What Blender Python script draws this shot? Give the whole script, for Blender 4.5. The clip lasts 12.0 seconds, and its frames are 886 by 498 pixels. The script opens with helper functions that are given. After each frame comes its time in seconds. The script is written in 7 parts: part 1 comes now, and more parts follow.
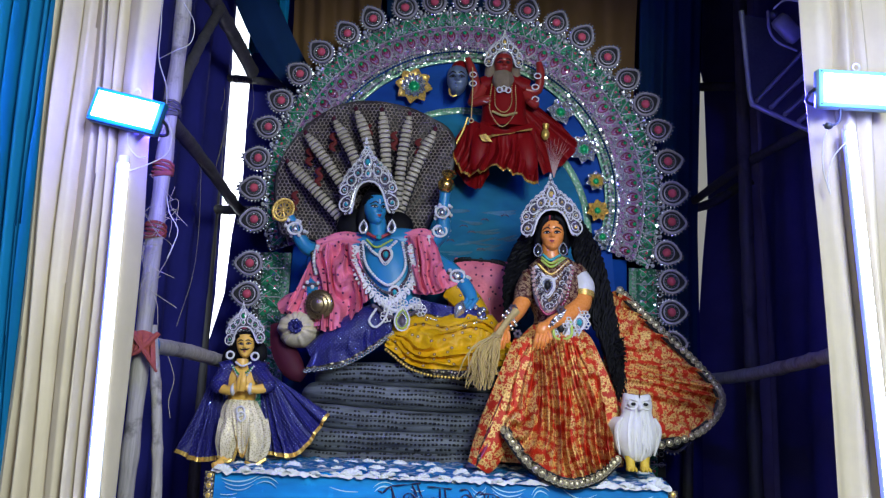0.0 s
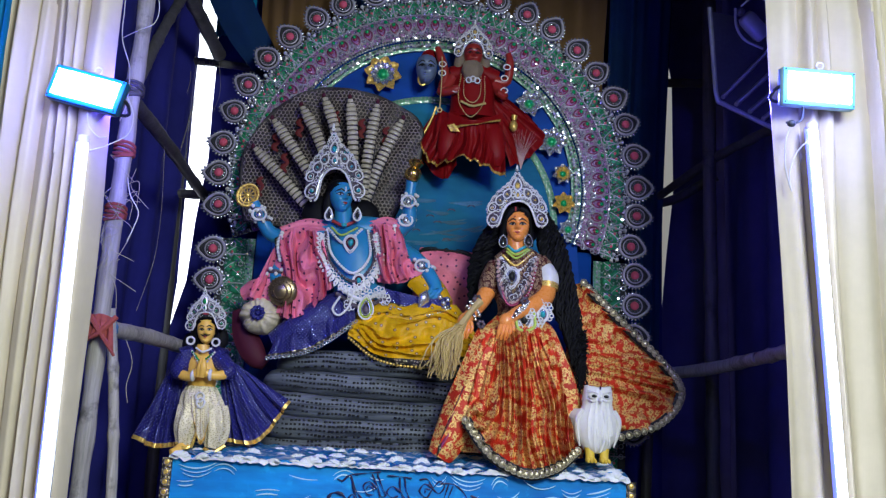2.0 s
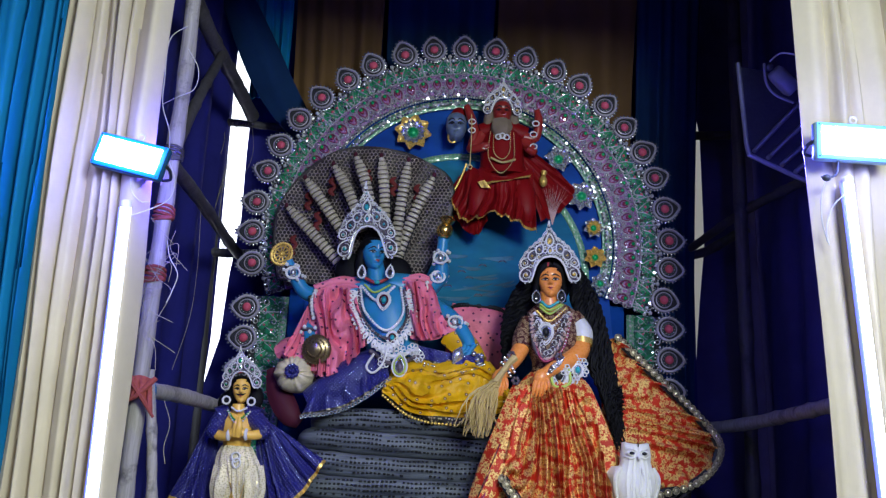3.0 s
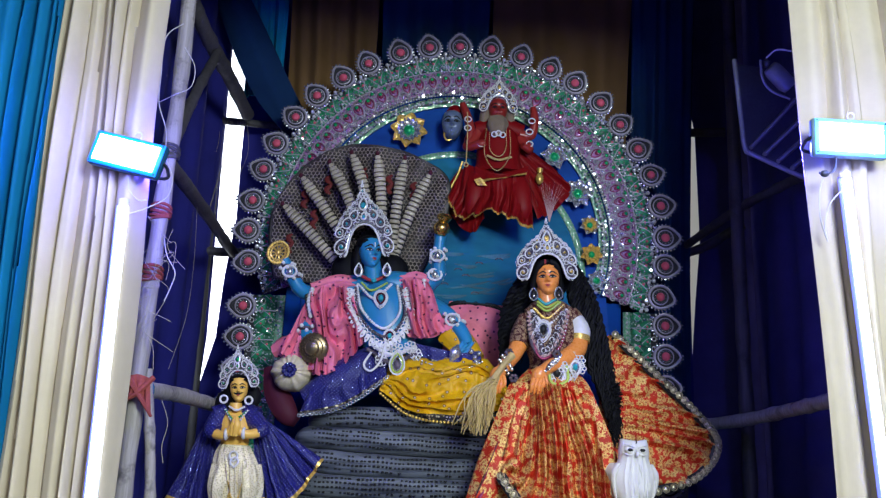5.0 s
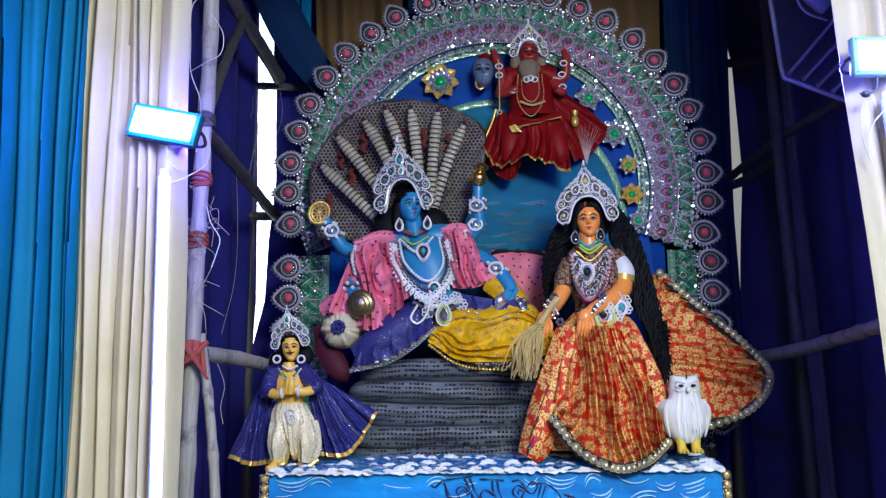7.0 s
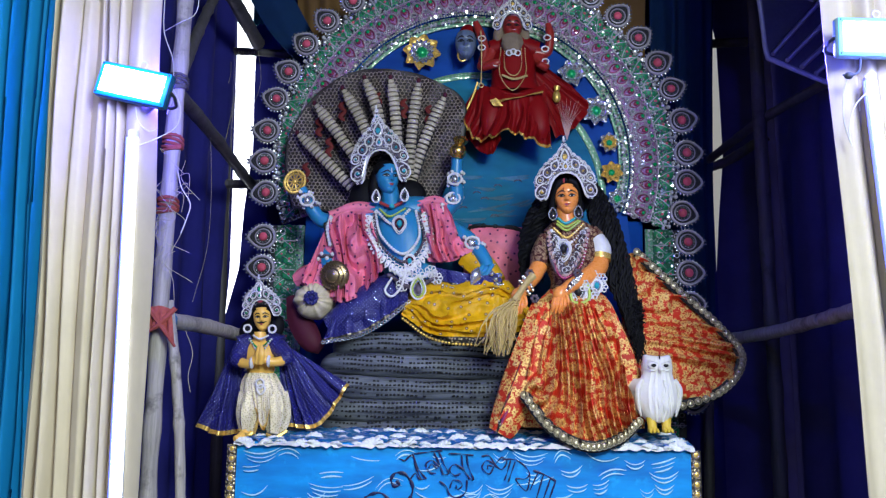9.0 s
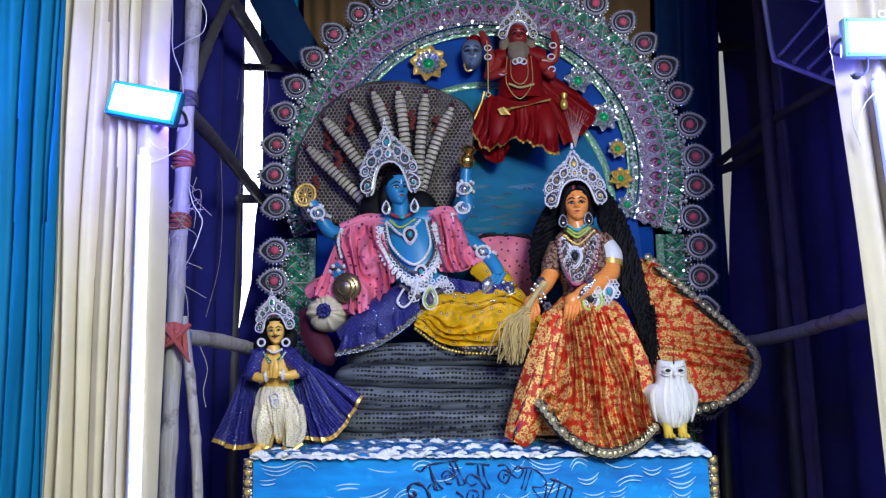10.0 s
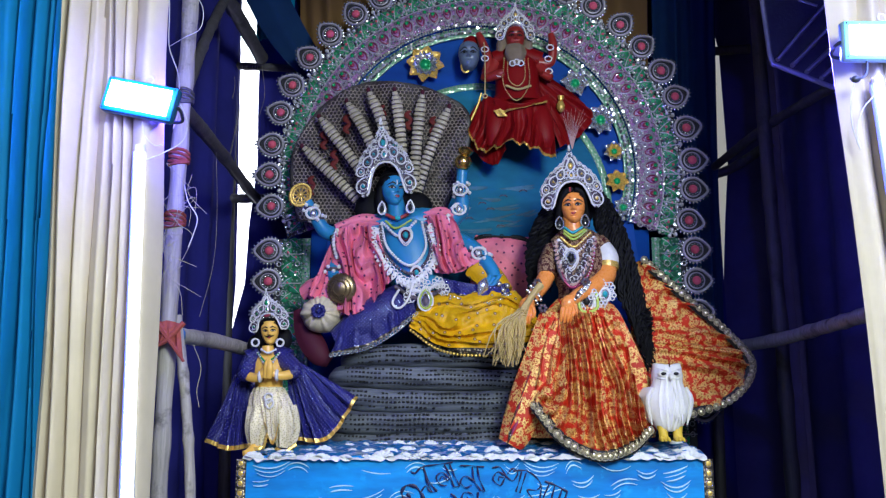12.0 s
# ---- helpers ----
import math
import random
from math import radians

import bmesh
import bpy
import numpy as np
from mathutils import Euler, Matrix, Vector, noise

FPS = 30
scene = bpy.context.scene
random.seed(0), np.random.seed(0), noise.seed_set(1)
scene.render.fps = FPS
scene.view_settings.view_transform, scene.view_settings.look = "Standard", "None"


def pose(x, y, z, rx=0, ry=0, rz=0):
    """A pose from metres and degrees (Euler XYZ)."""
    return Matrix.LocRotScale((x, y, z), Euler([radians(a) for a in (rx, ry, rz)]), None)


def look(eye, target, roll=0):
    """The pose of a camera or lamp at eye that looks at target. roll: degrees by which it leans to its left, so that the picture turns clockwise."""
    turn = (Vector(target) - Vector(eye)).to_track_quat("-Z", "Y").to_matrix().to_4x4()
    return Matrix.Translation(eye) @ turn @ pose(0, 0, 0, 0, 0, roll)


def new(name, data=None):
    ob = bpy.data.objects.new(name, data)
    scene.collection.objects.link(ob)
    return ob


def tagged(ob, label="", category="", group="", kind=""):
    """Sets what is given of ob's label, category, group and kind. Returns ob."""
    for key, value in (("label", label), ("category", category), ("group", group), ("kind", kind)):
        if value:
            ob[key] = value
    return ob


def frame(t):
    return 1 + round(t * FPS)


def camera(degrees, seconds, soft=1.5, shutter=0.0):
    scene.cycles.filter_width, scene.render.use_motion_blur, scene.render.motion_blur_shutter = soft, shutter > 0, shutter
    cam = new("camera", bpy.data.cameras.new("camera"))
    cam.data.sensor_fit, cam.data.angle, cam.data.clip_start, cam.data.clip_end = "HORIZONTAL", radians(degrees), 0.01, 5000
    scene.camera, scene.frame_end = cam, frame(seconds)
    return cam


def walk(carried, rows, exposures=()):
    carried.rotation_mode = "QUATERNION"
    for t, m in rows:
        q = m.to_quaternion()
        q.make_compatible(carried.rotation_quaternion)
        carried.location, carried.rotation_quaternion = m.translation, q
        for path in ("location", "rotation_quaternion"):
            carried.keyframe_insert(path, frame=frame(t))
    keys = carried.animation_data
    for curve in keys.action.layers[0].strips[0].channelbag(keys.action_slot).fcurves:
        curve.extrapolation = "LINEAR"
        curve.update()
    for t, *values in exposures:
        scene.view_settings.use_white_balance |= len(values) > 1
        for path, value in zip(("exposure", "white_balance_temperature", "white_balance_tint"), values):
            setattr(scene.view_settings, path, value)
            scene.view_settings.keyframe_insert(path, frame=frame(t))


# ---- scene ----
cam = camera(53.3, 12.0, 1.3)
PATH = [
    (0.0, pose(0.0332, -0.0159, 1.5641, 101.950, -2.406, -0.798)),
    (0.5, pose(0.0303, -0.0097, 1.5597, 100.965, -2.671, -0.731)),
    (1.0, pose(0.0331, -0.0107, 1.5589, 101.106, -2.861, -0.698)),
    (1.5, pose(0.0347, -0.0105, 1.5592, 101.179, -2.602, -1.264)),
    (2.0, pose(0.0466, -0.0039, 1.5585, 101.491, -3.155, -3.090)),
    (2.5, pose(0.0400, -0.0130, 1.5734, 103.829, -2.835, -2.923)),
    (3.0, pose(0.0071, -0.0229, 1.5771, 104.743, -2.825, -1.336)),
    (3.5, pose(0.0011, -0.0248, 1.5718, 105.192, -2.767, -2.073)),
    (3.7, pose(-0.0013, -0.0227, 1.5785, 105.015, -2.928, -1.956)),
    (5.3, pose(-0.0130, -0.0132, 1.5690, 104.452, -2.088, -1.505)),
    (5.5, pose(-0.0129, 0.0022, 1.5638, 102.670, -0.594, -0.508)),
    (6.0, pose(-0.0095, -0.0141, 1.5622, 102.301, 1.088, 2.286)),
    (6.5, pose(0.0016, -0.0158, 1.5716, 102.472, 0.819, 1.296)),
    (6.7, pose(-0.0017, -0.0359, 1.5585, 101.890, 0.825, 1.599)),
    (8.3, pose(0.0039, 0.0254, 1.5624, 101.095, -0.177, 1.855)),
    (8.5, pose(0.0120, 0.0185, 1.5568, 100.908, -0.545, 0.887)),
    (9.0, pose(0.0202, 0.0190, 1.5546, 99.994, -0.783, 0.292)),
    (9.5, pose(0.0140, 0.0126, 1.5558, 100.637, 0.253, 1.380)),
    (10.0, pose(0.0164, 0.0110, 1.5552, 100.605, 0.414, 1.187)),
    (10.5, pose(0.0154, 0.0146, 1.5520, 100.345, -0.233, 1.147)),
    (11.0, pose(0.0106, 0.0235, 1.5448, 100.603, -0.901, 0.524)),
    (11.5, pose(0.0022, 0.0257, 1.5511, 100.714, -0.435, 1.201)),
    (12.0, pose(0.0020, 0.0300, 1.5474, 100.824, 0.027, 0.646)),
]
walk(cam, PATH, ((0.0, -0.17, 6350, 10), (3.7, -0.23, 6350, 10), (5.5, 0.0, 6300, 10), (6.7, 0.04, 6300, 10), (9.5, 0.08, 6300, 10), (12.0, 0.08, 6300, 10)))

# ---- light: overcast daylight from the open front, two LED floods, two tubes ----
world = bpy.data.worlds.new("sky")
scene.world = world
world.use_nodes = True
wn = world.node_tree.nodes
sky = wn.new("ShaderNodeTexSky")
sky.sky_type = "NISHITA"
sky.sun_disc = False
sky.sun_elevation = radians(48)
sky.sun_rotation = radians(165)
world.node_tree.links.new(sky.outputs["Color"], wn["Background"].inputs["Color"])
wn["Background"].inputs["Strength"].default_value = 0.14


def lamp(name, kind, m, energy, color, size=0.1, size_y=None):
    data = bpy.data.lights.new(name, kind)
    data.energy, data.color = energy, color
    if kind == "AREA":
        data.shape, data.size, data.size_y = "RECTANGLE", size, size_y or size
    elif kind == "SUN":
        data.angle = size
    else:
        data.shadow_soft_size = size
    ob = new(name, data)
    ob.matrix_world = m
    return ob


lamp("daylight_in_front_opening", "AREA", look((1.22, -0.9, 3.2), (0.1, 4.6, 1.9)), 220, (0.88, 1.0, 0.97), 1.0, 0.9)
lamp("sun", "SUN", look((1.5, -4, 6), (0, 4, 1)), 0.5, (1.0, 0.95, 0.88), radians(14))
# blue point lamps added beside the floods, for their glare and spill
lamp("flood_glare_fill", "POINT", pose(-0.905, 2.88, 2.57), 25.0, (0.07, 0.05, 1.0), 0.008)
lamp("flood_glare_fill", "POINT", pose(-1.04, 2.62, 2.56), 12.0, (0.20, 0.22, 1.0), 0.09)
lamp("flood_glare_fill", "POINT", pose(1.225, 2.90, 2.74), 24.0, (0.09, 0.08, 1.0), 0.008)
lamp("flood_glare_fill", "POINT", pose(1.40, 2.62, 2.72), 11.0, (0.22, 0.26, 1.0), 0.09)


# ---- materials ----
class Nodes:
    """A small wrapper to write node materials."""

    def __init__(self, name):
        self.mat = bpy.data.materials.new(name)
        self.mat.use_nodes = True
        self.t = self.mat.node_tree
        self.b = self.t.nodes["Principled BSDF"]
        self.co = self.t.nodes.new("ShaderNodeTexCoord").outputs["Object"]

    def put(self, socket, value):
        s = self.b.inputs[socket] if isinstance(socket, str) else socket
        if isinstance(value, bpy.types.NodeSocket):
            self.t.links.new(value, s)
        elif isinstance(value, (tuple, list)):
            s.default_value = (*value, 1) if len(value) == 3 and s.type == "RGBA" else value
        else:
            s.default_value = value

    def noise(self, scale, detail=4, rough=0.6, at=None):
        n = self.t.nodes.new("ShaderNodeTexNoise")
        self.put(n.inputs["Scale"], scale), self.put(n.inputs["Detail"], detail), self.put(n.inputs["Roughness"], rough)
        self.t.links.new(at or self.co, n.inputs["Vector"])
        return n.outputs["Fac"]

    def flat_co(self, slant=False):
        """Coordinates on the front plane (x, z), turned by 45 degrees if slant."""
        if slant:
            r = self.t.nodes.new("ShaderNodeMapping")
            r.inputs["Rotation"].default_value = (0, radians(45), 0)
            self.t.links.new(self.co, r.inputs["Vector"])
            s, c = self.t.nodes.new("ShaderNodeSeparateXYZ"), self.t.nodes.new("ShaderNodeCombineXYZ")
            self.t.links.new(r.outputs["Vector"], s.inputs[0])
            self.t.links.new(s.outputs["X"], c.inputs["X"])
            self.t.links.new(s.outputs["Z"], c.inputs["Y"])
            return c.outputs[0]
        s, c = self.t.nodes.new("ShaderNodeSeparateXYZ"), self.t.nodes.new("ShaderNodeCombineXYZ")
        self.t.links.new(self.co, s.inputs[0])
        self.t.links.new(s.outputs["X"], c.inputs["X"])
        self.t.links.new(s.outputs["Z"], c.inputs["Y"])
        return c.outputs[0]

    def voronoi(self, scale, feature="F1", at=None, out="Distance", random_=1.0, flat_=False, slant=False):
        n = self.t.nodes.new("ShaderNodeTexVoronoi")
        n.feature = feature
        if flat_:
            n.voronoi_dimensions, at = "2D", self.flat_co(slant)
        self.put(n.inputs["Scale"], scale)
        if feature != "N_SPHERE_RADIUS":
            self.put(n.inputs["Randomness"], random_)
        self.t.links.new(at or self.co, n.inputs["Vector"])
        return n.outputs[out]

    def mapped(self, scale, rot=(0, 0, 0)):
        n = self.t.nodes.new("ShaderNodeMapping")
        n.inputs["Scale"].default_value, n.inputs["Rotation"].default_value = scale, [radians(a) for a in rot]
        self.t.links.new(self.co, n.inputs["Vector"])
        return n.outputs["Vector"]

    def math(self, op, a, b=0.0):
        n = self.t.nodes.new("ShaderNodeMath")
        n.operation = op
        self.put(n.inputs[0], a), self.put(n.inputs[1], b)
        return n.outputs[0]

    def step(self, v, lo, hi):
        n = self.t.nodes.new("ShaderNodeMapRange")
        self.put(n.inputs["Value"], v), self.put(n.inputs["From Min"], lo), self.put(n.inputs["From Max"], hi)
        return n.outputs["Result"]

    def mix(self, f, a, b, mode="MIX"):
        n = self.t.nodes.new("ShaderNodeMix")
        n.data_type, n.blend_type = "RGBA", mode
        self.put(n.inputs[0], f), self.put(n.inputs[6], a), self.put(n.inputs[7], b)
        return n.outputs[2]

    def bump(self, h, strength, dist=0.01):
        n = self.t.nodes.new("ShaderNodeBump")
        self.put(n.inputs["Height"], h), self.put(n.inputs["Strength"], strength), self.put(n.inputs["Distance"], dist)
        self.put("Normal", n.outputs["Normal"])


def tone(c, k):
    return tuple(min(1.0, x * k) for x in c)


def plain(name, color, rough=0.7, metal=0.0, var=0.25, grain=60, bump=0.15, sheen=0.0, clump=5, gloss=0.25):
    """A surface with variation at two scales and fine relief."""
    n = Nodes(name)
    big = n.mix(n.step(n.noise(clump, 3), 0.3, 0.7), tone(color, 1 - var), tone(color, 1 + var * 0.6))
    fine = n.noise(grain, 5)
    n.put("Base Color", n.mix(n.step(fine, 0.35, 0.75), big, n.mix(0.5, big, tone(color, 1 - var * 1.2))))
    n.put("Roughness", n.math("ADD", rough - 0.1, n.math("MULTIPLY", fine, 0.2)))
    n.put("Metallic", metal), n.put("Specular IOR Level", gloss)
    if sheen:
        n.put("Sheen Weight", sheen)
    n.bump(fine, bump, 0.004)
    return n.mat


def spotted(name, base, dot, scale, size, rough=0.55, rim=None, metal_dot=0.0, random_=0.6, bump=0.2):
    """Cloth printed or sewn all over with small round motifs."""
    n = Nodes(name)
    d = n.voronoi(scale, random_=random_, flat_=True, slant=random_ < 0.3)
    ground = n.mix(n.step(n.noise(9, 4), 0.3, 0.7), tone(base, 0.72), tone(base, 1.15))
    mask = n.step(d, size, size * 0.75)
    col = ground
    if rim:
        col = n.mix(n.step(d, size * 1.7, size * 1.4), col, rim)
    n.put("Base Color", n.mix(mask, col, dot))
    n.put("Roughness", n.math("SUBTRACT", rough, n.math("MULTIPLY", mask, 0.25))), n.put("Specular IOR Level", 0.25)
    if metal_dot:
        n.put("Metallic", n.math("MULTIPLY", mask, metal_dot))
    n.bump(n.math("ADD", n.math("MULTIPLY", n.noise(38, 4), 2.5), n.math("ADD", mask, n.noise(180, 2))), bump * 1.6, 0.003)
    return n.mat


def brocade(name, base, gold, scale=22):
    """Woven cloth with dense gold blossoms."""
    n = Nodes(name)
    d = n.voronoi(scale, random_=0.9, flat_=True)
    wob = n.noise(scale * 3.6, 3, 0.6)
    leafy = n.math("ADD", n.math("MULTIPLY", wob, 0.75), n.math("MULTIPLY", n.math("SUBTRACT", 0.62, d), 0.42))
    mask = n.math("MULTIPLY", n.step(leafy, 0.442, 0.468), n.step(n.math("ABSOLUTE", n.math("SUBTRACT", n.noise(scale * 5.5, 2), 0.5)), 0.010, 0.03))
    inner = n.step(d, 0.16, 0.1)
    col = n.mix(n.step(n.noise(7, 3), 0.3, 0.7), tone(base, 0.7), tone(base, 1.2))
    col = n.mix(mask, col, n.mix(n.noise(120, 2), tone(gold, 0.7), tone(gold, 1.25)))
    col = n.mix(n.math("MULTIPLY", inner, 0.7), col, tone(base, 0.55))
    n.put("Base Color", col)
    n.put("Metallic", n.math("MULTIPLY", mask, 0.14))
    n.put("Specular IOR Level", 0.3)
    n.put("Roughness", n.math("SUBTRACT", 0.55, n.math("MULTIPLY", mask, 0.12)))
    n.bump(n.math("ADD", mask, n.math("MULTIPLY", n.noise(55, 4), 2.0)), 0.4, 0.003)
    return n.mat


def net(name, base, line, scale, width):
    """Dark cloth under a light net."""
    n = Nodes(name)
    e = n.voronoi(scale, "DISTANCE_TO_EDGE", random_=0.22, flat_=True, slant=True)
    mask = n.math("MULTIPLY", n.step(e, width, width * 0.5), n.step(n.noise(7, 3), 0.3, 0.5))
    n.put("Base Color", n.mix(mask, n.mix(n.noise(6, 3), tone(base, 0.5), tone(base, 1.6)), line))
    n.put("Roughness", 0.5)
    n.bump(mask, 0.4, 0.003)
    return n.mat


def glow(name, color, strength):
    n = Nodes(name)
    n.put("Base Color", color), n.put("Emission Color", color), n.put("Emission Strength", strength)
    return n.mat


def cloth(name, color, rough=0.85, var=0.18, thread=420, through_=0.0):
    """Plain woven cloth; through_ lets light pass."""
    n = Nodes(name)
    weave = n.noise(1, 3, at=n.mapped((thread, thread, 14)))
    stain = n.noise(2.2, 5, 0.65)
    c = n.mix(n.step(stain, 0.3, 0.75), tone(color, 1 - var), tone(color, 1 + var * 0.4))
    n.put("Base Color", n.mix(n.math("MULTIPLY", weave, 0.3), c, tone(color, 0.75)))
    n.put("Roughness", rough), n.put("Specular IOR Level", 0.15)
    if through_:
        n.put("Transmission Weight", through_)
    n.bump(weave, 0.12, 0.002)
    return n.mat


def bamboo(name, color):
    n = Nodes(name)
    streak = n.noise(1, 5, 0.7, at=n.mapped((60, 60, 3)))
    blot = n.noise(6, 5, 0.7)
    c = n.mix(n.step(streak, 0.3, 0.7), tone(color, 0.6), tone(color, 1.25))
    n.put("Base Color", n.mix(n.step(blot, 0.56, 0.68), c, tone(color, 0.35)))
    n.put("Roughness", 0.6)
    n.bump(streak, 0.35, 0.004)
    return n.mat


def sea_paint(name):
    """Blue cloth, hand painted in broad uneven strokes."""
    n = Nodes(name)
    stroke = n.noise(1, 4, 0.6, at=n.mapped((2.4, 2.4, 9)))
    c = n.mix(n.step(stroke, 0.3, 0.7), (0.003, 0.12, 0.42), (0.006, 0.30, 0.76))
    n.put("Base Color", n.mix(n.step(n.noise(11, 5), 0.58, 0.78), c, (0.015, 0.40, 0.85)))
    n.put("Roughness", 0.65), n.put("Specular IOR Level", 0.25)
    n.bump(n.noise(24, 4), 0.12, 0.006)
    return n.mat


def surf_cloth(name):
    """Crumpled blue cloth with white brushed crests."""
    n = Nodes(name)
    f = n.step(n.noise(1, 5, 0.7, at=n.mapped((11, 40, 60))), 0.50, 0.62)
    n.put("Base Color", n.mix(f, n.mix(n.noise(8, 3), (0.003, 0.16, 0.5), (0.02, 0.36, 0.75)), (0.84, 0.87, 0.88)))
    n.put("Roughness", 0.7)
    n.bump(n.noise(45, 5), 0.3, 0.008)
    return n.mat


def sky_paint(name, deep, light):
    n = Nodes(name)
    s = n.noise(1, 4, 0.6, at=n.mapped((2.0, 2.0, 5)))
    n.put("Base Color", n.mix(n.step(s, 0.32, 0.72), deep, light))
    n.put("Roughness", 0.7), n.put("Specular IOR Level", 0.15)
    n.bump(n.noise(40, 3), 0.08, 0.003)
    return n.mat


def coil_skin(name):
    n = Nodes(name)
    s = n.noise(1, 5, 0.65, at=n.mapped((3, 3, 34)))
    n.put("Base Color", n.mix(n.step(s, 0.32, 0.74), (0.024, 0.028, 0.040), (0.20, 0.22, 0.255)))
    n.put("Roughness", 0.65), n.put("Specular IOR Level", 0.25)
    n.bump(n.noise(60, 4), 0.25, 0.004)
    return n.mat


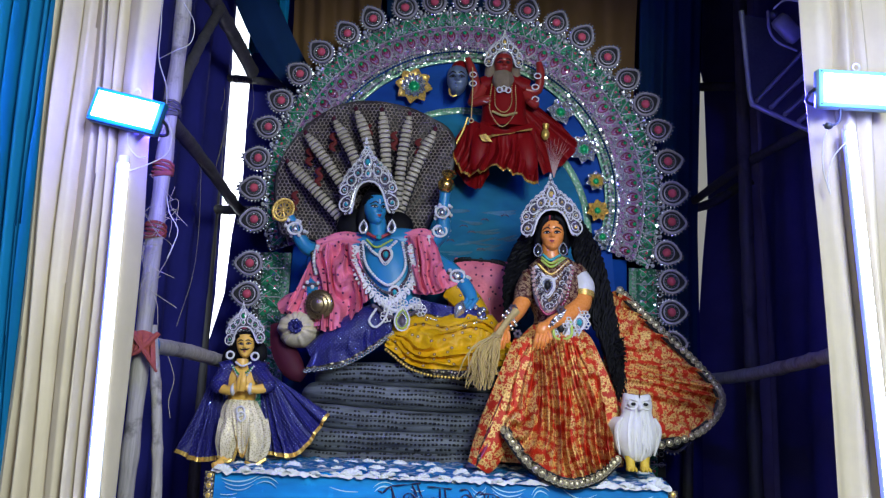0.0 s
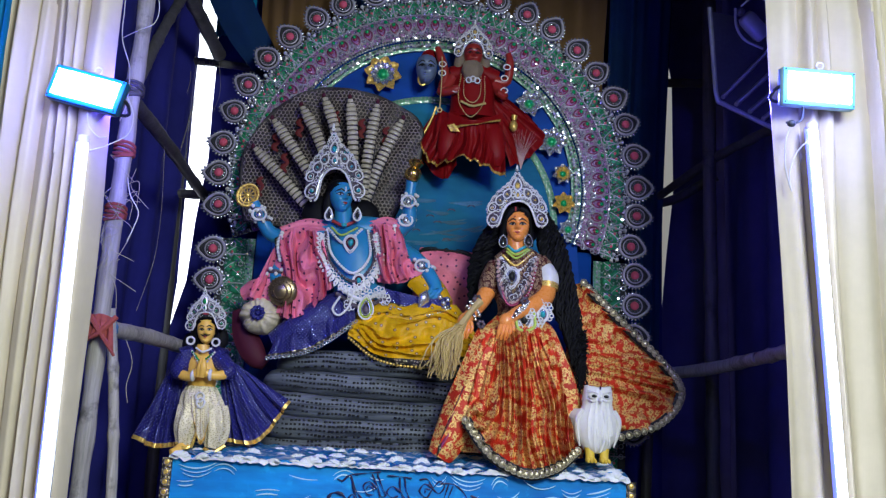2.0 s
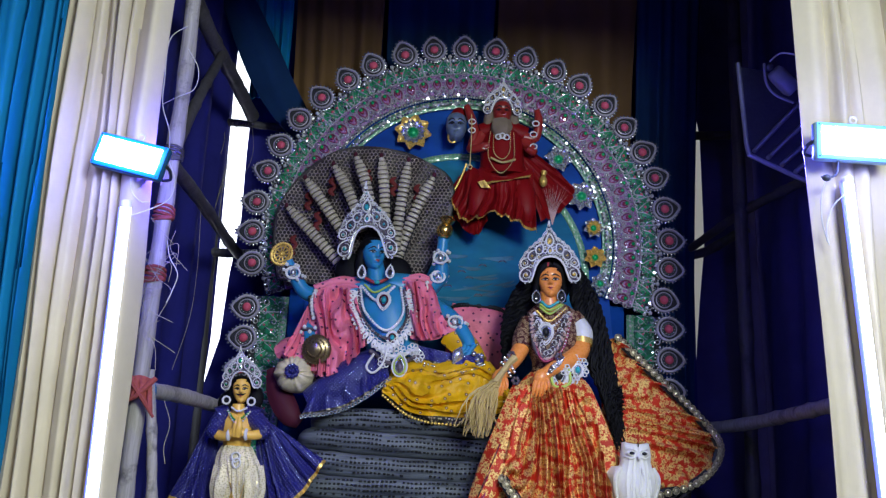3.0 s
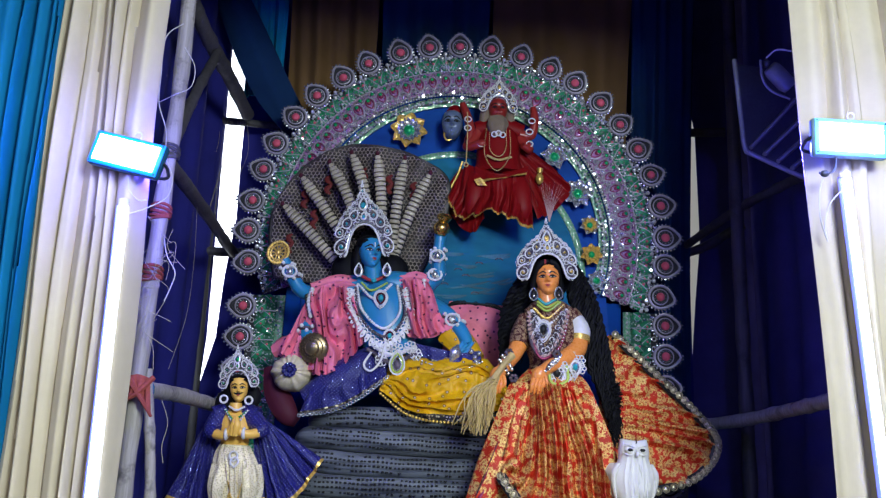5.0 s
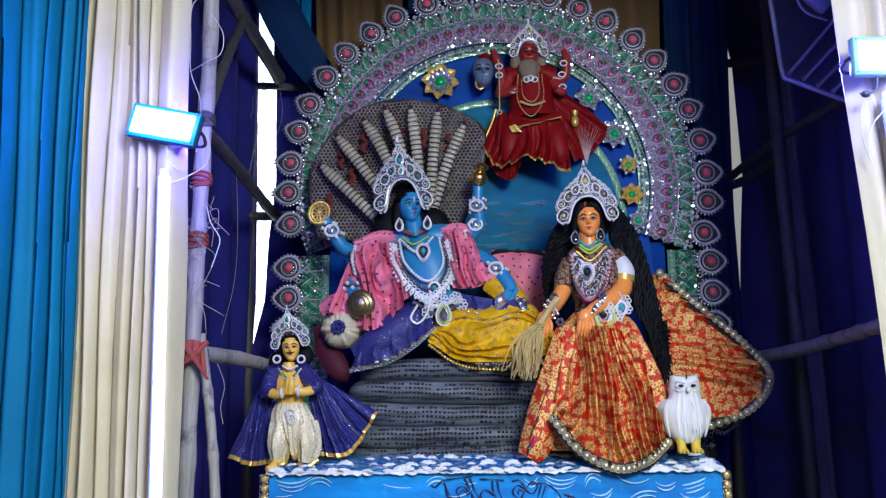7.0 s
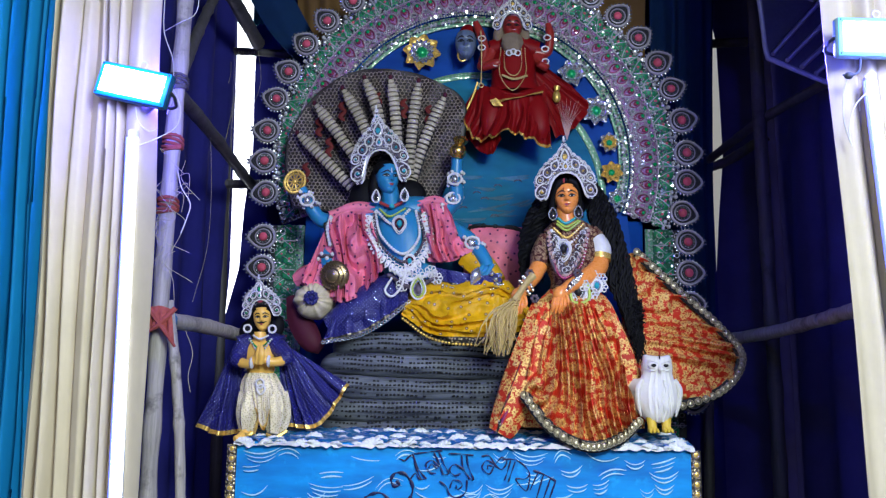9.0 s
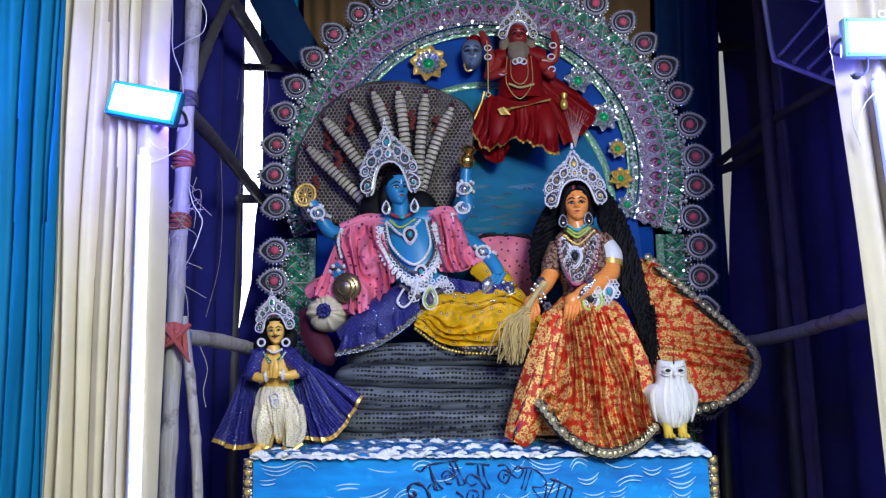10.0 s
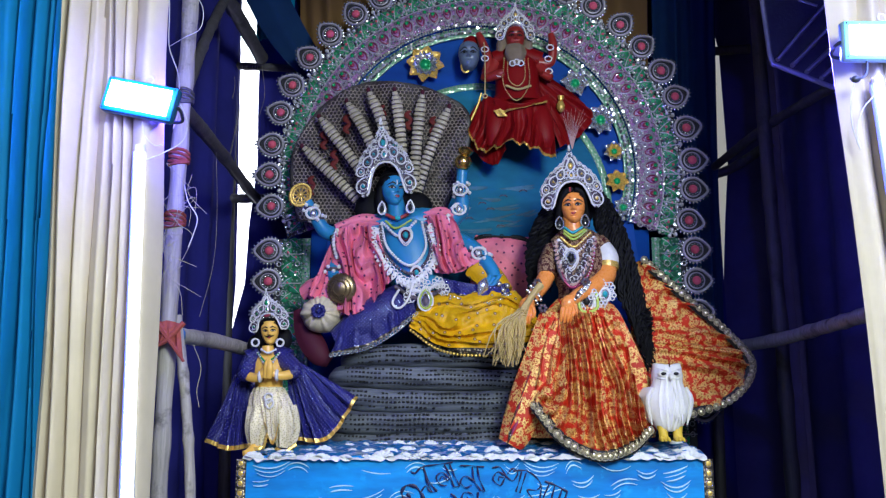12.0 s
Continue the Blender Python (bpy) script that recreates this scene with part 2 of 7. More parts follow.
M = dict(
    silver=plain("silver_foil", (0.66, 0.68, 0.74), 0.22, 0.8, 0.3, 90, 0.3),
    sequin=plain("sequin", (0.86, 0.86, 0.90), 0.22, 0.6, 0.2, 90, 0.2, gloss=0.6),
    mirror=plain("mirror_foil", (0.85, 0.86, 0.88), 0.16, 0.95, 0.1, 90, 0.05),
    white=plain("white_shola", (0.74, 0.72, 0.73), 0.45, 0, 0.22, 80, 0.3),
    filigree=plain("filigree_backing", (0.13, 0.10, 0.13), 0.6, 0.1, 0.7, 70, 0.4, clump=40),
    gold=plain("gold_foil", (0.76, 0.50, 0.13), 0.28, 0.45, 0.3, 90, 0.3),
    gold_metal=plain("polished_gold_foil", (0.80, 0.52, 0.14), 0.20, 0.95, 0.3, 60, 0.3),
    coin=plain("gilt_mirror_disc", (0.62, 0.55, 0.38), 0.28, 0.6, 0.35, 160, 0.4),
    lime=plain("lime_thread", (0.45, 0.58, 0.10), 0.5),
    plume=plain("pale_feather", (0.46, 0.30, 0.27), 0.8),
    brass=plain("brass", (0.33, 0.25, 0.14), 0.30, 0.85, 0.3, 60, 0.2),
    black=plain("black_hair", (0.006, 0.006, 0.008), 0.62, 0, 0.4, 160, 0.4, gloss=0.12),
    ink=plain("black_paint", (0.012, 0.012, 0.014), 0.5),
    blue_skin=plain("blue_painted_clay", (0.024, 0.215, 0.43), 0.34, 0, 0.12, 90, 0.05, gloss=0.5),
    warm_skin=plain("orange_painted_clay", (0.80, 0.275, 0.062), 0.28, 0, 0.10, 90, 0.05, gloss=0.5),
    yellow_skin=plain("yellow_painted_clay", (0.82, 0.48, 0.09), 0.32, 0, 0.10, 90, 0.05, gloss=0.5),
    red_skin=plain("red_painted_clay", (0.28, 0.022, 0.018), 0.34, 0, 0.15, 90, 0.05, gloss=0.5),
    grey_skin=plain("grey_painted_clay", (0.12, 0.16, 0.26), 0.34, 0, 0.15, 90, 0.05, gloss=0.5),
    lips=plain("red_lacquer", (0.36, 0.045, 0.05), 0.4),
    beard=plain("grey_fibre", (0.24, 0.18, 0.13), 0.9, 0, 0.4, 200, 0.6),
    pink=spotted("pink_dotted_cloth", (0.78, 0.19, 0.29), (0.10, 0.03, 0.09), 21, 0.14, 0.40, None, 0, 0.75, 0.35),
    navy=spotted("navy_sequined_cloth", (0.014, 0.013, 0.13), (0.40, 0.44, 0.84), 78, 0.215, 0.34, None, 0.75, 0.28, 0.5),
    yellow=spotted("yellow_motif_cloth", (0.70, 0.38, 0.006), (0.62, 0.50, 0.42), 17, 0.085, 0.32, (0.16, 0.06, 0.03), 0, 0.9, 0.45),
    cream=spotted("cream_printed_cloth", (0.76, 0.68, 0.48), (0.58, 0.48, 0.26), 100, 0.30, 0.5, None, 0.3, 0.75),
    brocade=brocade("red_gold_brocade", (0.54, 0.028, 0.008), (0.82, 0.55, 0.17), 29),
    red=cloth("red_satin", (0.21, 0.004, 0.006), 0.5),
    maroon=cloth("maroon_cloth", (0.075, 0.012, 0.028), 0.6),
    blouse=brocade("dark_red_gold_blouse", (0.07, 0.012, 0.012), (0.40, 0.27, 0.16), 58),
    net=net("net_over_dark_cloth", (0.022, 0.013, 0.016), (0.06, 0.045, 0.05), 50, 0.06),
    plate=plain("beige_belly_plate", (0.43, 0.37, 0.28), 0.34, 0, 0.4, 40, 0.2, gloss=0.5),
    netting=plain("pale_netting", (0.38, 0.31, 0.29), 0.6, 0, 0.5, 30, 0.2, clump=9),
    coil=coil_skin("serpent_cloth"),
    owl=plain("white_clay", (0.78, 0.76, 0.72), 0.55, 0, 0.10, 70, 0.2),
    claw=plain("yellow_clay", (0.72, 0.50, 0.06), 0.45),
    sea=sea_paint("sea_paint"),
    surf=surf_cloth("surf_cloth"),
    foam=plain("white_crumpled_cloth", (0.80, 0.82, 0.82), 0.75, 0, 0.25, 40, 0.35),
    stroke=plain("white_brush_paint", (0.42, 0.70, 0.87), 0.5, 0, 0.15, 60, 0.2),
    navy_paint=plain("navy_brush_paint", (0.010, 0.014, 0.075), 0.4, 0, 0.3, 60, 0.2),
    sky_deep=sky_paint("royal_blue_panel", (0.004, 0.040, 0.23), (0.007, 0.072, 0.36)),
    sky_pale=sky_paint("painted_sky_panel", (0.005, 0.080, 0.19), (0.014, 0.17, 0.31)),
    purple=spotted("lilac_glitter", (0.34, 0.13, 0.35), (0.70, 0.54, 0.72), 70, 0.26, 0.4, None, 0.4, 0.9, 0.4),
    green=plain("green_glitter", (0.025, 0.24, 0.11), 0.4, 0.15, 0.4, 130, 0.4, clump=18),
    green_border=spotted("sequined_green_band", (0.10, 0.27, 0.15), (0.55, 0.70, 0.58), 52, 0.32, 0.4, None, 0.6),
    green_lace=spotted("green_silver_lace", (0.030, 0.13, 0.075), (0.42, 0.55, 0.48), 48, 0.24, 0.5, None, 0.5, 0.8, 0.4),
    emerald=plain("green_foil", (0.01, 0.30, 0.10), 0.25, 0.2, 0.2),
    gem=plain("pink_velvet_stud", (0.60, 0.09, 0.15), 0.55, 0, 0.3, 120, 0.4),
    red_gem=plain("red_foil", (0.26, 0.03, 0.09), 0.3, 0.3, 0.3),
    dull_red=plain("dull_red_felt", (0.13, 0.014, 0.014), 0.7),
    cloud=plain("thin_white_paint", (0.045, 0.17, 0.30), 0.6, 0, 0.6, 40, 0.2),
    mesh_dark=plain("dark_violet_mesh", (0.055, 0.05, 0.075), 0.6, 0.1, 0.6, 110, 0.6, clump=30),
    turquoise=plain("turquoise_stud", (0.03, 0.36, 0.42), 0.3),
    dark_ring=plain("dark_felt", (0.035, 0.035, 0.04), 0.7, 0, 0.4, 100, 0.4),
    grey_ring=plain("grey_zari", (0.43, 0.39, 0.47), 0.42, 0.4, 0.35, 140, 0.5),
    lace=spotted("black_gold_lace", (0.03, 0.026, 0.02), (0.55, 0.48, 0.30), 60, 0.3, 0.5, None, 0.5),
    cream_curtain=cloth("cream_curtain", (0.54, 0.47, 0.345), 0.85, 0.22),
    blue_curtain=cloth("azure_curtain", (0.005, 0.165, 0.38), 0.75, 0.2),
    navy_drape=cloth("navy_drape", (0.026, 0.026, 0.20), 0.9, 0.35),
    dusk_drape=cloth("dusk_blue_drape", (0.008, 0.034, 0.11), 0.9, 0.35),
    teal_drape=cloth("teal_drape", (0.010, 0.26, 0.48), 0.85, 0.3),
    brown_drape=cloth("brown_drape", (0.17, 0.095, 0.04), 0.85, 0.25),
    # dark sheet whose violet-blue is lifted in place of the lamps' haze
    tarp=cloth("haze_blue_tarpaulin", (0.070, 0.060, 0.22), 0.85, 0.4),
    bamboo=bamboo("weathered_bamboo", (0.34, 0.31, 0.28)),
    # much darker bamboo: poles at back and sides, rails, props
    dark_bamboo=bamboo("blackish_bamboo", (0.06, 0.055, 0.06)),
    rope=plain("faded_red_cloth_tie", (0.34, 0.075, 0.065), 0.85, 0, 0.4, 90, 0.5),
    cord=plain("blue_cord", (0.05, 0.14, 0.28), 0.7),
    wire=plain("pale_wire", (0.55, 0.54, 0.52), 0.5),
    fibre=plain("jute_fibre", (0.36, 0.33, 0.26), 0.8),
    straw=plain("dry_straw", (0.62, 0.46, 0.19), 0.7, 0, 0.4, 120, 0.4),
    housing=plain("grey_cast_metal", (0.06, 0.065, 0.075), 0.5, 0.6, 0.3, 70, 0.3),
    light_metal=plain("pale_cast_metal", (0.24, 0.25, 0.25), 0.5, 0.4, 0.3, 50, 0.3),
    blue_housing=plain("blue_plastic_rim", (0.01, 0.07, 0.16), 0.35, 0, 0.2),
    led=glow("led_panel", (0.86, 0.95, 1.0), 16.0),
    pale_housing=plain("pale_blue_cast_metal", (0.26, 0.42, 0.50), 0.45, 0.2, 0.2),
    led_edge_pale=glow("pale_led_edge_glass", (0.16, 0.60, 0.95), 0.75),
    led_edge=glow("led_edge_glass", (0.008, 0.22, 1.0), 1.3),
    tube=glow("tube_glass", (0.66, 0.74, 1.0), 9.0),
    batten_reflection=glow("batten_reflection", (0.12, 0.16, 1.0), 2.2),
    satin=plain("cream_satin", (0.66, 0.57, 0.40), 0.45, 0, 0.3, 45, 0.5, clump=14),
    plastic=plain("white_plastic", (0.66, 0.66, 0.68), 0.4),
    earth=plain("trodden_earth", (0.20, 0.16, 0.12), 0.95, 0, 0.35, 30, 0.6, clump=2),
    wood=plain("raw_plank", (0.30, 0.20, 0.11), 0.75, 0, 0.3, 40, 0.3),
)


# ---- mesh tools ----
def glide(pts, n):
    """n+1 places on a smooth curve through pts (tuples of any length)."""
    p = [np.array(q, float) for q in pts]
    if len(p) == 2:
        return [p[0] + (p[1] - p[0]) * i / n for i in range(n + 1)]
    p = [2 * p[0] - p[1]] + p + [2 * p[-1] - p[-2]]
    out, k = [], len(p) - 3
    for i in range(n + 1):
        s = min(i / n * k, k - 1e-9)
        j, u = int(s), s - int(s)
        a, b, c, d = p[j:j + 4]
        out.append(0.5 * (2 * b + (c - a) * u + (2 * a - 5 * b + 4 * c - d) * u * u + (3 * b - a - 3 * c + d) * u ** 3))
    return out


class Geo:
    def __init__(self):
        self.v, self.f, self.m = [], [], []

    def add(self, verts, faces, mi=0):
        k = len(self.v)
        self.v += [tuple(map(float, q)) for q in verts]
        self.f += [tuple(i + k for i in q) for q in faces]
        self.m += [mi] * len(faces)

    def rings(self, rows, mi=0, closed=True, caps=True, loop=False):
        n = len(rows[0])
        verts = [q for r in rows for q in r]
        faces = []
        rr = len(rows) if loop else len(rows) - 1
        for i in range(rr):
            a, b = i * n, ((i + 1) % len(rows)) * n
            for j in range(n if closed else n - 1):
                k = (j + 1) % n
                faces.append((a + j, a + k, b + k, b + j))
        if caps and closed and not loop:
            faces.append(tuple(range(n - 1, -1, -1)))
            faces.append(tuple((len(rows) - 1) * n + j for j in range(n)))
        self.add(verts, faces, mi)

    def tube(self, pts, rad, mi=0, seg=8, n=None, flat=1.0, loop=False, folds=0, depth=0.0):
        """A tube along pts; rad one number or one a point; flat squeezes it towards the y axis' depth."""
        rad = list(rad) if isinstance(rad, (list, tuple)) else [rad] * len(pts)
        q = [(*p, r) for p, r in zip(pts, rad)]
        q = glide(q, n or max(2, (len(pts) - 1) * 5)) if not loop else [np.array(x, float) for x in q]
        rows = []
        for i, p in enumerate(q):
            a = q[(i - 1) % len(q)] if loop else q[max(i - 1, 0)]
            b = q[(i + 1) % len(q)] if loop else q[min(i + 1, len(q) - 1)]
            d = Vector(b[:3] - a[:3])
            d = d.normalized() if d.length > 1e-9 else Vector((0, 0, 1))
            side = d.cross(Vector((0, 1, 0)))
            side = side.normalized() if side.length > 0.05 else Vector((1, 0, 0))
            up = side.cross(d).normalized()
            row = []
            for j in range(seg):
                t = 2 * math.pi * j / seg
                r = p[3] * (1 + depth * math.cos(folds * t + i * 0.15))
                row.append(Vector(p[:3]) + side * (r * math.cos(t)) + up * (r * flat * math.sin(t)))
            rows.append(row)
        self.rings(rows, mi, True, True, loop)

    def ball(self, c, r, mi=0, seg=12, rows=8, tilt=None, power=1.0):
        r = (r, r, r) if isinstance(r, (int, float)) else r
        rot = Euler([radians(a) for a in tilt]).to_matrix() if tilt else Matrix.Identity(3)
        lines = []
        for i in range(rows + 1):
            a = math.pi * min(max(i / rows, 0.01), 0.99) - math.pi / 2
            cz, sz = math.cos(a) ** power, math.sin(a)
            lines.append([Vector(c) + rot @ Vector((r[0] * cz * math.cos(2 * math.pi * j / seg), r[1] * cz * math.sin(2 * math.pi * j / seg), r[2] * sz)) for j in range(seg)])
        self.rings(lines, mi)

    def box(self, c, s, mi=0, tilt=None, bevel=0.0):
        rot = Euler([radians(a) for a in tilt]).to_matrix() if tilt else Matrix.Identity(3)
        b = bevel or min(s) * 0.12
        x, y, z = (k / 2 for k in s)
        rows = []
        for zz, in_ in ((-z, b), (-z + b, 0), (z - b, 0), (z, b)):
            w, h = x - in_, y - in_
            rows.append([Vector(c) + rot @ Vector((px, py, zz)) for px, py in ((-w + b, -h), (w - b, -h), (w, -h + b), (w, h - b), (w - b, h), (-w + b, h), (-w, h - b), (-w, -h + b))])
        self.rings(rows, mi)

    def torus(self, c, R, r, mi=0, seg=12, sides=5, squash=1.0, turn=0.0, tip=0.0):
        """A ring that faces the front; tip draws it out to a point (a teardrop) along turn degrees."""
        pts = []
        for j in range(seg):
            t = 2 * math.pi * j / seg
            k = 1 + tip * max(0.0, math.cos(t)) ** 6
            a, b = R * k * math.cos(t), R * squash * math.sin(t)
            u = radians(turn)
            pts.append((c[0] + a * math.cos(u) - b * math.sin(u), c[1], c[2] + a * math.sin(u) + b * math.cos(u)))
        self.tube(pts, r, mi, sides, loop=True)

    def sheet(self, fn, nu, nv, mi=0, thick=0.004, band=None):
        """A closed sheet of cloth: fn(u, v) gives the front's place. band: (v from which a border runs, its material)."""
        front = [[Vector(fn(i / nu, j / nv)) for i in range(nu + 1)] for j in range(nv + 1)]
        back = [[p + Vector((0, thick, 0)) for p in r] for r in front]
        n = nu + 1
        verts = [p for r in front for p in r] + [p for r in back for p in r]
        off = n * (nv + 1)
        for j in range(nv):
            f = []
            for i in range(nu):
                a = j * n + i
                f += [(a, a + 1, a + n + 1, a + n), (off + a, off + a + n, off + a + n + 1, off + a + 1)]
            if j == 0:
                f += [(i + 1, i, off + i, off + i + 1) for i in range(nu)]
            if j == nv - 1:
                f += [(nv * n + i, nv * n + i + 1, off + nv * n + i + 1, off + nv * n + i) for i in range(nu)]
            f += [(j * n, (j + 1) * n, off + (j + 1) * n, off + j * n), ((j + 1) * n + nu, j * n + nu, off + j * n + nu, off + (j + 1) * n + nu)]
            use = band[1] if band and j / nv >= band[0] - 1e-6 else mi
            k = len(self.v)
            self.m += [use] * len(f)
            self.f += [tuple(q + k - 0 for q in face) for face in f] if j == 0 else [tuple(q + self._k for q in face) for face in f]
            if j == 0:
                self._k = k
                self.v += [tuple(p) for p in verts]

    def mesh(self, name, mats, flat=False):
        me = bpy.data.meshes.new(name)
        me.from_pydata(self.v, [], self.f)
        for m in mats:
            me.materials.append(m)
        me.polygons.foreach_set("material_index", self.m)
        me.polygons.foreach_set("use_smooth", [not flat] * len(self.m))
        me.update()
        bm = bmesh.new()
        bm.from_mesh(me)
        bmesh.ops.recalc_face_normals(bm, faces=bm.faces)
        bm.to_mesh(me)
        bm.free()
        if not flat:
            me.set_sharp_from_angle(angle=radians(50))
        return me


def mats(*names):
    return [M[k] for k in names]


def thing(name, geo=None, materials=(), label="", category="", group="", kind="", flat=False):
    ob = new(name, geo.mesh(name, materials, flat) if geo else None)
    return tagged(ob, label, category, group, kind)


def part(name, geo, material, parent, label="", at=None, flat=False, kind=""):
    """One mesh object under a thing or a part; geo may be a Geo or a finished mesh."""
    me = geo if isinstance(geo, bpy.types.Mesh) else geo.mesh(name, material if isinstance(material, list) else [material], flat)
    ob = new(name, me)
    ob.parent = parent
    if at is not None:
        ob.matrix_local = at
    return tagged(ob, label, kind=kind)


def drape(g, a, b, mi=0, folds=6, amp=0.02, nu=40, nv=16, band=None, sag=0.0, grow=True, thick=0.005, phase=0.0, warp=1.0):
    """Cloth between the curve a (held) and the curve b (free), with folds that deepen towards b."""
    A, B = glide(a, nu), glide(b, nu)

    seed = 10 * phase + a[0][0] * 7 + a[0][2] * 3

    def fn(u, v):
        i = round(u * nu)
        p = A[i] * (1 - v) + B[i] * v
        w = (v if grow else 0.55 + 0.45 * v)
        s = u + 0.10 * warp * noise.noise((u * 3.1 + seed, v * 0.9 * warp, 1.7)) + 0.03 * noise.noise((u * 9 + seed, v * 2.2, 4.2))
        k = 0.65 + 0.9 * abs(noise.noise((u * folds * 0.6 + seed, v * 0.6, 8.1)))
        f = math.sin(folds * 2 * math.pi * s + phase)
        f = math.copysign(abs(f) ** 0.8, f)
        y = amp * w * (k * f + 0.35 * math.sin(folds * 4.6 * math.pi * s + 1.3) + 0.5 * noise.noise((u * folds * 1.3, v * 4.5, seed)))
        q = 0.3 * amp * w * noise.noise((u * folds, v * 3, seed + 5))
        return (p[0] + q * (1 - v), p[1] + y, p[2] - sag * math.sin(math.pi * u) * v)
    g.sheet(fn, nu, nv, mi, thick, band)


def beads(g, pts, n, r, mi, seg=6):
    for p in glide(pts, n - 1):
        g.ball(p, r, mi, seg, 4)


def spiral(g, place, s, z, r, turn, mi, wire, hand=1):
    """A volute of wire laid on a crown: place(x, z, out) gives its points."""
    pts = []
    for i in range(15):
        t = i / 14
        a = turn + hand * t * 8.2
        k = r * (1 - 0.86 * t)
        pts.append(place(s + k * math.cos(a), z + k * math.sin(a), 0.008 + 0.004 * t))
    g.tube(pts, wire, mi, 4, 14)


def tiara(g, c, w, h, plate, bead, edge, jewel, step=0.03, lean=0.0, turn=0.0):
    """A horseshoe crown of filigree: c is the middle of its lower edge, w its half width, h its height."""
    ca, sa, ct, st = math.cos(radians(lean)), math.sin(radians(lean)), math.cos(turn), math.sin(turn)
    knots = (0, 0.06, 0.13, 0.25, 0.45, 0.65, 0.85, 1.0)

    def top(s):
        return h * (float(np.interp(abs(s), knots, (1.0, 0.92, 0.85, 0.765, 0.69, 0.61, 0.50, 0.36))) + 0.012 * math.cos(s * 40))

    def low(s):
        return h * float(np.interp(abs(s), (0, 0.2, 0.36, 0.48, 0.56, 0.63, 0.72, 0.82, 0.92, 1.0), (0.43, 0.415, 0.36, 0.27, 0.15, 0.04, 0.0, 0.01, 0.08, 0.24)))

    def place(x, z, out=0.0):
        x, z = x * ca - z * sa, x * sa + z * ca
        y = 0.42 * x * x / w - out
        return (c[0] + x * ct - y * st, c[1] + x * st + y * ct, c[2] + z)
    n = 56
    ss = [-1 + 2 * i / n for i in range(n + 1)]
    lo = [place(s * w, low(s)) for s in ss]
    hi = [place(s * w, top(s)) for s in ss]
    g.sheet(lambda u, v: tuple(np.array(lo[round(u * n)]) * (1 - v) + np.array(hi[round(u * n)]) * v), n, 6, plate, 0.006)
    inner = [s for s in ss if abs(s) <= 0.72]
    g.tube([place(s * w, low(s) + step * 0.10, 0.008) for s in inner], step * 0.20, bead, 6, len(inner) * 2)
    g.tube([place(s * w * 1.07, low(s) + step * 0.55, 0.006) for s in inner], step * 0.13, edge, 5, len(inner) * 2)
    # scalloped outer edge
    for i in range(58):
        s = -1 + 2 * i / 57
        g.torus(place(s * w, top(s), 0.003), step * 0.20, step * 0.075, bead, 8, 4)
    for k in (-1, 1):
        for s in (0.985, 0.93, 0.84):
            g.torus(place(k * s * w, low(s), 0.003), step * 0.18, step * 0.07, bead, 8, 4)
    big = []
    for s, z, r in ((0.80, 0.155, 1.45), (0.83, 0.36, 0.95), (0.58, 0.47, 1.0), (0.34, 0.565, 0.9)):
        for k in (-1, 1):
            x, zz, rr = s * k * w, z * h, r * step
            big.append((x, zz, rr))
            g.torus(place(x, zz, 0.008), rr, step * 0.15, bead, 18, 5, 0.82, 90 + 25 * k, 0.28)
            spiral(g, place, x, zz, rr * 0.72, 1.5, edge if s < 0.8 else bead, step * 0.10, k)
            g.ball(place(x, zz, 0.010), (rr * 0.26, step * 0.2, rr * 0.26), jewel, 8, 5)
    for z, r in ((0.70, 0.95), (0.535, 0.55)):
        big.append((0, z * h, r * step * 1.1))
        g.torus(place(0, z * h, 0.012), r * step, step * 0.17, bead, 16, 5, 0.8, 90, 0.65)
        g.torus(place(0, z * h, 0.014), r * step * 0.7, step * 0.10, edge, 14, 5, 0.8, 90, 0.5)
        g.ball(place(0, z * h * 1.005, 0.010), (r * step * 0.45, step * 0.3, r * step * 0.6), jewel, 10, 6)
    rnd_ = random.Random(int(1000 * w))
    z = 0.0
    row = 0
    while z < h:
        k = int(w / (step * 0.62)) + 1
        for i in range(-k, k + 1):
            x = (i + 0.5 * (row % 2)) * step * 0.62
            s = x / w
            if abs(s) < 1 and low(s) + step * 0.7 < z < top(s) - step * 0.2 and all(math.hypot(x - b[0], z - b[1]) > b[2] * 1.12 for b in big):
                r = step * rnd_.uniform(0.22, 0.36)
                g.torus(place(x, z, 0.006), r, step * 0.085, bead if rnd_.random() < 0.8 else edge, 8, 4, 1.0, rnd_.uniform(0, 360), rnd_.choice((0, 0.6)))
                if rnd_.random() < 0.3:
                    g.ball(place(x, z, 0.008), step * 0.14, rnd_.choice((edge, jewel, bead)), 6, 4)
        z += step * 0.56
        row += 1
    g.ball(place(0, h * 1.03, 0.004), (step * 0.22, step * 0.2, step * 0.55), bead, 8, 6)


FACE_Z = (-1.28, -1.24, -1.12, -0.95, -0.70, -0.30, 0.10, 0.50, 0.90, 1.12, 1.22)
FACE_W = (0.06, 0.24, 0.42, 0.58, 0.77, 0.94, 1.00, 0.98, 0.80, 0.48, 0.06)
FACE_D = (0.52, 0.72, 0.86, 0.86, 0.87, 0.93, 0.93, 1.00, 0.84, 0.52, 0.10)


